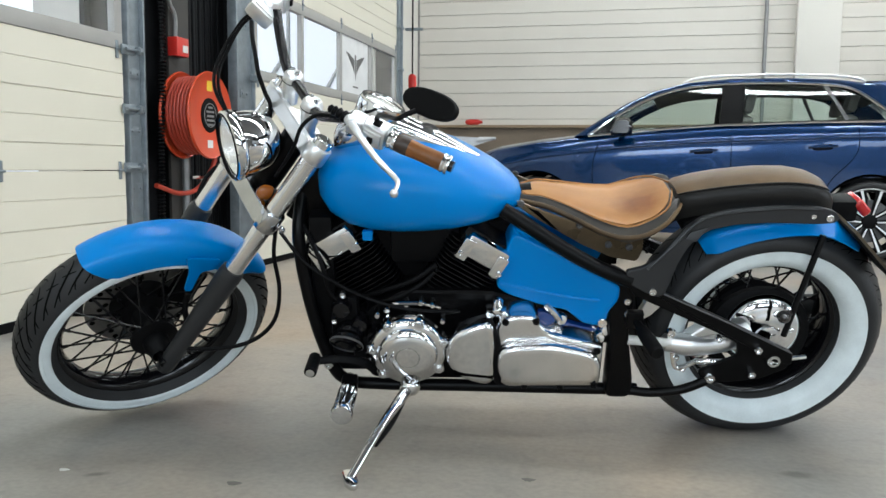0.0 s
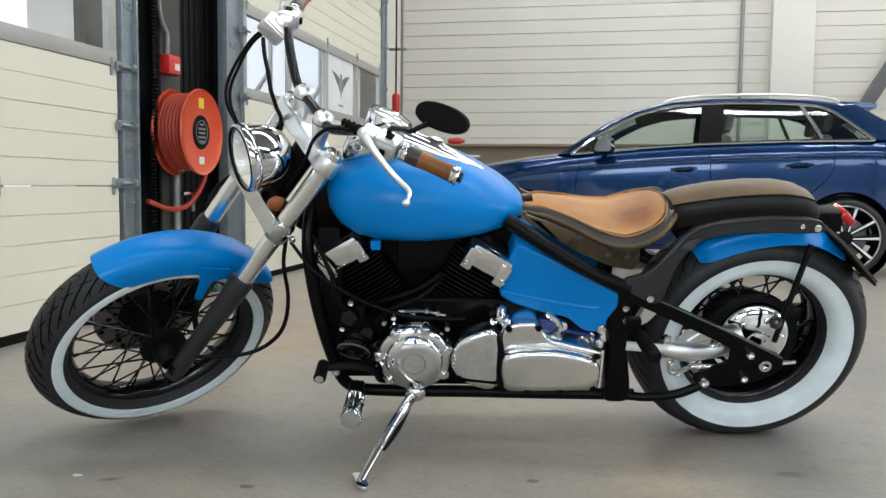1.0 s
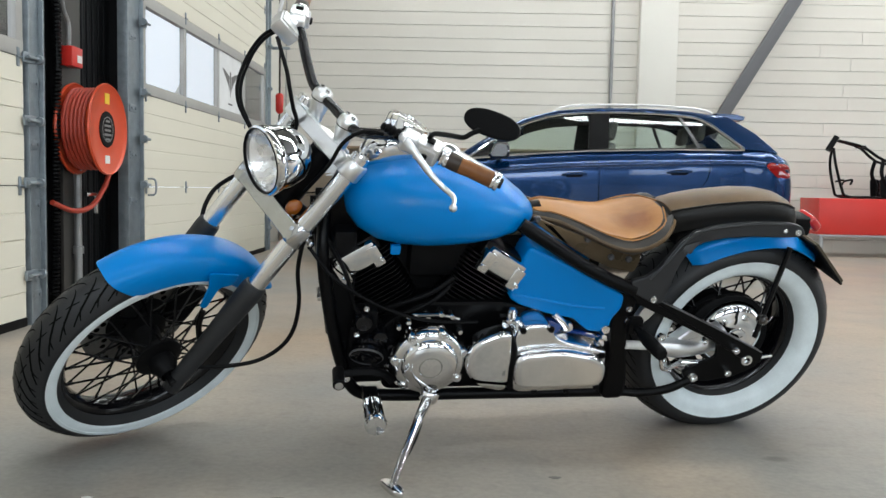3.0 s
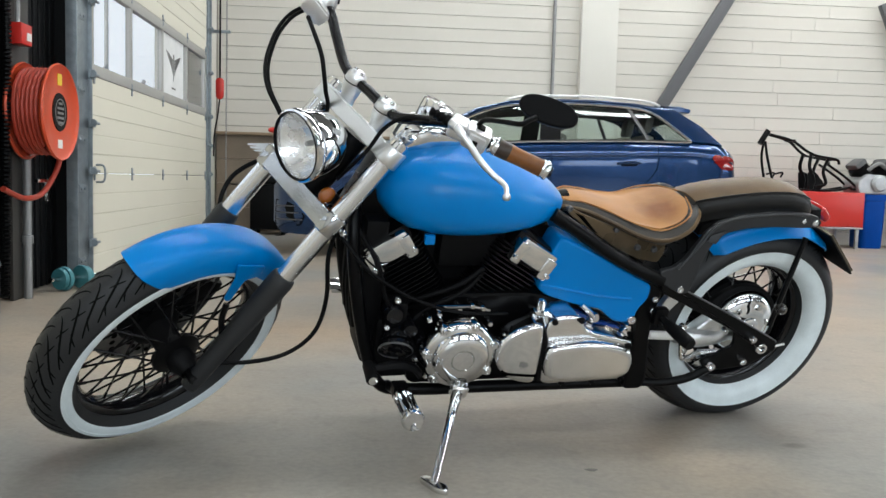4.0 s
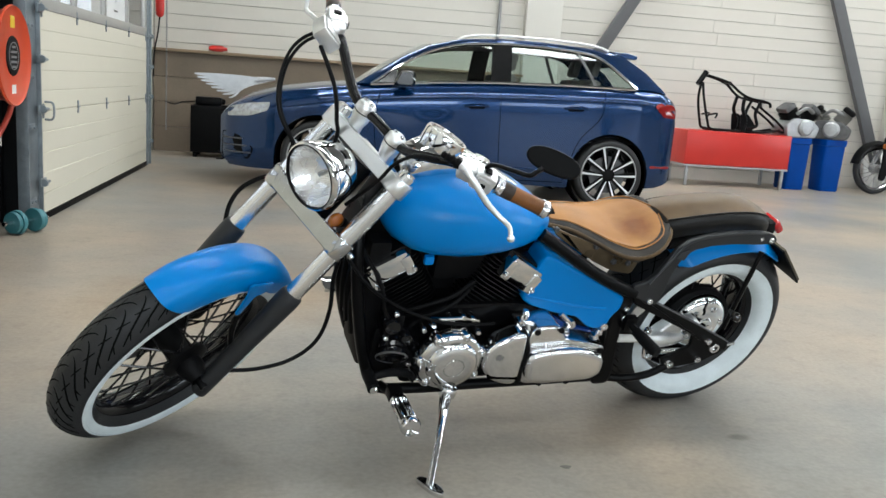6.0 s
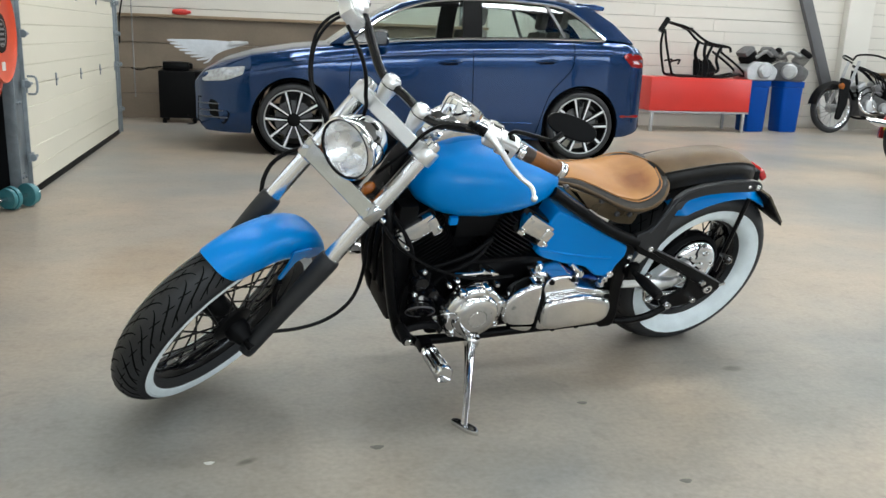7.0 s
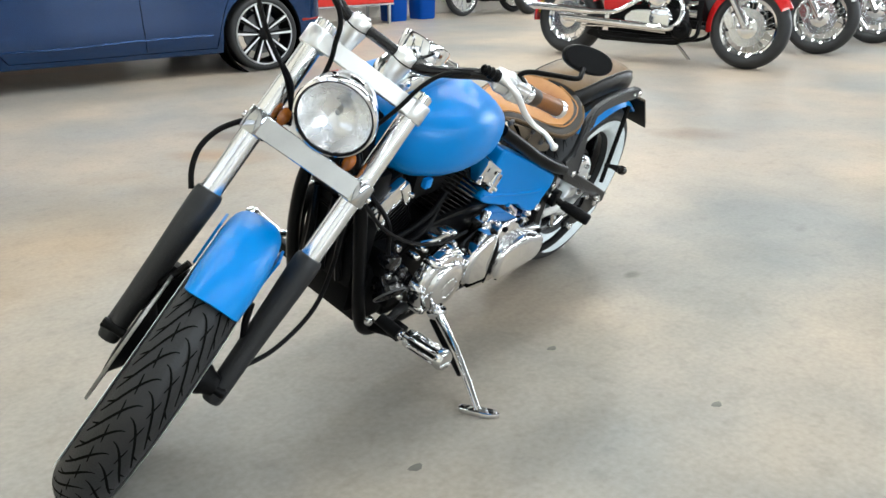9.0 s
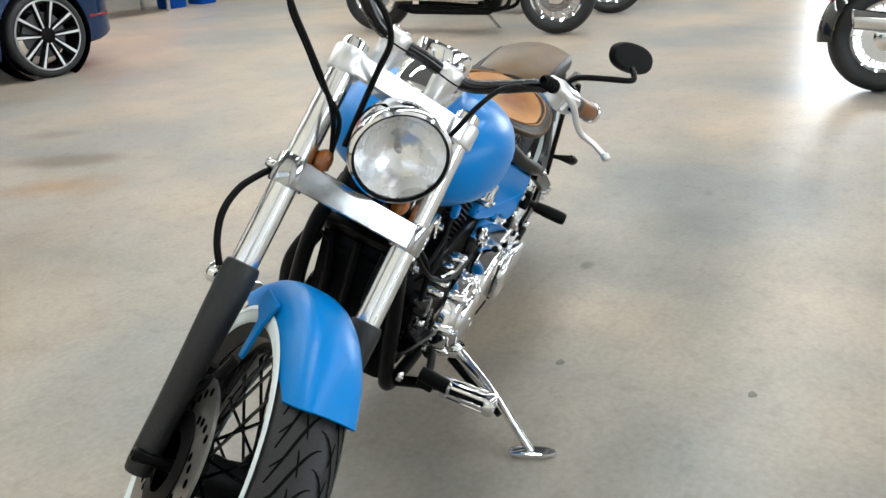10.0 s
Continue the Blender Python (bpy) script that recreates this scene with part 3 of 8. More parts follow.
def north_wall():
    structure("wall_north", box(B(), XW - 0.3, XE, YN, YN + 0.2, 0, CEIL), JOINT, "white boarded back wall")
    wall = bpy.data.objects["wall_north"]
    h, z, k = 0.1638, -0.157, 0
    px = 1.55
    while z < CEIL - 0.01:
        top = min(z + h - 0.006, CEIL)
        cuts = [XW, px, 2.1] + [x + random.uniform(-0.9, 0.9) for x in (4.6,)] + [7.4, 10.6 + random.uniform(-1, 1), XE]
        for a, b in zip([c + 0.0008 for c in cuts], [c - 0.0008 for c in cuts[1:]]):
            ob = part("board", box(B(), a, b, YN - 0.018, YN, max(z, 0.001), top, 0.002, seg=1), BOARD, wall)
        z += h
        k += 1
    bm = B()
    rod(bm, (px, YN - 0.045, 0.0), (px, YN - 0.045, CEIL), 0.022, seg=10)
    single("wall_pipe", bm, GREY, "thin grey pipe up the back wall", "pipe")
    for x0, x1 in ((1.88, 2.35), (7.17, 7.58)):
        structure("column_wall", box(B(), x0, x1, YN - 0.14, YN - 0.018, 0, CEIL, 0.006), WALLPAINT, "white column on the back wall")
    for (xa, za), (xb, zb) in (((2.94, 1.713), (3.69, 3.0)), ((6.86, 0.835), (6.08, 2.6))):
        d = Vector((xb - xa, 0, zb - za))
        L = d.length
        m = pose(xa, YN - 0.16, za) @ Matrix.Rotation(math.atan2(xb - xa, zb - za), 4, "Y")
        bm = B()
        box(bm, -0.075, 0.075, -0.04, 0.04, -1.2, L + 0.6, 0.004, m)
        single("wall_brace", bm, mat("brace_grey", (0.10, 0.10, 0.105), 0.5), "dark grey diagonal steel brace before the back wall", "brace", group="wall braces")
    pl = tagged(new("plinth"), "brown boarded lower wall with a wooden ledge", "", "", "structure")
    for k in range(4):
        part("plank", box(B(), XW, 1.9, YN - 0.075, YN - 0.018, 0.0 + k * 0.30, 0.297 + k * 0.30, 0.004, seg=1), PLINTH, pl)
    part("ledge", box(B(), XW, 1.9, YN - 0.16, YN - 0.02, 1.20, 1.235, 0.004), LEDGE, pl, "light wooden ledge")


north_wall()


# ---- wheels ----
def spoked_wheel(name, parent, m, R, w, rim_r, wall_in, wall_out, hub_r, hub_w, label, spokes=40, grooves=True, rear=False):
    """A wire wheel: axle along y, placed by m under parent. R: tyre radius, w: half its width."""
    yz = m @ pose(0, 0, 0, 90, 0, 0)
    wheel_bm = B()
    # rim: a channel with two lips
    rw = w * 0.55
    prof = [(rim_r + 0.006, -rw), (rim_r + 0.008, -rw + 0.005), (rim_r - 0.004, -rw + 0.010), (rim_r - 0.012, -rw * 0.45), (rim_r - 0.013, 0),
            (rim_r - 0.012, rw * 0.45), (rim_r - 0.004, rw - 0.010), (rim_r + 0.008, rw - 0.005), (rim_r + 0.006, rw), (rim_r - 0.004, rw - 0.002), (rim_r - 0.012, rw - 0.010),
            (rim_r - 0.019, rw * 0.4), (rim_r - 0.020, 0), (rim_r - 0.019, -rw * 0.4), (rim_r - 0.012, -rw + 0.010), (rim_r - 0.004, -rw + 0.002)]
    lathe(wheel_bm, prof, yz, 72, closed=True)
    wheel = part(name, wheel_bm, BLACKGLOSS, parent, label)
    # tyre section: tread crown, shoulder, bulging wall, bead
    half = [(R, 0), (R - 0.003, w * 0.25), (R - 0.011, w * 0.5), (R - 0.024, w * 0.74), (R - 0.040, w * 0.92), (R - 0.052, w * 0.985), (R - 0.064, w),
            (rim_r + (R - rim_r) * 0.42, w * 0.98), (rim_r + (R - rim_r) * 0.22, w * 0.93), (rim_r + 0.012, w * 0.80), (rim_r - 0.002, w * 0.56)]
    half = [(max(q.x, rim_r - 0.002), q.y) for q in smooth_path([(r, k, 0) for r, k in half], 4)]
    prof = [(r, -k) for r, k in half[::-1]] + half[1:]
    bm = B()
    lathe(bm, prof, yz, 96)
    part("tyre", bm, RUBBER, wheel, "black tyre with a cross-cut tread", angle=60)
    # white band laid on both walls, just proud of them
    rr = [r for r, h in half]
    hh = [h for r, h in half]

    def wall_h(r):
        return float(np.interp(-r, [-q for q in rr], hh))

    for s in (-1, 1):
        bm = B()
        pr = [(wall_out - (wall_out - wall_in) * k / 28, s * (wall_h(wall_out - (wall_out - wall_in) * k / 28) + 0.0040)) for k in range(29)]
        lathe(bm, pr, yz, 96)
        part("whitewall_band", bm, WHITEWALL, wheel, "white sidewall band", angle=60)
    if grooves:
        bm = B()
        n = 40

        def tread(a, h, lift=0.0013):
            r = float(np.interp(abs(h), hh[:22], rr[:22])) + lift
            return yz @ Vector((r * math.cos(a), r * math.sin(a), h))

        def cut(path, width):
            k = len(path)
            rows = []
            for i, (a, h) in enumerate(path):
                a2, h2 = path[min(i + 1, k - 1)]
                a1, h1 = path[max(i - 1, 0)]
                da, dh = (a2 - a1) * R, h2 - h1
                L = math.hypot(da, dh) or 1
                wd = width * (0.35 + 0.65 * math.sin(math.pi * (i + 0.3) / (k - 0.4)))
                ox, oh = -dh / L * wd / R, da / L * wd
                rows.append((bm.verts.new(tread(a + ox, h + oh)), bm.verts.new(tread(a - ox, h - oh))))
            for p, q in zip(rows, rows[1:]):
                bm.faces.new((p[0], p[1], q[1], q[0]))

        for k in range(n):
            a0 = 2 * math.pi * k / n
            for s in (-1, 1):
                off = math.pi / n if s > 0 else 0
                cut([(a0 + off + 0.34 * t ** 1.9, s * w * (-0.06 + 0.92 * t)) for t in [i / 8 for i in range(9)]], 0.0021)
                cut([(a0 + off + 0.02 + 0.11 * t, s * w * (0.44 - 0.10 * t)) for t in [i / 4 for i in range(5)]], 0.0015)
                cut([(a0 + off + 0.20 + 0.07 * t, s * w * (0.60 + 0.26 * t)) for t in [i / 4 for i in range(5)]], 0.0015)
        tagged(part("tread_pattern", bm, TREADCUT, wheel, "curved tread cuts"), kind="stuff")
    # hub
    bm = B()
    lathe(bm, [(0.0, -hub_w - 0.01), (hub_r * 0.6, -hub_w - 0.01), (hub_r, -hub_w), (hub_r, -hub_w + 0.012), (hub_r * 0.62, -hub_w + 0.022), (hub_r * 0.55, 0), (hub_r * 0.62, hub_w - 0.022), (hub_r, hub_w - 0.012),
               (hub_r, hub_w), (hub_r * 0.6, hub_w + 0.01), (0, hub_w + 0.01)], yz, 32)
    part("hub", bm, MATTEBLACK, wheel)
    for k in range(spokes):
        a = 2 * math.pi * k / spokes
        s = 1 if k % 2 else -1
        b = a + (0.42 if (k // 2) % 2 else -0.42)
        p = yz @ Vector((hub_r * 0.94 * math.cos(b), hub_r * 0.94 * math.sin(b), s * hub_w * 0.9))
        q = yz @ Vector(((rim_r - 0.016) * math.cos(a), (rim_r - 0.016) * math.sin(a), s * 0.010))
        bm = B()
        rod(bm, p, q, 0.0029, seg=6)
        d = (p - q).normalized()
        rod(bm, q, q + d * 0.018, 0.0040, seg=6)
        part("spoke", bm, BLACKGLOSS, wheel)
    return wheel


def bolt(bm, p, d, r=0.010, h=0.010):
    """A round-headed bolt with a socket, at p, pointing along d."""
    lathe(bm, [(0, h * 0.6), (r * 0.45, h * 0.6), (r * 0.5, h), (r * 0.85, h), (r, h * 0.7), (r, 0)], along(p, Vector(p) + Vector(d)), 10)


def bolts(name, places, d, material, parent, r=0.010, h=0.010):
    for q in places:
        bm = B()
        bolt(bm, q, d, r, h)
        part(name, bm, material, parent)


# ---- the blue motorcycle ----
BIKE = pose(0.4446, 2.5460, 0.0120, 0, 0, 13.0) @ pose(0, 0, 0, 20.0, 0, 0)
bike = thing("motorcycle", BIKE, "satin blue custom motorcycle with whitewall tyres on its side stand", "motorcycle")

RAKE, STEER = radians(36.0), radians(37.0)
A0 = Vector((-1.618, 0.0, 0.276))
AX = Vector((math.sin(RAKE), 0, math.cos(RAKE)))
FWD = Vector((-math.cos(RAKE), 0, math.sin(RAKE)))
TURNED = Matrix.Translation(A0) @ Matrix.Rotation(STEER, 4, AX) @ Matrix.Translation(-A0)


def fp(s, f, l):
    """A point of the fork: s up the steering axis, f ahead of it, l to the left."""
    return A0 + AX * s + FWD * f + Vector((0, -l, 0))


def fork_part(name, bm, material, label="", parent=None, angle=38):
    bmesh.ops.transform(bm, matrix=TURNED, verts=bm.verts)
    return part(name, bm, material, parent or bike, label, angle)


BAR_TURNED = Matrix.Translation(A0) @ Matrix.Rotation(STEER, 4, AX) @ Matrix.Translation(-A0)


def bar_part(name, bm, material, label="", parent=None, angle=38):
    bmesh.ops.transform(bm, matrix=BAR_TURNED, verts=bm.verts)
    return part(name, bm, material, parent or bike, label, angle)


FAXLE = fp(0.010, 0.048, 0)
front = spoked_wheel("front_wheel", bike, TURNED @ Matrix.Translation(FAXLE + Vector((0, 0.003, 0))), 0.336, 0.0575, 0.241, 0.257, 0.286, 0.062, 0.055, "black wire wheel with a whitewall tyre", 44)
rear = spoked_wheel("rear_wheel", bike, Matrix.Translation((0, 0, 0.326)), 0.334, 0.113, 0.200, 0.205, 0.262, 0.10, 0.06, "black wire wheel with a wide whitewall tyre", 40, rear=True)


def front_end():
    wm = Matrix.Translation(FAXLE) @ pose(0, 0, 0, 90, 0, 0)
    # brake disc on the right with drilled holes, carrier and caliper
    bm = B()
    yd = -0.088
    lathe(bm, [(0.078, yd - 0.003), (0.150, yd - 0.003), (0.150, yd + 0.003), (0.078, yd + 0.003)], wm, 64, closed=True)
    fork_part("brake_disc", bm, DISCSTEEL, "drilled steel brake disc", angle=30)
    bm = B()
    for k in range(36):
        a = 2 * math.pi * k / 36
        r = 0.095 + 0.014 * (k % 4)
        for h in (yd - 0.0034, yd + 0.0034):
            lathe(bm, [(0, h), (0.0080, h)], wm @ Matrix.Translation((r * math.cos(a), r * math.sin(a), 0)), 8)
    tagged(fork_part("disc_drilling", bm, GROOVE), kind="stuff")
    bm = B()
    lathe(bm, [(0.05, yd - 0.01), (0.085, yd - 0.006), (0.085, yd + 0.004), (0.05, yd + 0.03)], wm, 32)
    fork_part("disc_carrier", bm, MATTEBLACK)
    bm = B()
    c = FAXLE + AX * 0.10 - FWD * 0.085
    box(bm, -0.035, 0.035, 0.055, 0.125, -0.06, 0.06, 0.012, Matrix.Translation(c) @ Matrix.Rotation(RAKE, 4, "Y"))
    fork_part("brake_caliper", bm, MATTEBLACK)
    for l in (-0.124, 0.124):
        bm = B()
        rod(bm, fp(0.33, 0.025, l), fp(0.755, 0.025, l), 0.0235, seg=28)
        fork_part("fork_tube", bm, FORK, "polished fork tube")
        bm = B()
        rod(bm, fp(0.742, 0.025, l), fp(0.766, 0.025, l), 0.0240, 0.0235, seg=24)
        rod(bm, fp(0.766, 0.025, l), fp(0.770, 0.025, l), 0.020, 0.019, seg=24)
        fork_part("fork_cap", bm, CHROME)
        bm = B()
        lathe(bm, [(0, 0), (0.019, 0), (0.022, 0.004), (0.0235, 0.02), (0.0240, 0.10), (0.0265, 0.20), (0.0300, 0.29), (0.0315, 0.345), (0.0310, 0.362), (0.0285, 0.372), (0.0245, 0.374), (0.0240, 0.368)], along(fp(-0.028, 0.025, l), fp(0.4, 0.025, l)), 28)
        fork_part("fork_sleeve", bm, RUBBER, "black fork lower with a cover sleeve")
        bm = B()
        tube(bm, [fp(0.12, 0.025, l * 0.86), fp(0.16, 0.05, l * 0.70), fp(0.20, 0.06, l * 0.60)], 0.008, 8)
        fork_part("fender_mount", bm, BLACK)
    bm = B()
    tube(bm, [fp(0.004, 0.044, -0.140), fp(0.004, 0.044, 0.130)], 0.0105, 14)
    for l in (-0.140, 0.130):
        bolt(bm, fp(0.004, 0.044, l), (0, -l, 0), 0.012, 0.010)
    fork_part("front_axle", bm, BLACK)
    # axle spacer and speedometer drive on the left
    bm = B()
    lathe(bm, [(0.035, 0.06), (0.035, 0.085), (0.028, 0.095), (0.022, 0.115)], wm, 24)
    fork_part("axle_spacer", bm, MATTEBLACK)
    # yokes: flat bars between the tubes with round clamps
    for s, h, name in ((0.728, 0.019, "top_yoke"), (0.515, 0.024, "lower_yoke")):
        bm = B()
        m = Matrix.Translation(fp(s, 0, 0)) @ Matrix.Rotation(RAKE, 4, "Y")
        box(bm, -0.054, -0.036, -0.132, 0.132, -h, h, 0.0022, m, 1)
        box(bm, -0.037, 0.026, -0.050, 0.050, -h * 0.7, h * 0.7, 0.004, m, 1)
        for l in (-0.124, 0.124):
            lathe(bm, [(0.0235, -h - 0.003), (0.0285, -h - 0.003), (0.0305, -h), (0.0305, h), (0.0285, h + 0.003), (0.0235, h + 0.003)], along(fp(s, 0.025, l), fp(s + 0.3, 0.025, l)), 28)
        fork_part(name, bm, PLATEALLOY if s > 0.6 else POLISHED, "brushed alloy fork yoke" if s > 0.6 else "polished steel fork yoke")
        for l in (-0.150, 0.150):
            if s < 0.6:
                bm = B()
                bolt(bm, fp(s, 0.0, l), (0, -l, 0), 0.008, 0.012)
                fork_part("clamp_bolt", bm, CHROME)
    bm = B()
    rod(bm, fp(0.520, 0, 0), fp(0.70, 0, 0), 0.034, seg=24)
    part("steering_head", bm, BLACK, bike)
    # front fender: a shell round the tyre, open below
    bm = B()
    rings = []
    n = 34
    for i in range(n + 1):
        t = i / n
        a = radians(FEND0 + (FEND1 - FEND0) * t)
        end = math.sin(math.pi / 2 * min(1.0, min(t, 1 - t) * 5))
        back = math.sin(math.pi / 2 * min(1.0, t * 5))
        w = 0.0620 * (0.92 + 0.08 * end)
        depth = 0.058 * (0.35 + 0.65 * back)
        rowo = []
        for k in range(15):
            u = -1 + 2 * k / 14
            y = w * math.sin(u * math.pi / 2) if abs(u) < 1 else w * u
            drop = depth * (abs(u) ** 3.2) + 0.012 * u * u
            r = FENDR - drop
            # rounded lower corners
            b = a + radians(7.0) * abs(u) ** 4 * (1 - 2 * t)
            rowo.append(FAXLE + Vector((r * math.cos(b), y, r * math.sin(b))))
        rowi = [p + (FAXLE - p).normalized() * 0.004 for p in rowo]
        rings.append(rowo + rowi[::-1])
    loft(bm, rings)
    fork_part("front_fender", bm, BLUE, "satin blue front fender", angle=50)
    for l in (-1, 1):
        bm = B()
        m = Matrix.Translation(FAXLE)
        a0 = radians(62)
        c = Vector((0.245 * math.cos(a0), 0, 0.245 * math.sin(a0)))
        prism(bm, rounded([(c.x + 0.000, c.z + 0.070), (c.x + 0.085, c.z + 0.030), (c.x + 0.070, c.z + 0.0), (c.x + 0.030, c.z + 0.005), (c.x - 0.002, c.z - 0.055), (c.x - 0.020, c.z - 0.045), (c.x + 0.002, c.z + 0.02)], 0.010), -l * 0.0655, -l * 0.0715, 0.002, m=m)
        fork_part("fender_bracket", bm, BLUE, "blue fender bracket")


FENDR, FEND0, FEND1 = 0.350, 20.0, 110.0
front_end()


def headlight():
    c = fp(0.610, 0.140, -0.006)
    # the lamp looks ahead and slightly down
    d = Vector((-0.985, 0, 0.06)).normalized()
    m = along(c, c + d) @ Matrix.Diagonal((0.91, 0.91, 0.95, 1))
    bm = B()
    lathe(bm, [(0.0, -0.125), (0.03, -0.123), (0.058, -0.108), (0.078, -0.078), (0.087, -0.042), (0.089, -0.018), (0.093, -0.014), (0.0955, 0.0), (0.093, 0.008), (0.087, 0.011), (0.084, 0.004)], m, 56)
    lamp = fork_part("headlight", bm, CHROME, "round chrome headlight")
    bm = B()
    lathe(bm, [(0.0, -0.060), (0.030, -0.056), (0.058, -0.036), (0.076, -0.010), (0.0845, 0.004)], m, 48)
    fork_part("reflector", bm, REFLECTOR, parent=lamp)
    bm = B()
    lathe(bm, [(0.0, -0.050), (0.006, -0.050), (0.008, -0.036), (0.006, -0.024), (0.0, -0.022)], m, 20)
    fork_part("bulb_cap", bm, DUST, parent=lamp)
    bm = B()
    pr = [(0.084 * k / 10, 0.004 + 0.014 * (1 - (k / 10) ** 2)) for k in range(11)]
    lathe(bm, pr + [(r, h - 0.003) for r, h in pr[::-1]], m, 48)
    fork_part("lens", bm, CLEAR, "clear domed lens", lamp).visible_shadow = False
    bm = B()
    lathe(bm, [(0.0845, 0.004), (0.0882, 0.0122), (0.086, 0.0135), (0.0828, 0.0070)], m, 48, closed=True)
    fork_part("gasket", bm, MATTEBLACK, parent=lamp)
    for l in (-0.088, 0.074):
        s = fork_part("turn_signal", tube(B(), [fp(0.556, -0.01, l), fp(0.556, 0.015, l), fp(0.557, 0.030, l)], [0.012, 0.017, 0.018], 14), MATTEBLACK, "small front turn signal")
        bm = B()
        lathe(bm, [(0.0185, 0.0), (0.020, 0.006), (0.018, 0.022), (0.010, 0.032), (0, 0.035)], along(fp(0.557, 0.030, l), fp(0.560, 0.30, l)) @ Matrix.Diagonal((0.72, 1.1, 1, 1)), 20)
        fork_part("amber_lens", bm, AMBER, "amber lens", s)


headlight()


def handlebar():
    mid = -0.014
    for l in (-0.058 + mid, 0.058 + mid):
        bm = B()
        lathe(bm, [(0.019, 0), (0.019, 0.014), (0.0225, 0.032), (0.0255, 0.050), (0.0262, 0.066), (0.0240, 0.078), (0.018, 0.084), (0, 0.085)], along(fp(0.742, 0.020, l), fp(0.812, 0.053, l)), 24)
        riser = fork_part("bar_riser", bm, PLATEALLOY, "alloy handlebar riser")
        bm = B()
        lathe(bm, [(0.0266, 0.060), (0.0268, 0.0615), (0.0266, 0.063)], along(fp(0.742, 0.020, l), fp(0.812, 0.053, l)), 24)
        fork_part("clamp_line", bm, GROOVE, parent=riser)
        for d in (-0.012, 0.012):
            bm = B()
            bolt(bm, fp(0.818, 0.055, l + d), (fp(0.812, 0.053, l) - fp(0.742, 0.020, l)).normalized(), 0.006, 0.005)
            fork_part("riser_bolt", bm, CHROME, parent=riser)
    half = [(0.803, 0.050, 0.0), (0.803, 0.051, 0.090), (0.836, 0.063, 0.155), (0.874, 0.073, 0.215), (0.888, 0.062, 0.262), (0.905, 0.028, 0.314), (0.946, -0.055, 0.430)]
    bm = B()
    tube(bm, [fp(s, f, mid - l) for s, f, l in half[::-1]] + [fp(s, f, mid + l) for s, f, l in half[1:]], 0.0125, 16, 5)
    bar_part("handlebar", bm, BLACKGLOSS, "gloss black handlebar")
    for q in (1, -1):
        a, b = Vector(half[5]), Vector(half[6])
        d = (b - a).normalized()

        def gp(t, ds=0.0, df=0.0):
            v = a + d * t
            return fp(v.x + ds, v.y + df, mid + q * v.z)

        bm = B()
        lathe(bm, [(0.0135, 0), (0.019, 0.002), (0.0195, 0.03), (0.0185, 0.06), (0.0195, 0.11), (0.018, 0.114)], along(gp(0.012), gp(0.2)), 24)
        grip = bar_part("grip", bm, GRIP, "tan brown handlebar grip")
        bm = B()
        lathe(bm, [(0.0165, 0.0), (0.0198, 0.002), (0.0203, 0.018), (0.0200, 0.030), (0.0188, 0.034)], along(gp(0.012), gp(0.2)), 24)
        bar_part("grip_collar", bm, GRIPDARK, "dark inner end of the grip", grip)
        for t in (-0.004, 0.122):
            bm = B()
            lathe(bm, [(0.012, 0), (0.0215, 0.001), (0.022, 0.004), (0.0195, 0.008), (0.022, 0.012), (0.0215, 0.018), (0.010, 0.019), (0, 0.018)], along(gp(t), gp(t + 0.1)), 24)
            bar_part("grip_ring", bm, CHROME, "chrome end ring", grip)
        bm = B()
        rodm = along(gp(-0.075), gp(0.0))
        box(bm, -0.024, 0.024, -0.026, 0.026, 0.010, 0.068, 0.012, rodm)
        box(bm, -0.030, -0.012, -0.018, 0.018, 0.018, 0.060, 0.006, rodm)
        sw = bar_part("switch_housing", bm, PLATEALLOY, "alloy switch housing")
        bm = B()
        box(bm, -0.010, 0.010, 0.025, 0.030, 0.030, 0.048, 0.003, rodm)
        box(bm, -0.036, -0.026, -0.008, 0.008, 0.030, 0.044, 0.003, rodm)
        bar_part("switch", bm, MATTEBLACK, parent=sw)
        bm = B()
        box(bm, -0.020, 0.020, -0.020, 0.024, -0.026, 0.012, 0.008, rodm, 3)
        tube(bm, [gp(-0.095, 0.004, 0.006), gp(-0.085, 0.002, 0.022), gp(-0.070, -0.002, 0.030)], [0.013, 0.012, 0.011], 12)
        bar_part("lever_clamp", bm, PLATEALLOY)
        if q > 0:
            bm = B()
            lathe(bm, [(0.006, -0.050), (0.010, -0.046), (0.007, -0.040), (0.012, -0.036), (0.008, -0.029), (0.0135, -0.024), (0.009, -0.016), (0.014, -0.010), (0.012, 0.0)], along(gp(-0.098, 0.004, 0.012), gp(-0.05, 0.0, 0.018)), 14)
            bar_part("cable_boot", bm, MATTEBLACK, "black ribbed rubber boot")
        # lever: flat blade that swings out to a ball
        bm = B()
        out = 1.0 if q > 0 else 0.5
        pts = [gp(-0.085, 0.002, 0.022), gp(-0.06, -0.006, 0.036 * out), gp(-0.02, -0.024, 0.046 * out), gp(0.03, -0.050, 0.046 * out), gp(0.075, -0.066, 0.050 * out), gp(0.12, -0.078, 0.070 * out), gp(0.155, -0.102 * out, 0.107 * out)]
        tube(bm, pts, [0.008, 0.0095, 0.0085, 0.0075, 0.0065, 0.006, 0.006], 12, 5, flat=0.7)
        bmesh.ops.create_icosphere(bm, subdivisions=2, radius=0.0095, matrix=Matrix.Translation(pts[-1]))
        bar_part("lever", bm, PLATEALLOY, "alloy hand lever with a ball end")
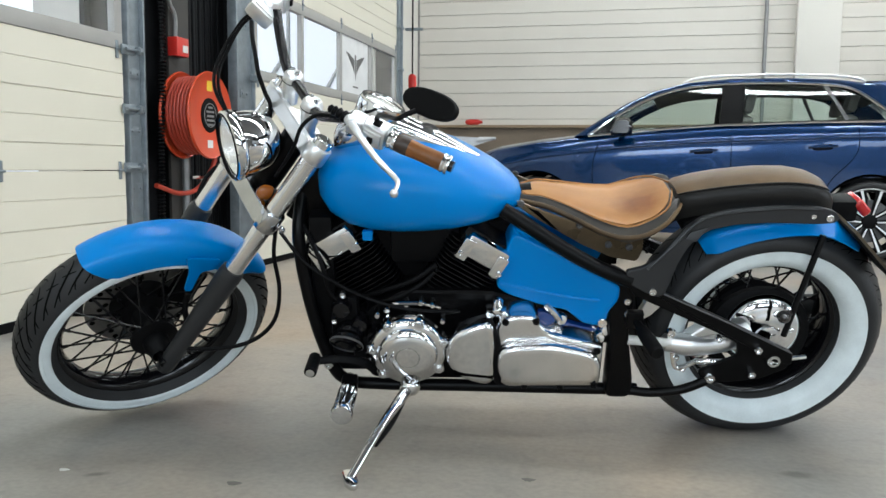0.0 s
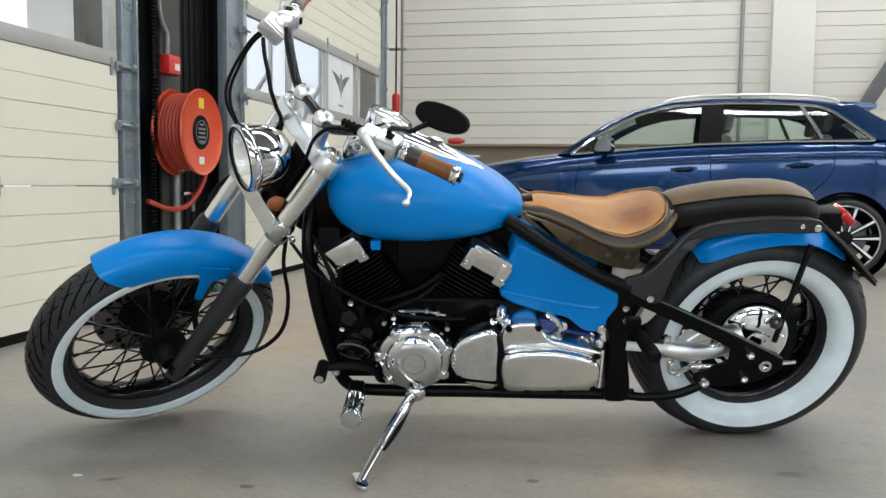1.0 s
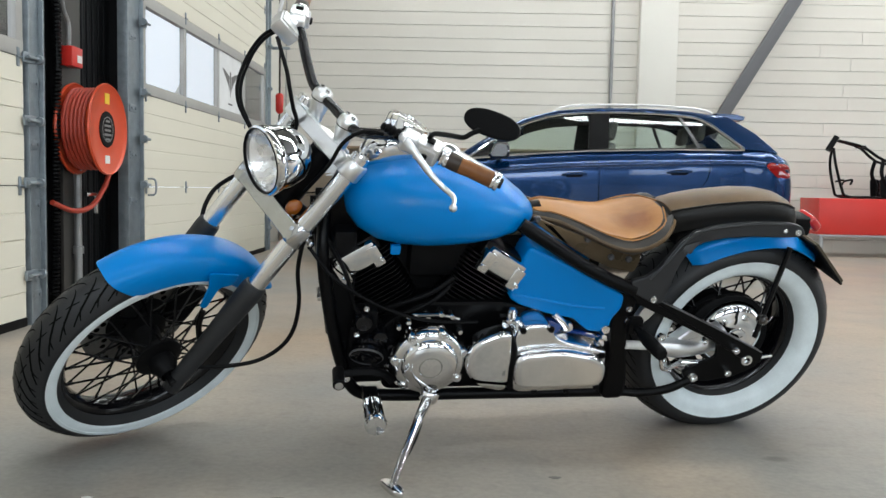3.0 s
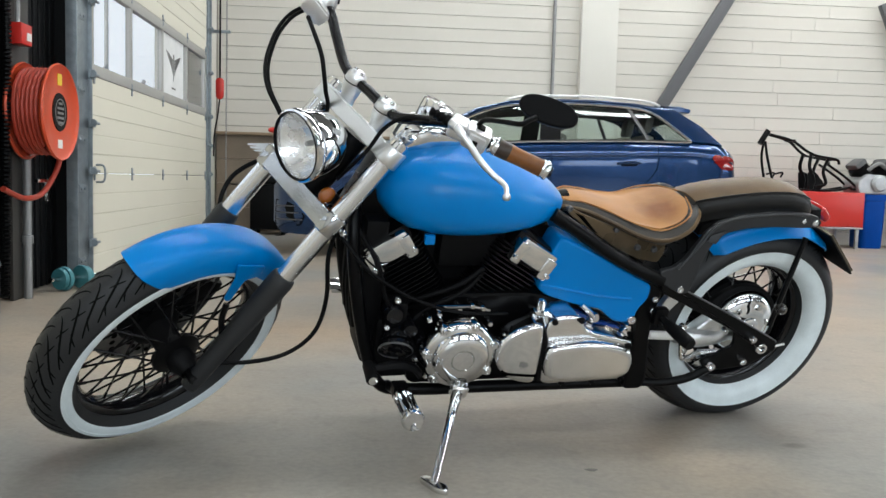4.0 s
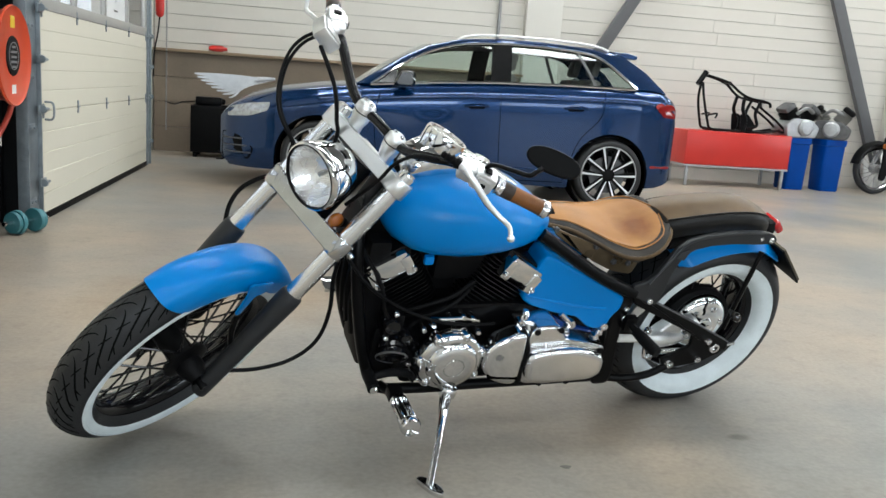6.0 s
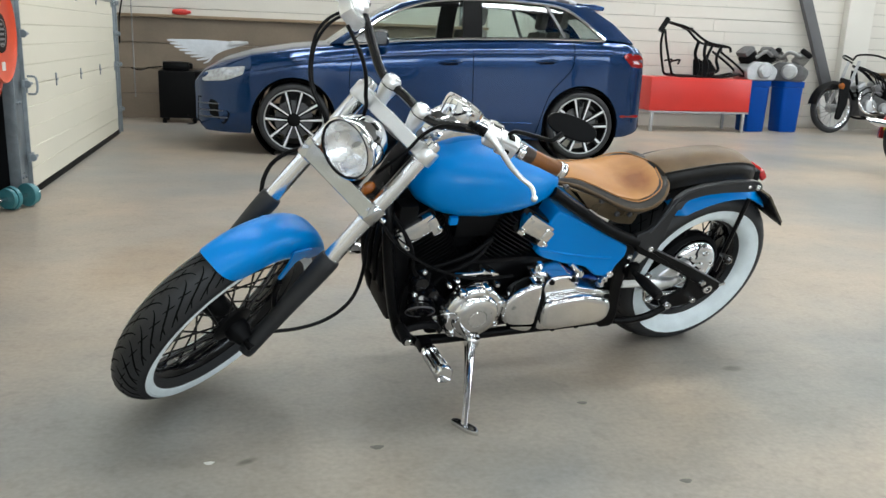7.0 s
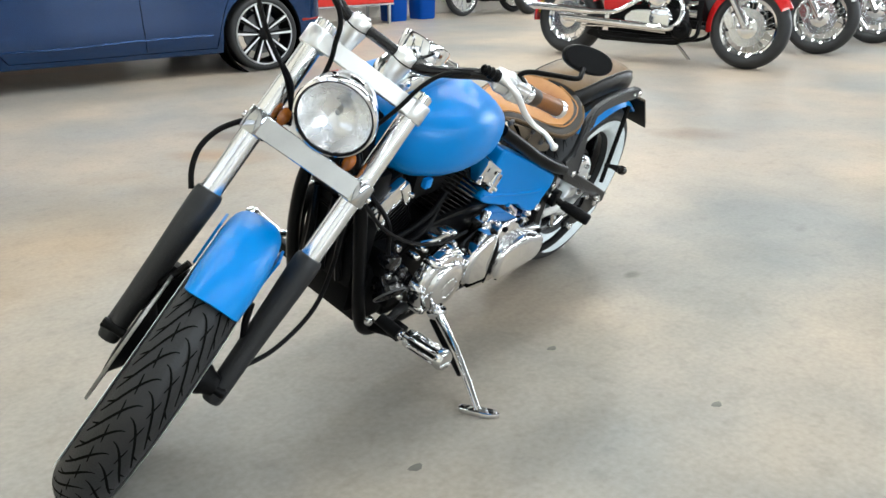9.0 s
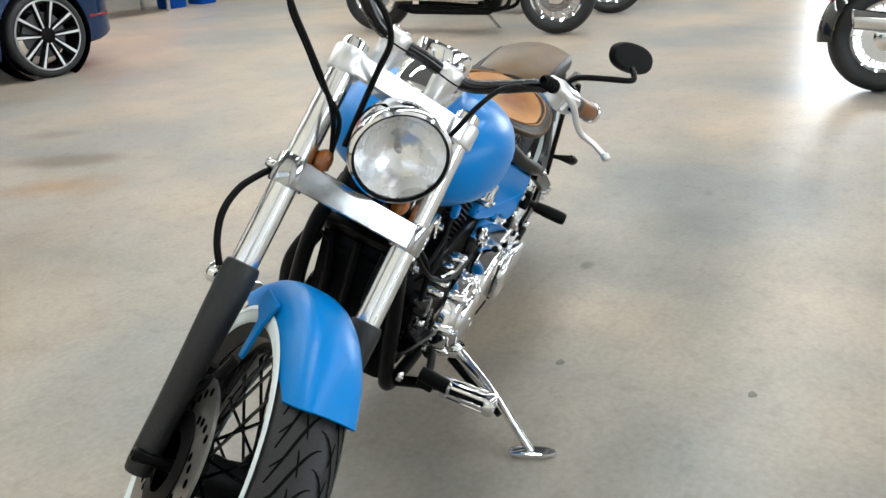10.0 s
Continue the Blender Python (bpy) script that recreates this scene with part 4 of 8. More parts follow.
        if q > 0:
            bm = B()
            e = [fp(0.890, 0.058, 0.256), fp(0.912, 0.058, 0.262), fp(0.934, 0.072, 0.272), fp(0.958, 0.092, 0.318), fp(0.978, 0.108, 0.360), fp(0.994, 0.102, 0.365), fp(1.010, 0.086, 0.365)]
            tube(bm, e, 0.0058, 10, 5)
            fork_part("mirror_stem", bm, BLACK)
            bm = B()
            outline = []
            for i in range(36):
                ca, sa = math.cos(2 * math.pi * i / 36), math.sin(2 * math.pi * i / 36)
                outline.append((math.copysign(0.065 * abs(ca) ** 0.86, ca), math.copysign(0.0285 * abs(sa) ** 0.86, sa)))
            # the long side slopes outward and back
            u = (fp(1.059, 0.047, 0.421) - fp(1.015, 0.081, 0.314)).normalized()
            v = (AX - u * u.dot(AX)).normalized()
            w = v.cross(u)
            c = fp(1.037, 0.064, 0.367)
            prism(bm, outline, -0.010, 0.008, 0.005, 2, Matrix(((u.x, w.x, v.x, c.x), (u.y, w.y, v.y, c.y), (u.z, w.z, v.z, c.z), (0, 0, 0, 1))))
            mir = fork_part("mirror", bm, MATTEBLACK, "black oval rear-view mirror")
        else:
            bm = B()
            e2 = (gp(0.1) - gp(0.0)).normalized()
            e1 = (FWD - e2 * FWD.dot(e2)).normalized()
            e3 = e1.cross(e2)
            c = fp(0.862, 0.098, mid - 0.248)
            m = Matrix(((e1.x, e2.x, e3.x, c.x), (e1.y, e2.y, e3.y, c.y), (e1.z, e2.z, e3.z, c.z), (0, 0, 0, 1)))
            box(bm, -0.036, 0.034, -0.030, 0.036, -0.018, 0.018, 0.007, m)
            box(bm, -0.030, 0.028, -0.024, 0.030, -0.023, 0.023, 0.005, m)
            bar_part("brake_reservoir", bm, PLATEALLOY, "alloy brake fluid reservoir")
    # hoses and cables
    bm = B()
    tube(bm, [fp(0.862, 0.072, 0.190), fp(0.840, 0.084, 0.150), fp(0.812, 0.092, 0.122), fp(0.765, 0.086, 0.102), fp(0.70, 0.06, 0.09), fp(0.60, 0.03, 0.06)], 0.0048, 8)
    fork_part("clutch_cable", bm, MATTEBLACK, "black clutch cable")
    for dl in (0.0, 0.012):
        bm = B()
        tube(bm, [fp(0.862, 0.085, -0.275 - dl), fp(0.815, 0.104, -0.288 - dl), fp(0.770, 0.110, -0.287 - dl), fp(0.727, 0.117 + dl, -0.268), fp(0.683, 0.135 + dl, -0.222), fp(0.650, 0.130 + dl, -0.178), fp(0.619, 0.103, -0.115 - dl), fp(0.575, 0.05, -0.085), fp(0.55, 0.02, -0.07)], 0.0044, 8)
        fork_part("throttle_cable", bm, MATTEBLACK)
    bm = B()
    tube(bm, [fp(0.835, 0.125, -0.235), fp(0.818, 0.135, -0.180), fp(0.795, 0.132, -0.130), fp(0.768, 0.119, -0.101), fp(0.735, 0.085, -0.088), fp(0.70, 0.05, -0.075), fp(0.60, 0.02, -0.06)], 0.0055, 8)
    tube(bm, [fp(0.515, -0.01, -0.140), fp(0.490, 0.0, -0.162), fp(0.452, 0.005, -0.184), fp(0.405, 0.015, -0.192), fp(0.360, 0.02, -0.180), fp(0.325, 0.02, -0.158)], 0.0062, 8)
    fork_part("brake_hose", bm, MATTEBLACK, "black brake hose")
    bm = B()
    tube(bm, [fp(0.51, 0.0, 0.128), fp(0.435, -0.030, 0.152), fp(0.36, -0.082, 0.184), fp(0.286, -0.111, 0.207), fp(0.225, -0.110, 0.212), fp(0.163, -0.085, 0.200), fp(0.112, -0.03, 0.175), fp(0.07, 0.02, 0.140)], 0.0056, 8)
    fork_part("speedometer_cable", bm, MATTEBLACK, "black speedometer cable")


handlebar()


def tank():
    shape = ((-1.178, 0.725, 0.775, 0.030), (-1.168, 0.690, 0.798, 0.076), (-1.14, 0.655, 0.824, 0.116), (-1.09, 0.630, 0.845, 0.148), (-1.03, 0.619, 0.860, 0.166), (-0.96, 0.615, 0.864, 0.172),
             (-0.89, 0.616, 0.856, 0.166), (-0.82, 0.621, 0.835, 0.150), (-0.76, 0.630, 0.806, 0.127), (-0.71, 0.644, 0.778, 0.102), (-0.675, 0.660, 0.752, 0.076), (-0.655, 0.676, 0.732, 0.048), (-0.647, 0.690, 0.716, 0.016))
    sec = [(x + 0.020 * min(1, max(0, (-x - 0.90) / 0.25)), (a + b - 0.012) / 2, w, (b - 0.012 - a) / 2) for x, a, b, w in shape]
    rings = []
    n = 36
    for x, z, w, h in sec:
        ring = []
        for k in range(n):
            a = 2 * math.pi * k / n
            c, s = math.cos(a), math.sin(a)
            # flatter below, crowned above
            zz = h * (abs(s) ** 0.9 if s > 0 else abs(s) ** 0.75) * (1 if s > 0 else -0.98)
            ring.append((x, 1.10 * w * math.copysign(abs(c) ** 0.86, c), z + zz))
        rings.append(ring)
    bm = B()
    loft(bm, rings)
    t = part("fuel_tank", bm, BLUE, bike, "satin blue teardrop fuel tank", angle=60)
    bm = B()
    box(bm, -1.042, -1.016, -0.138, -0.122, 0.616, 0.642, 0.005)
    part("tank_tab", bm, BLUE, t)
    # chrome console with the round gauge
    bm = B()
    rings = []
    for x, z, w, h in ((-1.115, 0.830, 0.030, 0.020), (-1.098, 0.848, 0.056, 0.038), (-1.045, 0.862, 0.066, 0.050), (-0.985, 0.862, 0.063, 0.044), (-0.92, 0.850, 0.054, 0.030), (-0.85, 0.826, 0.044, 0.020), (-0.79, 0.800, 0.030, 0.012), (-0.755, 0.786, 0.012, 0.006)):
        rings.append(oval(x, 0, z, 0, w, h, 28, 2.6))
    loft(bm, rings)
    con = part("tank_console", bm, CHROME, bike, "chrome instrument console on the tank", angle=60)
    m = along((-1.000, 0.0, 0.908), (-0.936, 0.0, 1.045))
    bm = B()
    lathe(bm, [(0.052, -0.06), (0.058, -0.02), (0.060, 0.012), (0.057, 0.020), (0.051, 0.020), (0.049, 0.014)], m, 48)
    part("gauge_rim", bm, CHROME, con)
    bm = B()
    lathe(bm, [(0, 0.010), (0.0505, 0.010)], m, 40)
    part("gauge_face", bm, mat("dial_face", (0.55, 0.54, 0.50), 0.4), con, "pale dial")
    bm = B()
    for k in range(11):
        a = radians(-130 + 26 * k)
        box(bm, -0.001, 0.001, 0.036, 0.045, 0.0104, 0.0112, m=m @ Matrix.Rotation(a, 4, "Z"))
    box(bm, -0.0013, 0.0013, -0.01, 0.038, 0.0116, 0.0126, m=m @ Matrix.Rotation(radians(120), 4, "Z"))
    part("dial_marks", bm, BLACK, con)
    bm = B()
    pr = [(0.05 * k / 6, 0.016 + 0.006 * (1 - (k / 6) ** 2)) for k in range(7)]
    lathe(bm, pr + [(r, h - 0.002) for r, h in pr[::-1]], m, 36)
    part("gauge_glass", bm, CLEAR, con).visible_shadow = False
    bm = B()
    lathe(bm, [(0.028, -0.01), (0.028, 0.012), (0.022, 0.018), (0, 0.019)], along((-0.885, 0, 0.848), (-0.85, 0, 0.96)), 28)
    part("filler_cap", bm, CHROME, con)


tank()


def saddle():
    def zc(x):
        return float(np.interp(x, (-0.665, -0.60, -0.53, -0.46, -0.40, -0.34, -0.30, -0.275), (0.704, 0.708, 0.694, 0.676, 0.672, 0.688, 0.706, 0.714)))

    def hw(x):
        return float(np.interp(x, (-0.676, -0.665, -0.63, -0.57, -0.51, -0.45, -0.40, -0.35, -0.31, -0.28, -0.262, -0.252), (0.018, 0.042, 0.060, 0.080, 0.112, 0.146, 0.163, 0.164, 0.150, 0.120, 0.082, 0.020)))

    def surf(x, v, lift=0.0):
        dip = 0.024 * float(np.interp(x, (-0.66, -0.55, -0.40, -0.30, -0.27), (0.5, 0.9, 1.4, 1.1, 0.5)))
        return (x, hw(x) * v, zc(x) - dip * abs(v) ** 2.6 + lift + 0.010 * math.exp(-((abs(v) - 0.86) / 0.10) ** 2))

    xs = [-0.676 + 0.424 * (0.5 - 0.5 * math.cos(math.pi * i / 30)) for i in range(31)]
    vs = [-1 + 2 * k / 20 for k in range(21)]

    def shell(border, lift, thick):
        rings = []
        for x in xs[1:-1]:
            if border and not (-0.47 - 0.206 * 0.885 < x < -0.47 + 0.218 * 0.885):
                continue
            wide = hw(x) if border == 0 else max(0.004, 0.81 * hw(-0.47 + (x + 0.47) / 0.885))
            limit = min(1.0, wide / hw(x))
            top = [surf(x, v * limit, lift) for v in vs]
            bot = [(p[0], p[1] * 0.97, p[2] - thick) for p in top]
            rings.append(top + bot[::-1])
        return loft(B(), rings)

    seat = part("saddle", shell(0.0, 0.0, 0.013), RIMLEATHER, bike, "sprung solo saddle in dark leather", angle=55)
    part("saddle_panel", shell(0.030, 0.0035, 0.012), TANSEAT, seat, "worn tan leather centre panel with a dark patch", angle=55)
    for side in (-1, 1):
        bm = B()
        tube(bm, [surf(x, side * min(0.95, 0.86 * hw(-0.47 + (x + 0.47) / 0.92) / hw(x)), 0.0025) for x in xs[4:-3:2]], 0.0022, 6, 2)
        part("saddle_seam", bm, TAN, seat)
        bm = B()
        tube(bm, [Vector(surf(x, side * 0.985, -0.004)) for x in xs[1:-1:2]], 0.006, 8, 2)
        part("saddle_edge", bm, BROWNLEATHER, seat)
    # pan below the saddle: side plates, bolts
    for s in (-1, 1):
        y = s * 0.095
        bm = B()
        prism(bm, rounded([(-0.670, 0.712), (-0.601, 0.684), (-0.529, 0.658), (-0.437, 0.632), (-0.349, 0.630), (-0.345, 0.580), (-0.357, 0.548), (-0.423, 0.560), (-0.498, 0.593), (-0.595, 0.650), (-0.651, 0.686)], 0.012), y - 0.004, y + 0.004, 0.002)
        pan = part("seat_pan", bm, PANBRONZE, bike, "bronze tinted seat pan plate")
        bolts("pan_bolt", [(x, y + s * 0.004, z) for x, z in ((-0.656, 0.704), (-0.508, 0.648), (-0.433, 0.596), (-0.381, 0.590))], (0, s, 0), CASTGREY, pan, 0.009, 0.008)
        bm = B()
        prism(bm, [(-0.640, 0.694), (-0.612, 0.684), (-0.560, 0.634), (-0.575, 0.640)], y + s * 0.004, y + s * 0.007, 0.001)
        part("pan_slot", bm, GROOVE, pan)
        # coil spring behind the plate
        part("seat_spring", tube(B(), [(-0.345 + 0.020 * math.cos(q * 0.6), s * 0.07 + 0.020 * math.sin(q * 0.6), 0.560 + 0.0024 * q) for q in range(36)], 0.004, 6, 1), BLACK, bike)
    # passenger pad: domed, a little askew, with an upright black side below the seam
    crown = ((-0.278, 0.700, 0.066), (-0.270, 0.720, 0.084), (-0.25, 0.733, 0.096), (-0.21, 0.745, 0.103), (-0.15, 0.757, 0.107), (-0.06, 0.767, 0.109), (0.01, 0.768, 0.109), (0.06, 0.759, 0.106), (0.090, 0.745, 0.099), (0.108, 0.722, 0.086))
    vs = [math.sin(math.pi * (-0.5 + k / 22)) for k in range(23)]

    def dome(z, y):
        return z - 0.19 * y - 2.8 * y * y

    def wide(w, v):
        return (w + (0.022 if v > 0 else 0.0)) * v

    rings = []
    for x, z, w in crown:
        top = [(x, wide(w, 0.92 * v), dome(z, wide(w, 0.92 * v))) for v in vs]
        wall = [(x, wide(w, 1), dome(z, wide(w, 0.92)) - d) for d in (0.012, 0.026)]
        back = [(x, -w, dome(z, -0.92 * w) - d) for d in (0.036, 0.014)]
        rings.append(top + wall + [(x, 0.9 * w, z - 0.090), (x, -0.9 * w, z - 0.070)] + back)
    pad = part("passenger_pad", loft(B(), rings), DARKLEATHER, bike, "dark leather passenger pad", angle=60)
    part("pad_base", plate(B(), rounded([(-0.255, 0.630), (-0.250, 0.660), (-0.15, 0.686), (0.0, 0.700), (0.095, 0.690), (0.095, 0.665), (-0.10, 0.660), (-0.20, 0.645)], 0.01), lambda x, z: 0.0, 0.20, 0.004), MATTEBLACK, pad, "black pad base")
    rings = []
    for x, z, w in crown[1:-1]:
        top = [(x, wide(w, 0.89 * v), dome(z, wide(w, 0.89 * v)) + 0.0025) for v in vs]
        rings.append(top + [(p[0], p[1] * 0.97, p[2] - 0.006) for p in top[::-1]])
    part("pad_top", loft(B(), rings), BROWNLEATHER, pad, "worn brown leather top panel", angle=60)
    for i in (0, 22):
        part("pad_piping", tube(B(), [r[i] for r in rings], 0.0026, 6, 2), DARKLEATHER, pad)


saddle()


def rear_fender():
    bm = B()
    rings, n = [], 36
    for i in range(n + 1):
        t = i / n
        a = radians(127 - 74 * t)
        w = 0.124 * min(1, 0.80 + 3 * min(t, 1 - t))
        row = []
        for k in range(15):
            u = -1 + 2 * k / 14
            r = 0.356 - (0.026 + 0.022 * math.sin(math.pi * min(1, 0.25 + t))) * abs(u) ** 3.5 - 0.006 * u * u
            row.append((r * math.cos(a), w * u, 0.326 + r * math.sin(a)))
        rin = [(p[0] * 0.988, p[1] * 0.975, 0.326 + (p[2] - 0.326) * 0.988) for p in row]
        rings.append(row + rin[::-1])
    loft(bm, rings)
    part("rear_fender", bm, BLUE, bike, "satin blue rear fender", angle=50)
    for s in (-1, 1):
        def strut_y(x, z):
            return s * float(np.interp(z, (0.50, 0.56, 0.66, 0.72), (0.188, 0.181, 0.140, 0.132)))

        low = 0.042 if s > 0 else 0.0
        st = part("fender_strut", plate(B(), rounded([(x, z - low * min(1, max(0, (x + 0.36) / 0.12))) for x, z in [(-0.403, 0.565), (-0.360, 0.574), (-0.327, 0.594), (-0.293, 0.628), (-0.260, 0.663), (-0.222, 0.691), (-0.155, 0.708), (-0.048, 0.718), (0.055, 0.717), (0.092, 0.708), (0.108, 0.689), (0.092, 0.678),
                                                      (0.039, 0.676), (-0.056, 0.678), (-0.137, 0.673), (-0.197, 0.660), (-0.232, 0.642), (-0.257, 0.615), (-0.279, 0.580), (-0.294, 0.535), (-0.304, 0.503), (-0.329, 0.499), (-0.387, 0.529)]], 0.010), strut_y, 0.014), STRUTBLACK, bike, "black cast fender strut")
        for x, z, r in ((0.080, 0.692 - low, 0.010), (0.040, 0.697 - low, 0.007), (-0.334, 0.515, 0.010)):
            bolts("strut_bolt", [(x, strut_y(x, z) + s * 0.007, z)], (0, s, 0), ALLOY, st, r, 0.007)
        part("strut_lip", tube(B(), [(x, strut_y(x, z) + s * 0.007, z) for x, z in ((-0.350, 0.570), (-0.290, 0.622), (-0.215, 0.688), (-0.050, 0.713), (0.060, 0.712))], 0.004, 6, 4) if s < 0 else rod(B(), (0.03, 0.146, 0.655), (0.06, 0.146, 0.655), 0.004), STRUTBLACK, st)
        part("strut_rib", plate(B(), [(-0.250, 0.655), (-0.205, 0.668), (-0.235, 0.632), (-0.262, 0.640)], lambda x, z: strut_y(x, z) + s * 0.007, 0.006), STRUTBLACK, st)
    # tail lamp, number plate and its holder
    bm = B()
    box(bm, 0.135, 0.205, -0.034, 0.034, 0.632, 0.690, 0.012)
    rod(bm, (0.10, 0, 0.64), (0.18, 0, 0.66), 0.012)
    tl = part("tail_lamp", bm, MATTEBLACK, bike, "small tail lamp")
    bm = B()
    box(bm, 0.0, 0.026, -0.036, 0.036, -0.024, 0.024, 0.010, pose(0.205, 0, 0.662, 0, -45, 0), 3)
    part("red_lens", bm, LENSRED, tl, "red slanted lens")
    m = pose(0.206, 0.0, 0.600, 0, -45, 0)
    bm = B()
    box(bm, -0.002, 0.002, -0.150, 0.150, -0.082, 0.082, 0.006, m, 2)
    pl = part("number_plate", bm, PLATE, bike, "worn bronze coloured plate on a black holder")
    bm = B()
    box(bm, -0.010, -0.003, -0.153, 0.153, -0.085, 0.085, 0.003, m)
    rod(bm, (0.15, 0.0, 0.62), (0.200, 0.0, 0.605), 0.010)
    part("plate_holder", bm, MATTEBLACK, pl)
    for s in (-1, 1):
        sg = part("rear_signal", tube(B(), [(0.034, s * 0.151, 0.433), (0.010, s * 0.185, 0.450), (-0.016, s * 0.225, 0.466)], [0.006, 0.008, 0.015], 12), MATTEBLACK, bike, "small black rear turn signal")
        bm = B()
        lathe(bm, [(0.016, 0), (0.015, 0.012), (0.008, 0.022), (0, 0.024)], along((-0.016, s * 0.225, 0.466), (-0.060, s * 0.3, 0.495)), 14)
        part("lens", bm, mat("smoked_lens", (0.02, 0.017, 0.015), 0.2), sg)
        bm = B()
        rod(bm, (0.082, s * 0.128, 0.640), (0.020, s * 0.165, 0.375), 0.008, seg=8)
        part("fender_stay", bm, BLACK, bike)


rear_fender()


def frame_and_swingarm():
    for s in (-1, 1):
        bm = B()
        tube(bm, [(-1.20, s * 0.03, 0.70), (-1.207, s * 0.085, 0.60), (-1.188, s * 0.11, 0.45), (-1.150, s * 0.12, 0.29), (-1.105, s * 0.125, 0.205), (-1.0, s * 0.13, 0.192), (-0.80, s * 0.13, 0.190), (-0.40, s * 0.13, 0.184), (-0.325, s * 0.13, 0.183)], 0.0165, 12)
        part("frame_rail", bm, BLACK, bike)
        bm = B()
        tube(bm, [(-0.700, s * 0.105, 0.690), (-0.611, s * 0.132, 0.640), (-0.529, s * 0.153, 0.594), (-0.448, s * 0.172, 0.558), (-0.385, s * 0.178, 0.535)], 0.0185, 12)
        part("seat_rail", bm, BLACK, bike)
        bm = B()
        prism(bm, rounded([(-0.432, 0.552), (-0.389, 0.535), (-0.362, 0.492), (-0.371, 0.449), (-0.372, 0.378), (-0.346, 0.229), (-0.350, 0.182), (-0.415, 0.182), (-0.415, 0.326), (-0.432, 0.468)], 0.02), s * 0.138 - 0.030, s * 0.138 + 0.030, 0.008)
        pv = part("pivot_plate", bm, BLACK, bike, "black swingarm pivot plate")
        bolts("pivot_bolt", [(x, s * 0.168, z) for x, z in ((-0.412, 0.538), (-0.386, 0.474), (-0.382, 0.438))], (0, s, 0), ALLOY, pv, 0.010, 0.008)
        # swingarm: flat upper bar and lower tube meeting in an axle plate
        bm = B()
        prism(bm, rounded([(-0.400, 0.548), (-0.299, 0.503), (-0.129, 0.424), (0.044, 0.337), (0.048, 0.300), (-0.005, 0.311), (-0.159, 0.396), (-0.377, 0.499)], 0.012), s * 0.178 - 0.010, s * 0.178 + 0.010, 0.004)
        tube(bm, [(-0.360, s * 0.150, 0.196), (-0.300, s * 0.168, 0.200), (-0.223, s * 0.176, 0.215), (-0.160, s * 0.178, 0.246)], 0.0125, 12)
        prism(bm, rounded([(-0.105, 0.404), (0.044, 0.335), (0.045, 0.284), (-0.021, 0.250), (-0.105, 0.238), (-0.167, 0.240), (-0.186, 0.268), (-0.149, 0.290), (-0.090, 0.318)], 0.012), s * 0.168 - 0.006, s * 0.168 + 0.006, 0.002)
        arm = part("swingarm", bm, BLACK, bike, "black triangular swingarm side")
        part("arm_edge", tube(B(), [(-0.330, s * 0.188, 0.517), (-0.129, s * 0.188, 0.423), (0.040, s * 0.188, 0.338)], 0.0022, 6, 1), CASTGREY, arm)
        for x, z, r in ((0.0, 0.312, 0.019), (-0.154, 0.257, 0.014), (-0.049, 0.270, 0.011), (-0.050, 0.352, 0.011), (-0.154, 0.384, 0.009)):
            bolts("arm_bolt", [(x, s * (0.188 if z > 0.33 else 0.174), z)], (0, s, 0), ALLOY, arm, r, 0.016)
        part("axle_adjuster", tube(B(), [(0.045, s * 0.172, 0.312), (0.085, s * 0.172, 0.318)], 0.006, 8), ALLOY, arm)
        # bracket and rubber peg
        bm = B()
        rod(bm, (-0.365, s * 0.175, 0.428), (-0.352, s * 0.215, 0.415), 0.011, seg=10)
        box(bm, -0.385, -0.345, s * 0.180 - 0.012, s * 0.180 + 0.012, 0.405, 0.452, 0.005)
        pg = part("passenger_peg", bm, BLACK, bike, "black rubber passenger peg")
        bm = B()
        tube(bm, [(-0.354, s * 0.208, 0.417), (-0.345, s * 0.245, 0.412), (-0.334, s * 0.290, 0.406), (-0.332, s * 0.300, 0.405)], [0.015, 0.0185, 0.0185, 0.015], 14)
        part("rubber", bm, MATTEBLACK, pg)
    bm = B()
    tube(bm, [(-1.20, 0, 0.72), (-1.05, 0, 0.70), (-0.85, 0, 0.66), (-0.62, 0, 0.69)], 0.03, 12)
    prism(bm, [(-1.245, 0.64), (-1.16, 0.80), (-1.08, 0.74), (-1.10, 0.65), (-1.19, 0.60)], -0.045, 0.045, 0.01)
    part("backbone", bm, BLACK, bike, "black frame backbone and neck")
    # shaft drive, hub cover and brake parts on the wheel
    bm = B()
    tube(bm, [(-0.372, -0.160, 0.356), (-0.262, -0.160, 0.348)], 0.0125, 14)
    shaft = part("drive_shaft", bm, WHITELABEL, bike, "pale drive shaft tube")
    bm = B()
    tube(bm, [(-0.275, -0.150, 0.345), (-0.215, -0.145, 0.335), (-0.150, -0.135, 0.332), (-0.095, -0.118, 0.342), (-0.060, -0.105, 0.345)], [0.022, 0.030, 0.028, 0.034, 0.044], 22)
    prism(bm, rounded([(-0.225, 0.352), (-0.170, 0.398), (-0.120, 0.392), (-0.085, 0.352), (-0.110, 0.322)], 0.015), -0.150, -0.110, 0.008, 3)
    part("shaft_housing", bm, PLATEALLOY, bike, "silver shaft drive housing")
    bm = B()
    tube(bm, [(-0.190, -0.158, 0.292), (-0.075, -0.158, 0.289)], 0.0085, 10)
    tube(bm, [(-0.250, -0.150, 0.318), (-0.235, -0.156, 0.270), (-0.190, -0.158, 0.290)], 0.007, 8)
    part("torque_rod", bm, ALLOY, bike, "bright rod below the shaft housing")
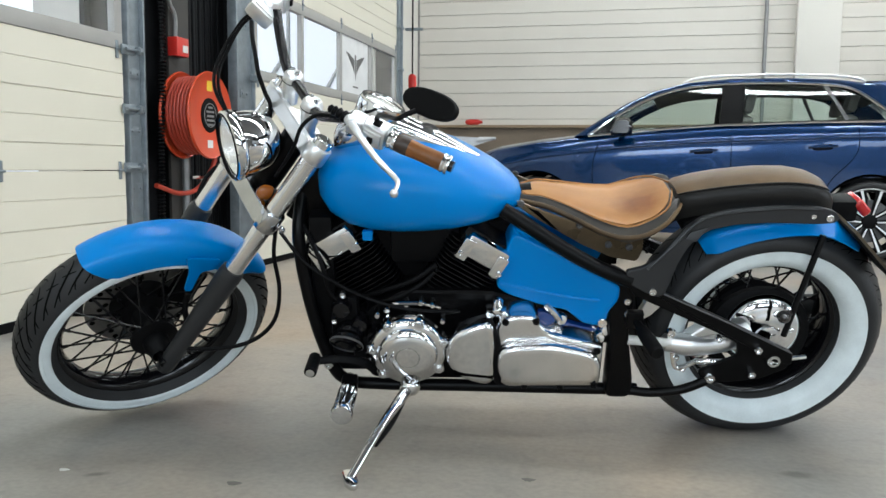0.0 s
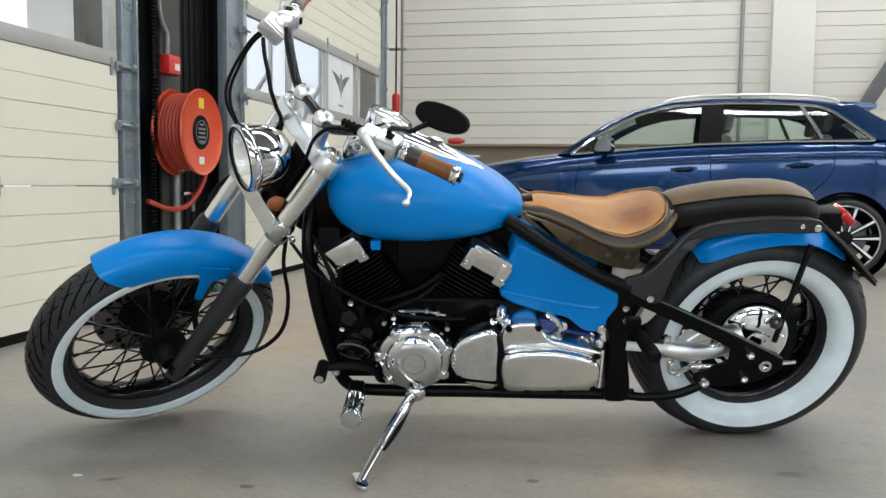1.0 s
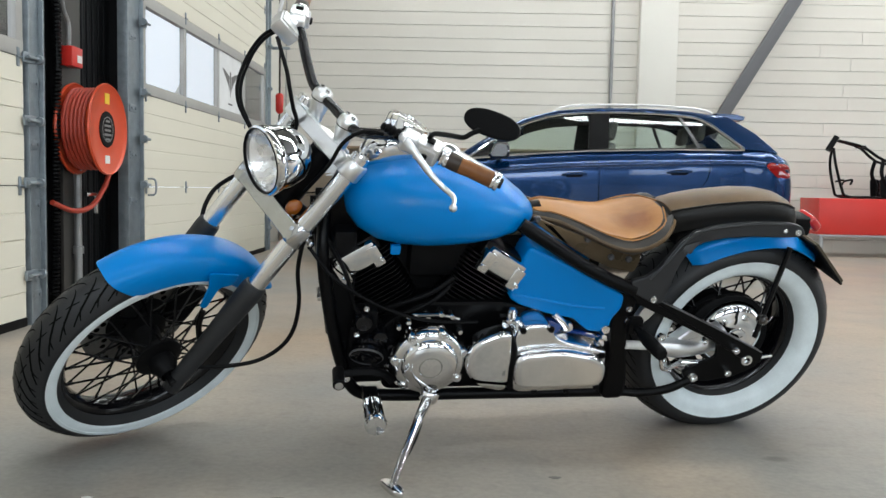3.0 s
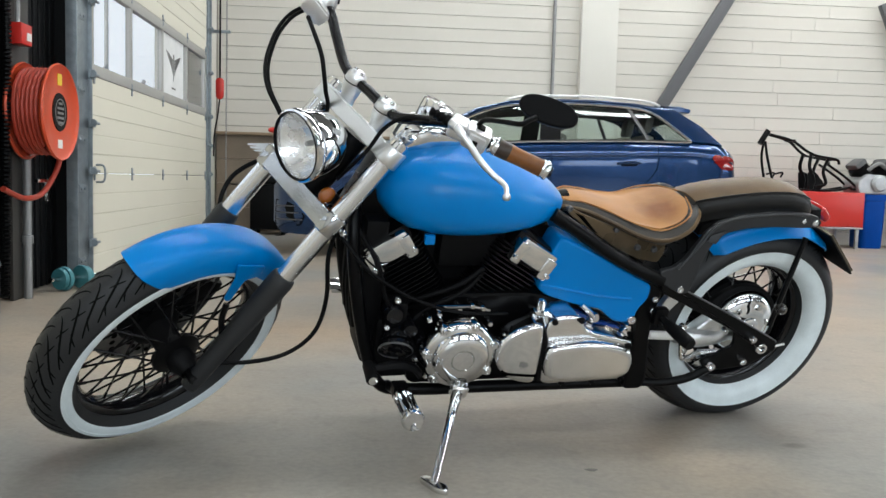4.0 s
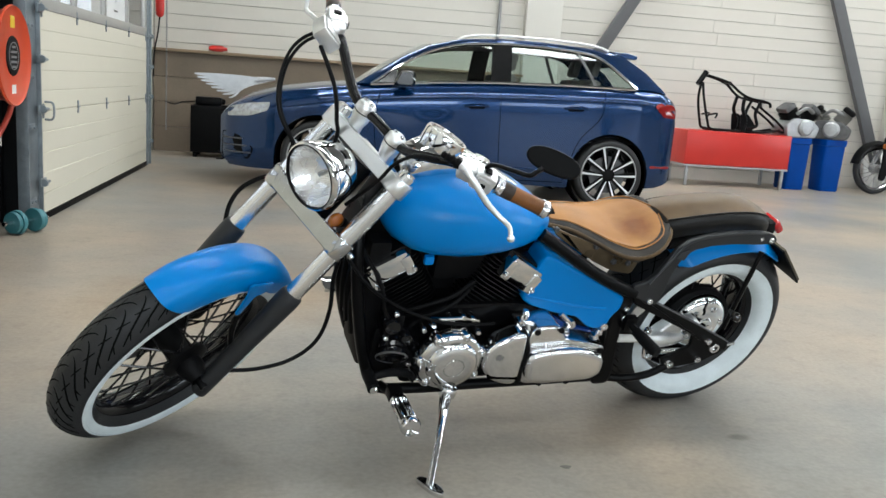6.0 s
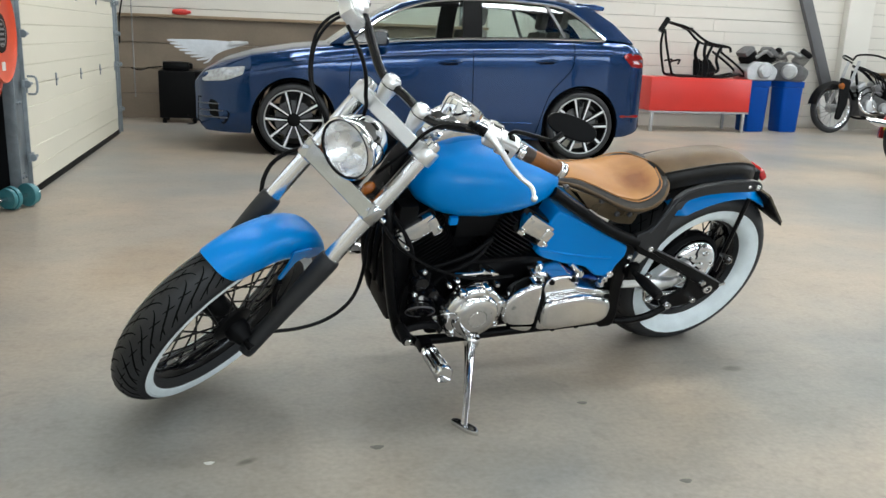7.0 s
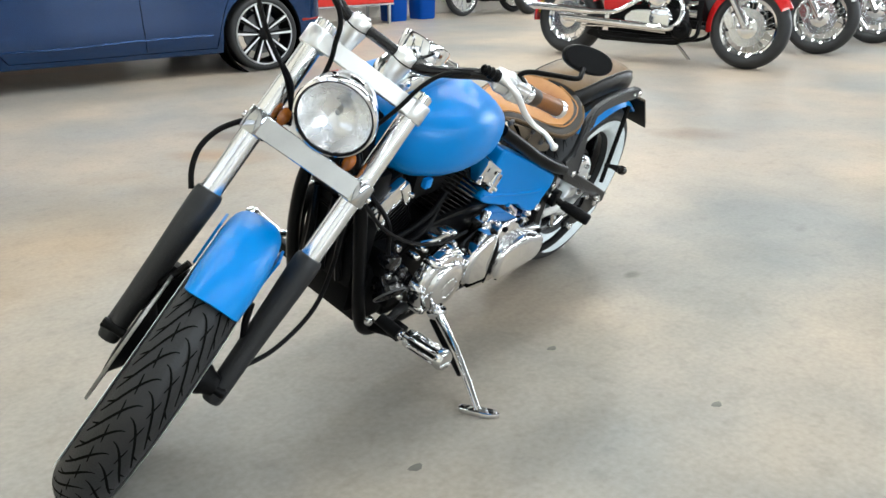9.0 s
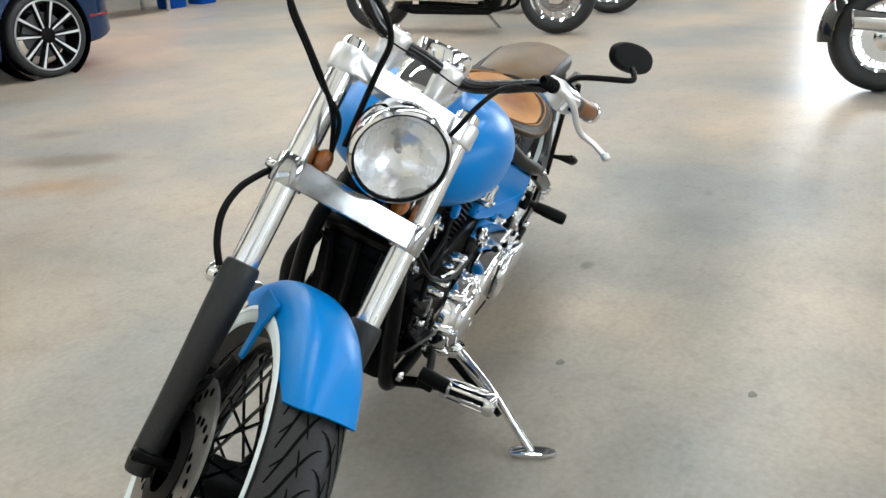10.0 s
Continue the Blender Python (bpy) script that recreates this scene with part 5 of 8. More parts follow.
    for x, z, r in ((-0.262, 0.375, 0.012), (-0.128, 0.372, 0.011), (-0.220, 0.268, 0.009), (-0.240, 0.300, 0.008)):
        bolts("housing_bolt", [(x, -0.150, z)], (0, -1, 0), ALLOY, shaft, r, 0.012)
    # pale cast bracket beside the pivot
    bm = B()
    prism(bm, rounded([(-0.330, 0.470), (-0.300, 0.482), (-0.290, 0.455), (-0.318, 0.420), (-0.345, 0.405), (-0.350, 0.425)], 0.010), -0.150, -0.128, 0.004)
    part("pivot_bracket", bm, PLATEALLOY, bike)
    hubm = Matrix.Translation((0.005, 0, 0.335)) @ pose(0, 0, 0, 90, 0, 0)
    bm = B()
    lathe(bm, [(0, 0.112), (0.020, 0.112), (0.030, 0.108), (0.032, 0.102), (0.052, 0.101), (0.060, 0.097), (0.070, 0.094), (0.084, 0.090), (0.096, 0.082), (0.103, 0.070), (0.103, 0.05)], hubm, 48)
    dome = part("drive_hub", bm, CHROME, bike, "bright domed final drive cover")
    for k in range(6):
        a = 2 * math.pi * k / 6 + 0.2
        bm = B()
        lathe(bm, [(0.008, 0.0), (0.008, 0.008), (0, 0.010)], hubm @ Matrix.Translation((0.066 * math.cos(a), 0.066 * math.sin(a), 0.094)), 8)
        part("hub_bolt", bm, ALLOY, dome)
    bm = B()
    lathe(bm, [(0.103, 0.060), (0.128, 0.060), (0.138, 0.054), (0.140, 0.040), (0.128, 0.034), (0.136, 0.028), (0.140, 0.020)], Matrix.Translation((0, 0, 0.312)) @ pose(0, 0, 0, 90, 0, 0), 48)
    part("drum_ring", bm, MATTEBLACK, bike)
    bm = B()
    lathe(bm, [(0, -0.112), (0.05, -0.112), (0.10, -0.09), (0.105, -0.05)], Matrix.Translation((0, 0, 0.305)) @ pose(0, 0, 0, 90, 0, 0), 36)
    part("brake_drum", bm, GREY, bike)


frame_and_swingarm()


def engine():
    crank = Vector((-0.905, 0, 0.345))
    eng = part("crankcase", B_case(), BLACK, bike, "black engine case")
    for ang, h0, h1, nf, shift, yk in ((-32, 0.130, 0.300, 15, (-0.047, 0, -0.026), 0.80), (31, 0.120, 0.292, 15, (0.006, 0, -0.026), 1.0)):
        m = Matrix.Translation(crank + Vector(shift)) @ Matrix.Rotation(radians(ang), 4, "Y")
        bm = B()
        lathe(bm, [(0.066, 0.08), (0.066, h1)], m, 32)
        cyl = part("cylinder", bm, MATTEBLACK, bike, "black finned cylinder")
        for k in range(nf):
            z = h0 + (h1 - h0) * k / (nf - 1)
            w = 0.084 if k < nf - 4 else 0.090
            bm = B()
            prism(bm, rounded([(-w, -0.104 * yk), (w, -0.104 * yk), (w, 0.104 * yk), (-w, 0.104 * yk)], 0.035, 4), z - 0.0017, z + 0.0017, 0.0)
            bmesh.ops.transform(bm, matrix=m @ pose(0, 0, 0, 90, 0, 0), verts=bm.verts)
            part("fin", bm, BLACK, cyl)
        bm = B()
        box(bm, -0.070, 0.070, -0.112 * yk, 0.112 * yk, h1 + 0.004, h1 + 0.052, 0.014, m)
        head = part("cylinder_head", bm, BLACK, bike)
        for s in (-1, 1):
            def block(bm, x0, x1, ya, yb, z0, z1, bev):
                box(bm, x0, x1, min(s * ya * yk, s * yb * yk), max(s * ya * yk, s * yb * yk), h1 + z0, h1 + z1, bev, m)

            bm = B()
            block(bm, -0.058, 0.058, 0.100, 0.140, -0.014, 0.046, 0.012)
            cov = part("head_cover", bm, CHROME, bike, "chrome rocker cover")
            for x in (-0.050, 0.046):
                bm = B()
                block(bm, x - 0.015, x + 0.015, 0.100, 0.145, -0.027, 0.034, 0.006)
                part("cover_rib", bm, CHROME, cov)
            bolts("cover_bolt", [m @ Vector((x, s * 0.145 * yk, h1 - 0.010)) for x in (-0.056, 0.056)], (0, s, 0), ALLOY, cov, 0.007, 0.006)
    # left covers: round generator cover, wedge cover, long case
    yz = pose(0, 0, 0, 90, 0, 0)
    OUT = Matrix.Translation((-0.006, -0.052, 0.028)) @ Matrix.Diagonal((1.012, 1, 1, 1))
    c = Matrix.Translation((-0.930, -0.166, 0.336)) @ yz @ Matrix.Diagonal((0.92, 0.89, 1, 1))
    bm = B()
    lathe(bm, [(0.105, 0.0), (0.105, 0.025), (0.102, 0.034), (0.094, 0.040), (0.082, 0.042), (0.078, 0.050), (0.072, 0.056), (0.050, 0.060), (0.034, 0.061), (0.032, 0.058), (0.030, 0.061), (0, 0.062)], c, 56)
    gen = part("generator_cover", bm, CHROME, bike, "round chrome engine cover")
    for k in range(7):
        a = radians(20 + 360 * k / 7)
        bm = B()
        lathe(bm, [(0.017, 0), (0.017, 0.036), (0.013, 0.041), (0, 0.041)], c @ Matrix.Translation((0.098 * math.cos(a), 0.098 * math.sin(a), 0)), 16)
        bolt(bm, c @ Vector((0.100 * math.cos(a), 0.100 * math.sin(a), 0.041)), (0, -1, 0), 0.008, 0.006)
        part("bolt_boss", bm, CHROME, gen)
    bm = B()
    box(bm, -0.014, 0.014, -0.190, -0.160, 0.410, 0.445, 0.004, Matrix.Translation((-0.925, 0, -0.012)))
    part("cable_stop", bm, ALLOY, gen)
    bm = B()
    prism(bm, rounded([(-0.822, 0.315), (-0.800, 0.372), (-0.735, 0.402), (-0.700, 0.400), (-0.690, 0.300), (-0.700, 0.215), (-0.77, 0.232), (-0.812, 0.270)], 0.03), -0.165, -0.10, 0.018, 4, OUT)
    ins = part("clutch_case_cover", bm, CHROME, bike, "polished wedge-shaped case cover")
    bm = B()
    prism(bm, [(-0.80, 0.262), (-0.70, 0.250), (-0.70, 0.243), (-0.795, 0.254)], -0.1665, -0.15, 0.001, m=OUT)
    part("cover_groove", bm, GROOVE, ins)
    bm = B()
    tube(bm, [OUT @ Vector(q) for q in ((-0.715, -0.140, 0.405), (-0.706, -0.152, 0.385), (-0.692, -0.158, 0.345), (-0.696, -0.158, 0.29), (-0.688, -0.150, 0.225))], 0.009, 10)
    part("rubber_hose", bm, MATTEBLACK, bike)
    bm = B()
    prism(bm, rounded([(-0.705, 0.350), (-0.690, 0.395), (-0.665, 0.418), (-0.600, 0.420), (-0.575, 0.372), (-0.45, 0.340), (-0.43, 0.335), (-0.43, 0.215), (-0.675, 0.210), (-0.695, 0.26)], 0.025), -0.155, -0.06, 0.012, 3, OUT)
    case = part("long_case_cover", bm, ALLOY, bike, "polished long engine case cover")
    bm = B()
    prism(bm, rounded([(-0.690, 0.345), (-0.56, 0.355), (-0.455, 0.330), (-0.436, 0.300), (-0.436, 0.255), (-0.47, 0.235), (-0.66, 0.232), (-0.692, 0.262)], 0.04, 6), -0.186, -0.15, 0.018, 4, OUT)
    part("case_bulge", bm, ALLOY, case, "polished raised cover")
    bolts("cover_bolt", [OUT @ Vector((x, -0.156, z)) for x, z in ((-0.675, 0.405), (-0.60, 0.408), (-0.445, 0.325), (-0.445, 0.222), (-0.62, 0.217), (-0.53, 0.216))], (0, -1, 0), MATTEBLACK, case, 0.009, 0.007)
    bm = B()
    box(bm, -0.735, -0.675, -0.165, -0.12, 0.418, 0.440, 0.008)
    lathe(bm, [(0.014, 0), (0.014, 0.02), (0.008, 0.026), (0, 0.027)], pose(-0.705, -0.145, 0.438), 14)
    part("cable_bracket", bm, CHROME, bike, "chrome clutch cable bracket")
    bm = B()
    prism(bm, rounded([(-0.668, 0.412), (-0.59, 0.424), (-0.514, 0.385), (-0.441, 0.369), (-0.425, 0.335), (-0.525, 0.326), (-0.66, 0.36)], 0.02), -0.135, -0.09, 0.008)
    part("case_cap", bm, mat("gloss_blue", (0.006, 0.05, 0.26), 0.12, vary=0.2, coat=1.0), bike, "gloss blue case cap")
    for x, z in ((-0.545, 0.402), (-0.43, 0.372), (-0.50, 0.345), (-0.445, 0.35)):
        bm = B()
        lathe(bm, [(0.017, 0), (0.017, 0.018), (0.012, 0.026), (0.0, 0.027)], along((x, -0.13, z), (x + 0.01, -0.2, z + 0.02)), 12)
        part("chrome_nut", bm, CHROME, bike)
    bm = B()
    tube(bm, [(-0.585, -0.142, 0.445), (-0.56, -0.150, 0.425), (-0.545, -0.150, 0.405)], 0.009, 8)
    part("chrome_fitting", bm, CHROME, bike)
    # side covers, flaring outward to the rear
    for s in (-1, 1):
        def flare(x, z):
            return s * float(np.interp(x, (-0.70, -0.41), (0.116, 0.176)))

        sc = part("side_cover", plate(B(), rounded([(-0.666, 0.632), (-0.541, 0.581), (-0.408, 0.516), (-0.408, 0.479), (-0.430, 0.441), (-0.433, 0.407), (-0.454, 0.398), (-0.489, 0.400), (-0.531, 0.433), (-0.601, 0.441), (-0.680, 0.460), (-0.708, 0.478), (-0.702, 0.536), (-0.678, 0.619)], 0.012), lambda x, z: flare(x, z) - s * 0.045, 0.09, 0.010, 4), BLUE, bike, "satin blue side cover", angle=50)
        part("cover_crease", tube(B(), [(x, flare(x, z) - s * 0.0005, z) for x, z in ((-0.700, 0.492), (-0.625, 0.483), (-0.548, 0.475), (-0.479, 0.473), (-0.455, 0.474))], 0.0045, 8), BLUE, sc)
        bm = B()
        bolt(bm, (-0.443, flare(-0.443, 0.412), 0.412), (0, s, 0), 0.013, 0.008)
        part("cover_lock", bm, ALLOY, sc)
    # ahead of the case: horn, pump and mount block, intake clutter between the cylinders
    bm = B()
    box(bm, -1.135, -1.03, -0.115, 0.115, 0.22, 0.40, 0.02)
    box(bm, -1.12, -1.06, -0.135, -0.08, 0.375, 0.455, 0.012)
    box(bm, -1.075, -1.02, -0.150, -0.09, 0.27, 0.35, 0.014)
    part("oil_cooler_block", bm, MATTEBLACK, bike)
    for x, z, r in ((-1.10, 0.43, 0.026), (-1.055, 0.385, 0.022), (-1.02, 0.35, 0.02), (-1.085, 0.335, 0.024)):
        bm = B()
        lathe(bm, [(r, 0), (r, 0.03), (r * 0.8, 0.042), (r * 0.3, 0.044), (0, 0.044)], along((x, -0.115, z), (x, -0.3, z)), 18)
        part("oil_pump_cap", bm, BLACKGLOSS, bike)
    for x, z in ((-1.01, 0.415), (-1.035, 0.30), (-0.985, 0.43), (-0.935, 0.445), (-0.90, 0.452), (-0.87, 0.445), (-0.845, 0.40)):
        bm = B()
        lathe(bm, [(0.010, 0), (0.010, 0.03), (0.006, 0.036), (0, 0.036)], along((x, -0.125, z), (x + 0.004, -0.3, z + 0.01)), 10)
        part("engine_bolt", bm, CHROME, bike)
    bm = B()
    tube(bm, [(-0.99, -0.14, 0.445), (-0.95, -0.155, 0.452), (-0.90, -0.155, 0.452), (-0.85, -0.15, 0.438)], 0.006, 8)
    part("oil_line", bm, CHROME, bike)
    bm = B()
    tube(bm, [(-1.07, -0.07, 0.42), (-1.0, -0.095, 0.455), (-0.92, -0.10, 0.49), (-0.86, -0.09, 0.53)], 0.008, 10)
    tube(bm, [(-1.06, -0.05, 0.40), (-0.99, -0.11, 0.435), (-0.91, -0.105, 0.472), (-0.85, -0.08, 0.52)], 0.007, 10)
    box(bm, -0.98, -0.80, -0.07, 0.07, 0.52, 0.64, 0.02)
    box(bm, -1.10, -0.66, -0.03, 0.06, 0.42, 0.63, 0.02)
    part("intake", bm, MATTEBLACK, bike)
    bm = B()
    tube(bm, [(-1.245, -0.12, 0.63), (-1.18, -0.145, 0.555), (-1.08, -0.155, 0.490), (-0.98, -0.16, 0.450), (-0.90, -0.162, 0.437), (-0.80, -0.155, 0.430)], 0.0048, 8)
    part("clutch_cable_lower", bm, MATTEBLACK, bike)
    # horn: stacked dark rings with a bright lip
    horn = part("horn", lathe(B(), [(0, -0.03), (0.030, -0.03), (0.036, -0.022), (0.036, -0.012), (0.030, -0.010), (0.030, -0.006), (0.040, -0.004), (0.040, 0.008), (0.032, 0.010), (0.032, 0.015), (0.043, 0.017), (0.044, 0.030), (0.030, 0.034), (0.012, 0.024), (0, 0.024)], along((-1.085, -0.135, 0.350), (-1.100, -0.210, 0.300)), 28), BLACKGLOSS, bike, "black ringed horn")
    part("horn_lip", lathe(B(), [(0.0435, 0.027), (0.0455, 0.030), (0.043, 0.033)], along((-1.085, -0.135, 0.350), (-1.100, -0.210, 0.300)), 28), CASTGREY, horn)
    for x, y, z, r in ((-1.140, -0.150, 0.268, 0.013), (-1.118, -0.150, 0.400, 0.008), (-1.095, -0.140, 0.470, 0.009), (-1.03, -0.160, 0.285, 0.008), (-1.005, -0.165, 0.262, 0.008)):
        bolts("mount_bolt", [(x, y, z)], (0, -1, 0), ALLOY, bike, r, 0.012)
    part("wiring_loom", tube(B(), [(-1.215, -0.05, 0.66), (-1.150, -0.13, 0.56), (-1.125, -0.14, 0.47), (-1.085, -0.13, 0.42), (-1.06, -0.125, 0.33), (-1.00, -0.120, 0.25)], 0.006, 8), MATTEBLACK, bike)
    # radiator-like front face between the down tubes
    bm = B()
    box(bm, -1.180, -1.120, -0.095, 0.085, 0.34, 0.66, 0.012)
    box(bm, -1.165, -1.110, -0.090, 0.070, 0.25, 0.345, 0.02)
    guard = part("front_guard", bm, MATTEBLACK, bike)
    for y in (-0.06, 0.0, 0.06):
        part("guard_rib", tube(B(), [(-1.188, y, 0.56), (-1.192, y * 0.8, 0.45), (-1.180, y, 0.35)], 0.010, 8), BLACK, guard)
    bm = B()
    tube(bm, [(-1.07, 0.12, 0.52), (-1.13, 0.15, 0.42), (-1.09, 0.155, 0.30), (-0.95, 0.16, 0.25), (-0.5, 0.16, 0.25), (-0.1, 0.165, 0.26), (0.25, 0.17, 0.275)], [0.02, 0.022, 0.022, 0.022, 0.030, 0.036, 0.036], 16)
    part("exhaust", bm, MATTEBLACK, bike, "black exhaust pipe")


def B_case():
    bm = B()
    prism(bm, rounded([(-1.04, 0.20), (-0.42, 0.20), (-0.42, 0.36), (-0.55, 0.42), (-0.72, 0.47), (-0.95, 0.47), (-1.05, 0.40)], 0.03), -0.115, 0.115, 0.01, 2)
    return bm


engine()


def foot_controls():
    for s in (-1, 1):
        bm = B()
        tube(bm, [(-1.09, s * 0.12, 0.205), (-1.082, s * 0.18, 0.225), (-1.080, s * 0.235, 0.247)], 0.013, 10)
        box(bm, -1.10, -1.06, s * 0.205 - 0.02, s * 0.205 + 0.02, 0.228, 0.262, 0.006)
        peg = part("foot_peg", bm, BLACK, bike, "ribbed chrome foot peg")
        bm = B()
        m = along((-1.080, s * 0.240, 0.248), (-1.083, s * 0.365, 0.262))
        lathe(bm, [(0.014, 0), (0.0245, 0.002), (0.0255, 0.018), (0.018, 0.020), (0.018, 0.102), (0.0275, 0.104), (0.0285, 0.118), (0.024, 0.126), (0, 0.128)], m, 20)
        sleeve = part("peg_sleeve", bm, CHROME, peg, "ribbed chrome sleeve")
        for k in range(8):
            rib = box(B(), 0.012, 0.0255, -0.0042, 0.0042, 0.019, 0.105, 0.002, m @ Matrix.Rotation(2 * math.pi * k / 8, 4, "Z"), 1)
            part("rib", rib, CHROME, sleeve)
        bm = B()
        lathe(bm, [(0.019, 0.018), (0.019, 0.104)], m, 16)
        part("peg_rubber", bm, MATTEBLACK, peg)
    bm = B()
    tube(bm, [(-1.155, -0.215, 0.318), (-1.10, -0.20, 0.315), (-1.045, -0.185, 0.295), (-1.02, -0.17, 0.265)], [0.010, 0.012, 0.013, 0.014], 10, flat=0.6)
    lv = part("shift_lever", bm, MATTEBLACK, bike, "dark shift lever with a rubber toe piece")
    bm = B()
    rod(bm, (-1.165, -0.20, 0.318), (-1.168, -0.265, 0.318), 0.016, seg=14)
    part("toe_rubber", bm, MATTEBLACK, lv)
    bm = B()
    lathe(bm, [(0.011, 0), (0.011, 0.006), (0, 0.007)], along((-1.168, -0.265, 0.318), (-1.168, -0.4, 0.318)), 12)
    part("toe_cap", bm, CHROME, lv)
    bm = B()
    tube(bm, [(-1.155, 0.20, 0.318), (-1.10, 0.20, 0.30), (-1.03, 0.18, 0.26)], 0.010, 10)
    box(bm, -1.20, -1.14, 0.18, 0.25, 0.318, 0.332, 0.004)
    part("brake_pedal", bm, CHROME, bike, "chrome brake pedal")
    # side stand down on the floor
    bm = B()
    a, b = Vector((-0.925, -0.214, 0.245)), Vector((-1.053, -0.478, 0.171))
    tube(bm, [a + Vector((0.004, 0.03, 0.01)), a, a.lerp(b, 0.5) + Vector((0, 0, 0.012)), b], [0.015, 0.016, 0.011, 0.010], 14)
    lathe(bm, [(0.022, -0.016), (0.026, -0.010), (0.026, 0.010), (0.022, 0.016)], along(a, a + Vector((0.2, 0.05, 1))), 20, closed=True)
    st = part("side_stand", bm, CHROME, bike, "chrome side stand on the floor")
    bm = B()
    inv = BIKE.inverted()
    f = BIKE @ b
    q = Matrix.Translation((f.x, f.y, 0)) @ pose(0, 0, 0, 0, 0, -62)
    prism(bm, rounded([(-0.050, -0.014), (0.035, -0.017), (0.062, 0.0), (0.035, 0.017), (-0.050, 0.014)], 0.02), 0.0, 0.014, 0.004)
    bmesh.ops.transform(bm, matrix=inv @ q @ pose(0, 0, 0, -90, 0, 0) @ Matrix.Diagonal((1, -1, 1, 1)), verts=bm.verts)
    part("stand_foot", bm, CHROME, st)
    bm = B()
    tube(bm, [a + Vector((-0.01, 0.0, -0.022)), a.lerp(b, 0.35) + Vector((0, 0, -0.022)), a.lerp(b, 0.62) + Vector((0, 0, -0.010))], 0.009, 10)
    part("stand_spring", bm, MATTEBLACK, st)


foot_controls()


# ---- the blue car ----
CAR = pose(0.652, 8.10, 0.0, 0, 0, -2.9)
car = thing("car", CAR, "dark blue five-door hatchback with black and silver wheels", "car")

C_X = (-2.20, -2.12, -1.95, -1.70, -1.33, -0.90, -0.55, 0.0, 0.6, 1.2, 1.55, 1.80, 1.93, 1.985)
C_W = (0.58, 0.70, 0.81, 0.865, 0.885, 0.888, 0.888, 0.890, 0.890, 0.890, 0.875, 0.84, 0.78, 0.66)   # half width
C_S = (0.62, 0.70, 0.765, 0.840, 0.910, 0.965, 1.005, 1.046, 1.072, 1.088, 1.092, 1.075, 1.010, 0.90)    # shoulder height
C_B = (0.30, 0.20, 0.19, 0.185, 0.18, 0.18, 0.18, 0.18, 0.18, 0.18, 0.19, 0.22, 0.26, 0.36)           # lower edge
C_T = (0.64, 0.76, 0.85, 0.925, 0.985, 1.030, 1.050, 1.05, 1.07, 1.08, 1.08, 1.06, 1.00, 0.90)        # middle of bonnet or deck
WHEEL_X = (-1.328, 1.328)


def cx(x, t):
    return float(np.interp(x, C_X, t))


def car_bottom(x):
    z = cx(x, C_B)
    for w in WHEEL_X:
        d = abs(x - w)
        if d < 0.375:
            z = max(z, 0.315 + math.sqrt(0.375 ** 2 - d * d))
    return z


def side_y(x, z):
    """Half width of the body side at height z."""
    w, s = cx(x, C_W), cx(x, C_S)
    return float(np.interp(z, (0.16, 0.28, 0.45, 0.68, s - 0.125, s - 0.06, s), (w * 0.915, w * 0.968, w * 0.972, w * 0.988, w * 0.997, w * 0.978, w * 0.925)))


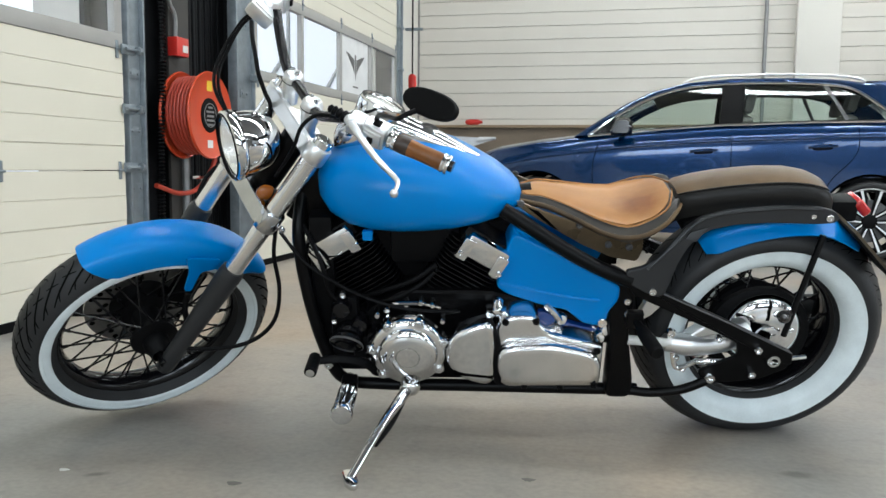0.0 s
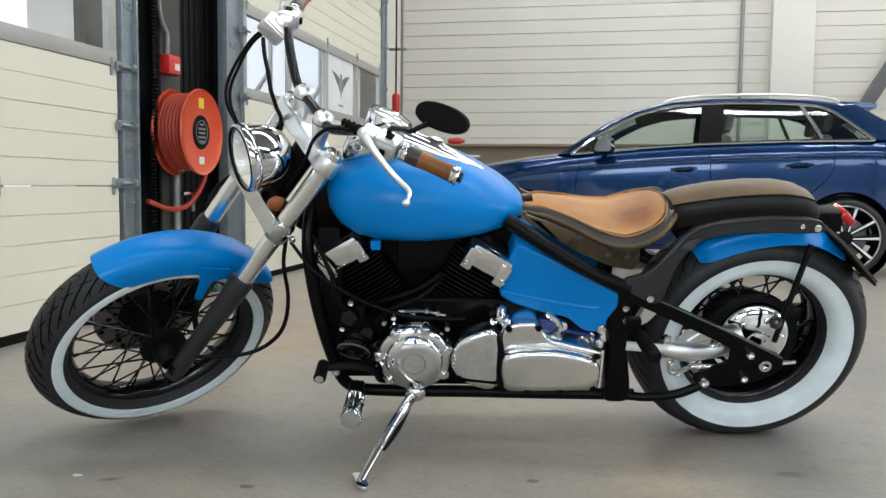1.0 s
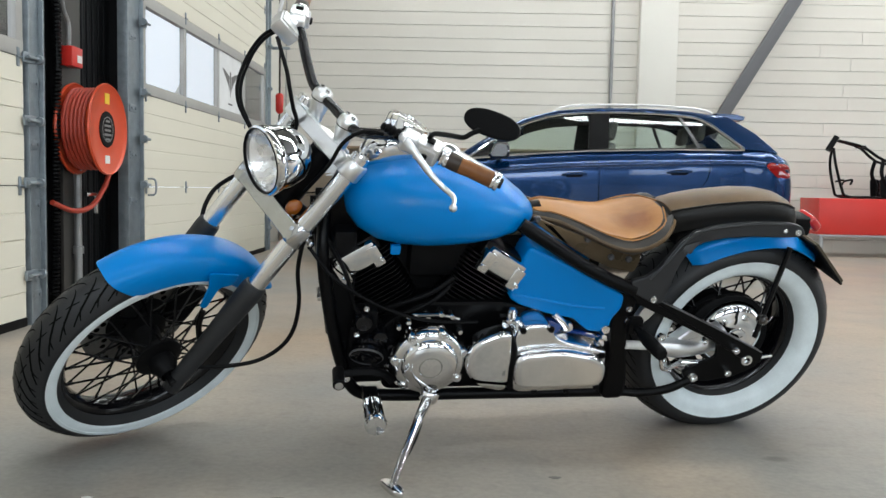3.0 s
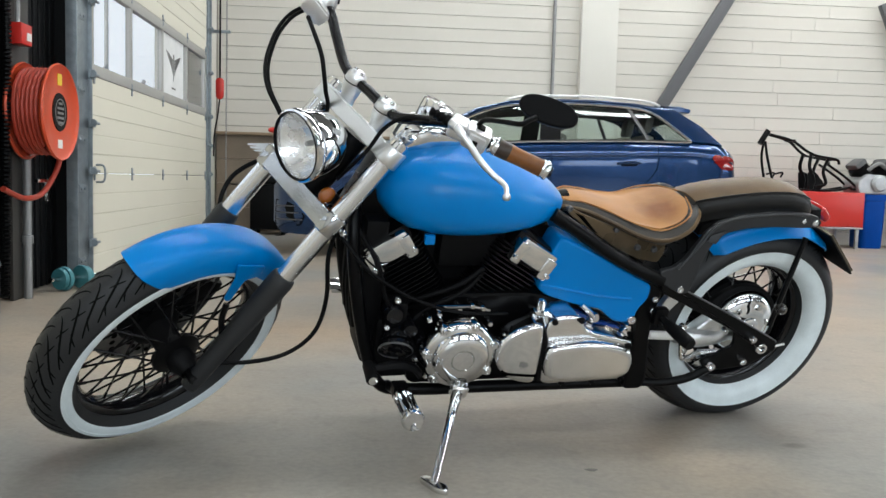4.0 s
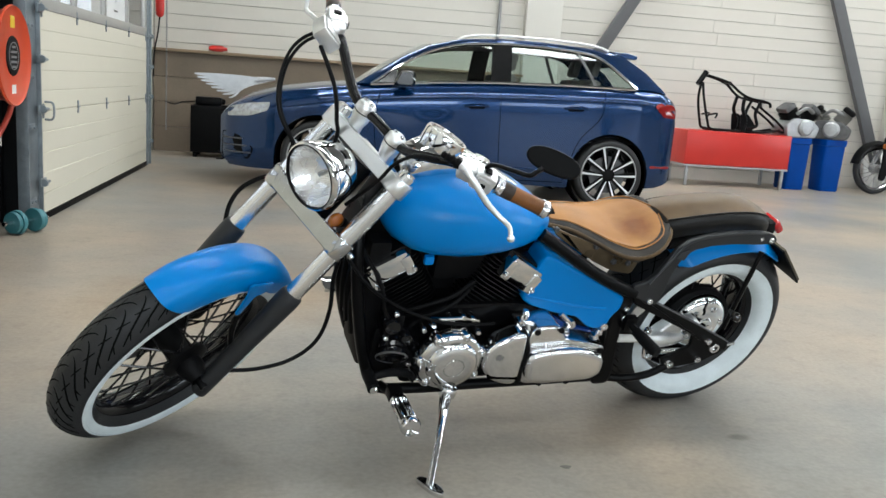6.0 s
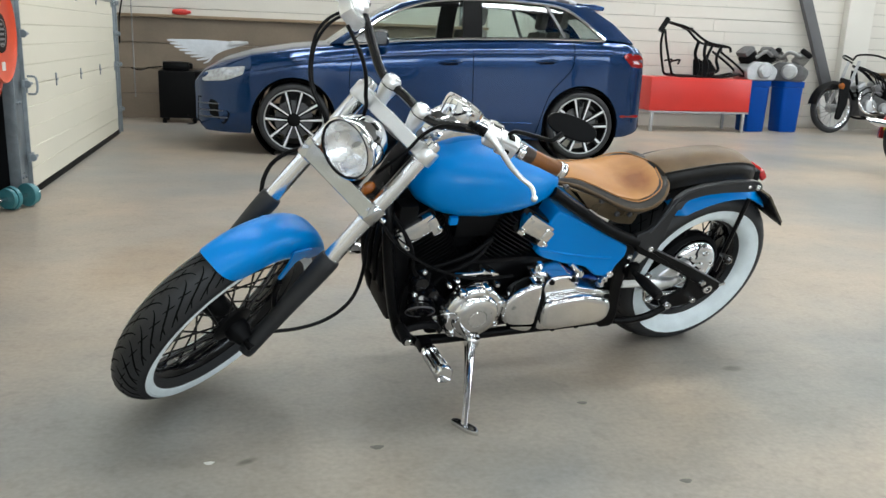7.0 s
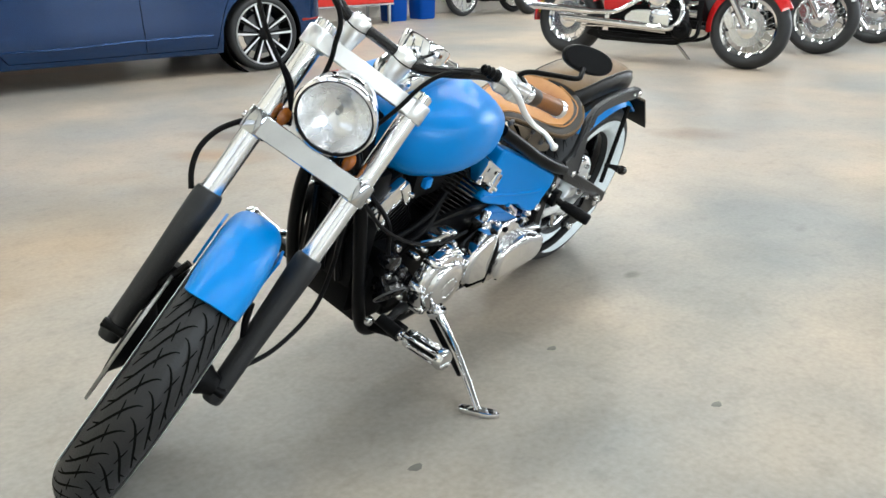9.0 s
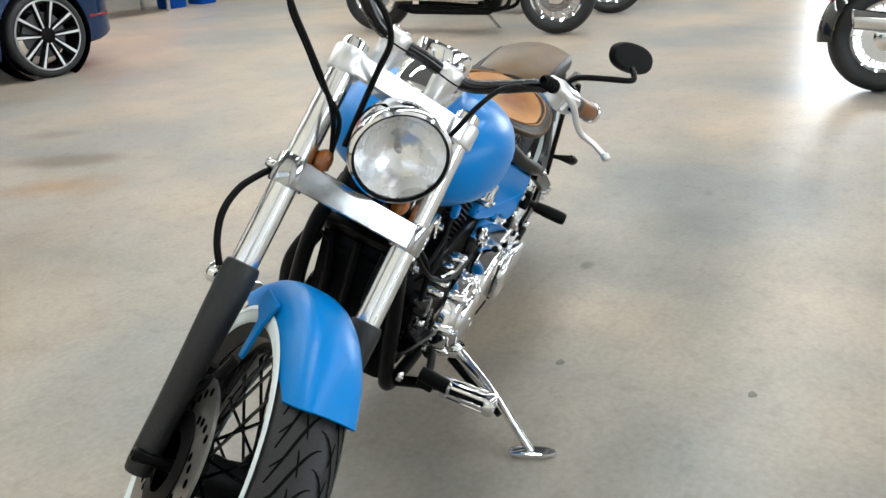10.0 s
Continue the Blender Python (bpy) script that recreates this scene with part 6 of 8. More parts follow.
def car_body():
    xs = sorted(set([round(-2.20 + 0.0465 * i, 4) for i in range(91)] + [w + 0.375 * math.cos(math.pi * k / 18) for w in WHEEL_X for k in range(19)]))
    xs = [x for x in xs if -2.2 <= x <= 1.985]
    rings = []
    for x in xs:
        b, s, t = car_bottom(x), cx(x, C_S), cx(x, C_T)
        zs = [b + (s - b) * q for q in (0, 0.06, 0.16, 0.3, 0.46, 0.60, 0.72, 0.80, 0.88, 0.95, 1.0)]
        half = [(x, side_y(x, z), z) for z in zs]
        w = half[-1][1]
        if -0.70 < x < 1.62:
            inner = [(x, w * 0.97, s + 0.008), (x, w * 0.93, s - 0.01), (x, w * 0.90, 0.62), (x, w * 0.45, 0.60), (x, 0.0, 0.60)]
        else:
            inner = [(x, w * 0.96, s + (t - s) * 0.30), (x, w * 0.85, s + (t - s) * 0.55), (x, w * 0.55, s + (t - s) * 0.85), (x, w * 0.25, t), (x, 0.0, t)]
        up = half + inner
        ring = [(p[0], -p[1], p[2]) for p in up] + [(p[0], p[1], p[2]) for p in up[::-1][1:]]
        low = b if b < 0.3 else 0.62
        ring += [(x, cx(x, C_W) * 0.70, max(b, 0.2)), (x, -cx(x, C_W) * 0.70, max(b, 0.2))]
        rings.append(ring)
    bm = B()
    loft(bm, rings)
    part("body", bm, CARBLUE, car, "glossy dark blue car body", angle=28)
    # dark cabin tub, seats and dash seen through the glass
    bm = B()
    box(bm, -0.60, 1.60, -0.76, 0.76, 0.602, 0.66, 0.01)
    box(bm, -0.62, -0.30, -0.74, 0.74, 0.66, 1.00, 0.04)
    part("cabin", bm, MATTEBLACK, car)
    for x in (0.30, 1.10):
        for y in (-0.36, 0.36):
            bm = B()
            box(bm, -0.06, 0.06, -0.24, 0.24, 0.0, 0.52, 0.05, pose(x, y, 0.66, 0, 12, 0))
            box(bm, -0.04, 0.04, -0.12, 0.12, 0.55, 0.72, 0.035, pose(x, y, 0.66, 0, 12, 0))
            part("seat", bm, mat("seat_cloth", (0.10, 0.095, 0.085), 0.8), car, "dark cloth seat with a headrest")

    # window line: (x, z) of its arch and, point by point, of the roof edge outside it with its half width
    arch = ((-0.885, 0.990), (-0.715, 1.114), (-0.518, 1.238), (-0.319, 1.330), (-0.070, 1.396), (0.277, 1.425), (0.668, 1.424), (1.005, 1.402), (1.185, 1.360), (1.327, 1.262), (1.515, 1.108))
    brow = ((-1.010, 0.985, 0.770), (-0.810, 1.125, 0.712), (-0.585, 1.268, 0.668), (-0.365, 1.372, 0.632), (-0.090, 1.440, 0.610), (0.277, 1.468, 0.602), (0.670, 1.468, 0.600), (1.060, 1.450, 0.592), (1.420, 1.405, 0.585), (1.650, 1.262, 0.640), (1.830, 1.085, 0.735))

    def belt(x):
        return float(np.interp(x, (-0.885, -0.32, 0.17, 0.89, 1.515), (0.986, 1.040, 1.072, 1.096, 1.100)))

    def arch_z(x):
        return float(np.interp(x, [p[0] for p in arch], [p[1] for p in arch]))

    def glass_y(x, z):
        b = belt(x)
        v = (z - b) / (1.43 - b)
        return 0.826 - 0.196 * v + 0.016 * math.sin(math.pi * min(1, max(0, v)))

    def brow_at(i):
        """A point on the roof edge; i counts the points and may be fractional."""
        return [float(np.interp(i, range(11), [p[c] for p in brow])) for c in range(3)]

    # roof skin with its dark lining
    for name, drop, material, label in (("roof", 0.0, CARBLUE, ""), ("roof_lining", 0.045, MATTEBLACK, "dark roof lining")):
        rings = []
        for k in range(19):
            x, z, w = brow_at(3 + 5.3 * k / 18)
            crown = 0.028 * math.sin(math.pi * (0.15 + 0.75 * k / 18))
            top = [(x, w * q / 8, z - drop + crown * (1 - abs(q / 8) ** 2.4)) for q in range(-8, 9)]
            rings.append(top + [(p[0], p[1] * 0.985, p[2] - 0.02) for p in top[::-1]])
        part(name, loft(B(), rings), material, car, label, angle=40)
    for side in (-1, 1):
        # pillar and cant rail between the window line and the roof edge
        rings = []
        for k in range(61):
            i = k / 6
            ax, az = (float(np.interp(i, range(11), [p[c] for p in arch])) for c in (0, 1))
            bx, bz, bw = brow_at(i)
            a = Vector((ax, side * (glass_y(ax, az) + 0.008), az))
            b = Vector((bx, side * (bw + 0.004), bz))
            mid = (a + b) / 2 + Vector((0, side * 0.010, 0.006))
            inn = Vector((0, -side * 0.035, -0.012))
            rings.append([a, mid, b, b + inn, a + inn])
        part("pillar_line", loft(B(), rings), CARBLUE, car, angle=40)
        for xb, xt, w0 in ((0.265, 0.289, 0.088),):
            bm = B()
            rows = []
            for r in range(6):
                v = r / 5
                x = xb + (xt - xb) * v
                z = belt(x) + (1.42 - belt(x)) * v
                y = glass_y(x, z) + 0.006
                rows.append([(x - w0, side * y, z), (x + w0, side * y, z), (x + w0, side * (y - 0.05), z), (x - w0, side * (y - 0.05), z)])
            part("door_pillar", loft(bm, rows), MATTEBLACK, car, "black door pillar")
        rows = []
        for r in range(5):
            x, z = 1.142 - 0.161 * r / 4, 1.100 + 0.302 * r / 4
            y = glass_y(x, z) + 0.006
            rows.append([(x - 0.014, side * y, z), (x + 0.016, side * y, z), (x + 0.016, side * (y - 0.03), z), (x - 0.014, side * (y - 0.03), z)])
        part("window_divider", loft(B(), rows), CASTGREY, car, "grey window divider")

        def slant(x):
            return 1.100 + (1.142 - x) * 1.876

        # panes between the belt and the window line
        for name, x0, x1, low, high in (("front_window", -0.845, 0.19, belt, arch_z), ("rear_window", 0.35, 1.13, belt, lambda x: min(arch_z(x), slant(x))), ("quarter_window", 1.005, 1.500, lambda x: max(belt(x), slant(x - 0.016)), arch_z)):
            cols = []
            for k in range(25):
                x = x0 + (x1 - x0) * k / 24
                b, t = low(x), max(high(x), low(x) + 0.004)
                cols.append([(x, side * (glass_y(x, b + (t - b) * r / 5) - 0.004), b + (t - b) * r / 5) for r in range(6)])
            bm = B()
            loft(bm, [c + [(x, y - side * 0.005, z) for x, y, z in c[::-1]] for c in cols])
            part(name, bm, TINTED, car, "tinted side window").visible_shadow = False
        # dark corner of the front window behind the mirror
        bm = B()
        prism(bm, [(-0.84, 0.998), (-0.66, 1.012), (-0.66, 1.14)], -0.004, 0.004, 0.0)
        for v in bm.verts:
            v.co.y = side * (glass_y(v.co.x, v.co.z) + 0.002) + v.co.y
        part("mirror_triangle", bm, BLACKGLOSS, car)
        # bright trims, rail, handles, mirror
        bm = B()
        tube(bm, [(x, side * (glass_y(x, belt(x)) + 0.010), belt(x) + 0.002) for x in [-0.885 + 0.12 * k for k in range(20)]] + [(1.515, side * 0.835, 1.104)], 0.0125, 8, 2)
        part("belt_trim", bm, CHROME, car, "bright window trim")
        bm = B()
        tube(bm, [(x, side * (glass_y(x, z) + 0.012), z) for x, z in arch], 0.0115, 8, 3)
        part("window_trim", bm, CHROME, car)
        bm = B()
        tube(bm, [(-0.12, side * 0.60, 1.438), (-0.02, side * 0.60, 1.474), (0.18, side * 0.60, 1.494), (0.67, side * 0.598, 1.499), (1.06, side * 0.59, 1.481), (1.22, side * 0.588, 1.460), (1.29, side * 0.588, 1.432)], 0.011, 8)
        part("roof_rail", bm, PLATEALLOY, car, "silver roof rail")
        for x in (0.06, 0.96):
            bm = B()
            hz = 0.862 + 0.036 * (x - 0.06) / 0.9
            tube(bm, [(x - 0.10, side * (side_y(x, 0.86) - 0.002), hz - 0.006), (x - 0.08, side * (side_y(x, 0.86) + 0.028), hz), (x + 0.08, side * (side_y(x, 0.86) + 0.028), hz + 0.008), (x + 0.10, side * (side_y(x, 0.86) - 0.002), hz + 0.008)], 0.011, 8)
            part("door_handle", bm, CARBLUE, car)
        bm = B()
        rings = [[(-0.60 + px, side * (0.92 + py), 1.056 + pz) for px, py, pz in r] for r in
                 [[(sx * 0.092 * q, sy, sz * 0.070 * q) for sx, sz in ((-1, -0.6), (-0.8, -1), (0.8, -1), (1, -0.5), (0.95, 0.7), (0.6, 1), (-0.4, 0.9))] for q, sy in ((0.6, -0.035), (1, 0.0), (1, 0.11), (0.75, 0.15))]]
        loft(bm, rings)
        part("door_mirror", bm, BLACKGLOSS, car, "gloss black door mirror")
        bm = B()
        rod(bm, (-0.60, side * 0.82, 0.99), (-0.62, side * 0.90, 1.02), 0.022, seg=10)
        part("mirror_foot", bm, MATTEBLACK, car)
        # door shut lines and the crease along the side, laid just proud
        for pts in ([(-0.80, 0.92), (-0.84, 0.70), (-0.80, 0.36), (-0.72, 0.22)], [(0.27, 1.04), (0.28, 0.60), (0.30, 0.24)], [(1.22, 1.06), (1.20, 0.84), (1.02, 0.62), (0.93, 0.36), (0.90, 0.24)], [(-0.72, 0.225), (0.0, 0.222), (0.9, 0.225)]):
            bm = B()
            tube(bm, [(x, side * (side_y(x, z) - 0.0005), z) for x, z in [tuple(p[:2]) for p in ((v.x, v.z) for v in smooth_path([(a, 0, b) for a, b in pts], 6))]], 0.0032, 6, 1)
            part("shut_line", bm, GROOVE, car)
        bm = B()
        tube(bm, [(x, side * (side_y(x, cx(x, C_S) - 0.115) + 0.001), cx(x, C_S) - 0.115) for x in [-1.6 + 0.2 * k for k in range(17)]], 0.007, 6, 2)
        part("side_crease", bm, CARBLUE, car)
        bm = B()
        tube(bm, [(x, side * (side_y(x, 0.30) + 0.002), 0.31 + 0.02 * (x > 0)) for x in (-0.82, -0.3, 0.3, 0.86)], 0.010, 6)
        part("sill_crease", bm, CARBLUE, car)

        def patch(name, outline, material, label, out=0.006, lift=0.02):
            o = rounded(outline, 0.025, 3)
            bm = B()
            a = [bm.verts.new((x, side * (side_y(x, z) + out), z)) for x, z in o]
            b = [bm.verts.new((x, side * (side_y(x, z) - lift), z)) for x, z in o]
            mid = bm.verts.new((sum(p[0] for p in o) / len(o), side * (side_y(sum(p[0] for p in o) / len(o), sum(p[1] for p in o) / len(o)) + out + 0.008), sum(p[1] for p in o) / len(o)))
            for k in range(len(a)):
                j = (k + 1) % len(a)
                bm.faces.new((a[k], a[j], mid))
                bm.faces.new((a[k], b[k], b[j], a[j]))
            part(name, bm, material, car, label)

        # shade in the handle recesses, painted as dark patches on the body side
        for x in (0.06, 0.96):
            patch("handle_shade", [(x - 0.075, 0.832 + 0.04 * x), (x - 0.075, 0.875 + 0.04 * x), (x + 0.075, 0.885 + 0.04 * x), (x + 0.075, 0.840 + 0.04 * x)], MATTEBLACK, "dark patch painted as shade of the handle recess", 0.0015)
        patch("headlight", [(-2.13, 0.63), (-2.10, 0.715), (-1.95, 0.752), (-1.74, 0.775), (-1.76, 0.70), (-1.92, 0.645)], HEADGLASS, "clear headlight")
        patch("tail_light", [(1.70, 0.965), (1.735, 1.000), (1.90, 0.985), (1.950, 0.93), (1.925, 0.865), (1.80, 0.870)], CARLENS, "red tail light")
        patch("air_intake", [(-2.185, 0.27), (-2.175, 0.50), (-2.02, 0.47), (-1.88, 0.36), (-1.92, 0.265)], MATTEBLACK, "black bumper intake", 0.003)
        for z in (0.32, 0.38, 0.44):
            bm = B()
            tube(bm, [(x, side * (side_y(x, z) + 0.010), z) for x in (-2.17, -2.10, -2.0, -1.98 + (0.44 - z) * 0.6)], 0.006, 6)
            part("intake_slat", bm, CASTGREY, car)
        patch("rear_reflector", [(1.72, 0.40), (1.72, 0.425), (1.93, 0.425), (1.93, 0.40)], CARLENS, "red reflector", 0.003)
    # grille, number plate, front screen, rear screen
    bm = B()
    prism(bm, rounded([(-0.42, 0.70), (0.42, 0.70), (0.34, 0.40), (-0.34, 0.40)], 0.04), -2.225, -2.15, 0.008)
    bmesh.ops.transform(bm, matrix=pose(0, 0, 0, 0, 0, -90) @ Matrix.Diagonal((1, 1, 1, 1)), verts=bm.verts)
    part("grille", bm, MATTEBLACK, car, "black front grille")
    for name, pts in (("windscreen", ((-1.00, 0.75, 0.995), (-0.69, 0.68, 1.200), (-0.36, 0.62, 1.378))), ("tailgate_glass", ((1.44, 0.55, 1.395), (1.65, 0.60, 1.262), (1.83, 0.68, 1.085)))):
        bm = B()
        rows = [[(x + (0.05 if x < 0 else -0.03) * (1 - (k / 5) ** 2) * -1, w * k / 5, z + 0.015 * (1 - (k / 5) ** 2)) for k in range(-5, 6)] for x, w, z in pts]
        loft(bm, [r + [(x + (0.005 if x < 0 else -0.005), y, z - 0.004) for x, y, z in r[::-1]] for r in rows])
        pane = part(name, bm, TINTED, car, "tinted glass")
        pane.visible_shadow = False
    bm = B()
    prism(bm, rounded([(1.30, 1.436), (1.48, 1.436), (1.585, 1.412), (1.575, 1.378), (1.44, 1.385)], 0.01), -0.56, 0.56, 0.006)
    part("roof_spoiler", bm, CARBLUE, car)
    bm = B()
    box(bm, 1.70, 1.99, -0.66, 0.66, 0.27, 0.42, 0.03)
    part("rear_valance", bm, MATTEBLACK, car, "black lower bumper")


TINTED = glass("tinted_glass", (0.80, 0.88, 0.85), 0.0, 1.45)
HEADGLASS = mat("headlight_glass", (0.55, 0.57, 0.60), 0.12, 0.4, vary=0.4, scale=30, coat=1.0)
car_body()


def car_wheel(x, side):
    m = Matrix.Translation((x, side * 0.865, 0.318)) @ pose(0, 0, 0, 90 if side < 0 else -90, 0, 0)
    bm = B()
    lathe(bm, [(0.255, -0.21), (0.28, -0.215), (0.308, -0.20), (0.318, -0.17), (0.320, -0.10), (0.318, -0.03), (0.308, -0.004), (0.29, 0.006), (0.268, 0.002), (0.258, -0.01)], m, 64)
    wheel = part("wheel", bm, RUBBER, car, "low-profile tyre on a two-tone alloy wheel", angle=50)
    bm = B()
    lathe(bm, [(0.262, -0.004), (0.252, 0.004), (0.245, -0.004), (0.236, -0.05), (0.228, -0.14)], m, 64)
    part("rim", bm, MATTEBLACK, wheel)
    bm = B()
    lathe(bm, [(0.264, 0.000), (0.258, 0.0065), (0.251, 0.004)], m, 64)
    part("rim_edge", bm, DUST, wheel)
    bm = B()
    lathe(bm, [(0, -0.060), (0.17, -0.060), (0.17, -0.075), (0, -0.075)], m, 32)
    part("brake_disc", bm, CASTGREY, wheel)
    for k in range(5):
        a = 2 * math.pi * k / 5 + 0.3
        for d in (-0.20, 0.20):
            bm = B()
            pa = Vector((0.046 * math.cos(a + d * 2.2), 0.046 * math.sin(a + d * 2.2), -0.012))
            pb = Vector((0.250 * math.cos(a + d * 1.25), 0.250 * math.sin(a + d * 1.25), -0.002))
            t = (pb - pa).normalized().cross(Vector((0, 0, 1))).normalized()
            up, dn = Vector((0, 0, 0.004)), Vector((0, 0, -0.035))
            wa, wb = 0.012, 0.024
            loft(bm, [[m @ (pa - t * wa + up), m @ (pa + t * wa + up), m @ (pa + t * wa + dn), m @ (pa - t * wa + dn)], [m @ (pb - t * wb + up), m @ (pb + t * wb + up), m @ (pb + t * wb + dn), m @ (pb - t * wb + dn)]])
            part("spoke", bm, MATTEBLACK, wheel)
            bm = B()
            up2 = Vector((0, 0, 0.0065))
            wa, wb, off = 0.005, 0.010, math.copysign(0.010, d)
            o = t * off
            loft(bm, [[m @ (pa - t * wa + up2), m @ (pa + t * wa + up2), m @ (pa + t * wa), m @ (pa - t * wa)], [m @ (pb - o - t * wb + up2), m @ (pb - o + t * wb + up2), m @ (pb - o + t * wb), m @ (pb - o - t * wb)]])
            part("spoke_face", bm, BAREALLOY, wheel, "bare silver spoke face")
    bm = B()
    lathe(bm, [(0.06, -0.03), (0.058, -0.004), (0.045, 0.0), (0.03, 0.004), (0, 0.004)], m, 28)
    part("hub_cap", bm, MATTEBLACK, wheel)
    bm = B()
    lathe(bm, [(0.34, -0.30), (0.366, -0.28), (0.370, -0.03), (0.352, -0.03)], m, 40)
    part("arch_liner", bm, GROOVE, car)


for x in WHEEL_X:
    for side in (-1, 1):
        car_wheel(x, side)


# ---- parked cruisers ----
def cruiser(m, paint, label, lean=4, panel=None, single_pipe=False):
    """A stock cruiser: x to its rear, y to its right."""
    b = thing("cruiser_motorcycle", m @ pose(0, 0, 0, lean, 0, 0), label, "motorcycle", "parked cruisers")
    fa, ra = Vector((-0.86, 0, 0.33)), Vector((0.80, 0, 0.325))
    rim_m = ALLOY
    for name, c, R, w, rr in (("front_wheel", fa, 0.33, 0.068, 0.228), ("rear_wheel", ra, 0.325, 0.090, 0.205)):
        t = Matrix.Translation(c) @ pose(0, 0, 0, 90, 0, 0)
        bm = B()
        half = [(R, 0), (R - 0.006, w * 0.5), (R - 0.03, w * 0.93), (R - 0.06, w), (rr + 0.012, w * 0.8), (rr, w * 0.6)]
        lathe(bm, [(r, -h) for r, h in half[::-1]] + half[1:], t, 56)
        wh = part(name, bm, RUBBER, b, "black tyre on a chrome wire wheel", angle=60)
        bm = B()
        lathe(bm, [(rr + 0.004, -w * 0.7), (rr - 0.016, -w * 0.4), (rr - 0.02, 0), (rr - 0.016, w * 0.4), (rr + 0.004, w * 0.7), (rr - 0.012, w * 0.6), (rr - 0.028, 0), (rr - 0.012, -w * 0.6)], t, 56, closed=True)
        part("rim", bm, CHROME, wh)
        bm = B()
        lathe(bm, [(0, -0.07), (0.05, -0.07), (0.055, -0.05), (0.03, -0.02), (0.03, 0.02), (0.055, 0.05), (0.05, 0.07), (0, 0.07)], t, 24)
        part("hub", bm, ALLOY, wh)
        for k in range(24):
            a = 2 * math.pi * k / 24
            s = 1 if k % 2 else -1
            q = a + (0.4 if (k // 2) % 2 else -0.4)
            bm = B()
            rod(bm, t @ Vector((0.05 * math.cos(q), 0.05 * math.sin(q), s * 0.05)), t @ Vector(((rr - 0.02) * math.cos(a), (rr - 0.02) * math.sin(a), 0)), 0.003, seg=5)
            part("spoke", bm, CHROME, wh)
        bm = B()
        lathe(bm, [(0.085, 0.066), (0.150, 0.066), (0.150, 0.071), (0.085, 0.071)], t @ Matrix.Diagonal((1, 1, -1, 1)), 40, closed=True)
        part("brake_disc", bm, ALLOY, wh)
        bm = B()
        lathe(bm, [(0, 0.085), (0.045, 0.085), (0.060, 0.078), (0.085, 0.070)], t @ Matrix.Diagonal((1, 1, -1, 1)), 24)
        part("hub_cap", bm, CHROME, wh)
    part("brake_caliper", prism(B(), rounded([(-0.76, 0.40), (-0.70, 0.46), (-0.66, 0.40), (-0.71, 0.31), (-0.76, 0.32)], 0.015), 0.055, 0.105, 0.008), ALLOY, b)
    for name, c, R, a0, a1, w in (("front_fender", fa, 0.365, -9, 152, 0.090), ("rear_fender", ra, 0.385, -6, 152, 0.115)):
        rings = []
        for i in range(25):
            a = radians(a0 + (a1 - a0) * i / 24)
            row = []
            for k in range(11):
                u = -1 + k / 5
                r = R - 0.07 * abs(u) ** 3
                row.append((c.x + r * math.cos(a), w * u, c.z + r * math.sin(a)))
            rings.append(row + [(p[0] + (c.x - p[0]) * 0.015, p[1] * 0.97, p[2] + (c.z - p[2]) * 0.015) for p in row[::-1]])
        part(name, loft(B(), rings), paint, b, "glossy fender", angle=50)
    for s in (-1, 1):
        bm = B()
        rod(bm, fa + Vector((0, s * 0.10, 0)), Vector((-0.50, s * 0.10, 0.90)), 0.030, 0.026, seg=14)
        part("fork_leg", bm, CHROME, b)
        bm = B()
        tube(bm, [(-0.46, s * 0.05, 0.98), (-0.42, s * 0.18, 1.05), (-0.30, s * 0.34, 1.04), (-0.16, s * 0.40, 1.00)], 0.013, 10)
        part("handlebar", bm, CHROME, b)
        bm = B()
        tube(bm, [(-0.26, s * 0.36, 1.03), (-0.14, s * 0.405, 0.995)], 0.019, 10)
        part("grip", bm, MATTEBLACK, b)
        bm = B()
        tube(bm, [(-0.45, s * 0.06, 0.60), (-0.48, s * 0.12, 0.35), (-0.38, s * 0.14, 0.20), (0.35, s * 0.14, 0.19), (0.45, s * 0.13, 0.30), (0.80, s * 0.12, 0.325)], 0.018, 10)
        part("frame_rail", bm, BLACK, b)
        bm = B()
        prism(bm, rounded([(0.88, 0.690), (0.86, 0.712), (0.58, 0.735), (0.50, 0.70), (0.43, 0.56), (0.40, 0.525), (0.47, 0.520), (0.56, 0.690), (0.64, 0.700)], 0.012), s * 0.122 - 0.008, s * 0.122 + 0.008, 0.004)
        part("fender_rail", bm, CHROME, b)
        bm = B()
        prism(bm, rounded([(0.07, 0.595), (0.40, 0.555), (0.40, 0.42), (0.32, 0.40), (0.10, 0.50)], 0.03), s * 0.13 - 0.03, s * 0.13 + 0.03, 0.012)
        part("side_cover", bm, paint, b)
        bm = B()
        tube(bm, [(-0.35, s * 0.18, 0.30), (-0.35, s * 0.30, 0.30)], 0.02, 10)
        part("foot_peg", bm, MATTEBLACK, b)
    rings = []
    for x, z, w, h in ((-0.50, 0.86, 0.05, 0.06), (-0.44, 0.85, 0.11, 0.10), (-0.30, 0.85, 0.15, 0.125), (-0.12, 0.83, 0.15, 0.12), (0.02, 0.80, 0.11, 0.09), (0.12, 0.77, 0.05, 0.05)):
        rings.append(oval(x, 0, z, 0, w, h, 22, 2.3))
    fuel = part("fuel_tank", loft(B(), rings), paint, b, "glossy teardrop fuel tank", angle=60)
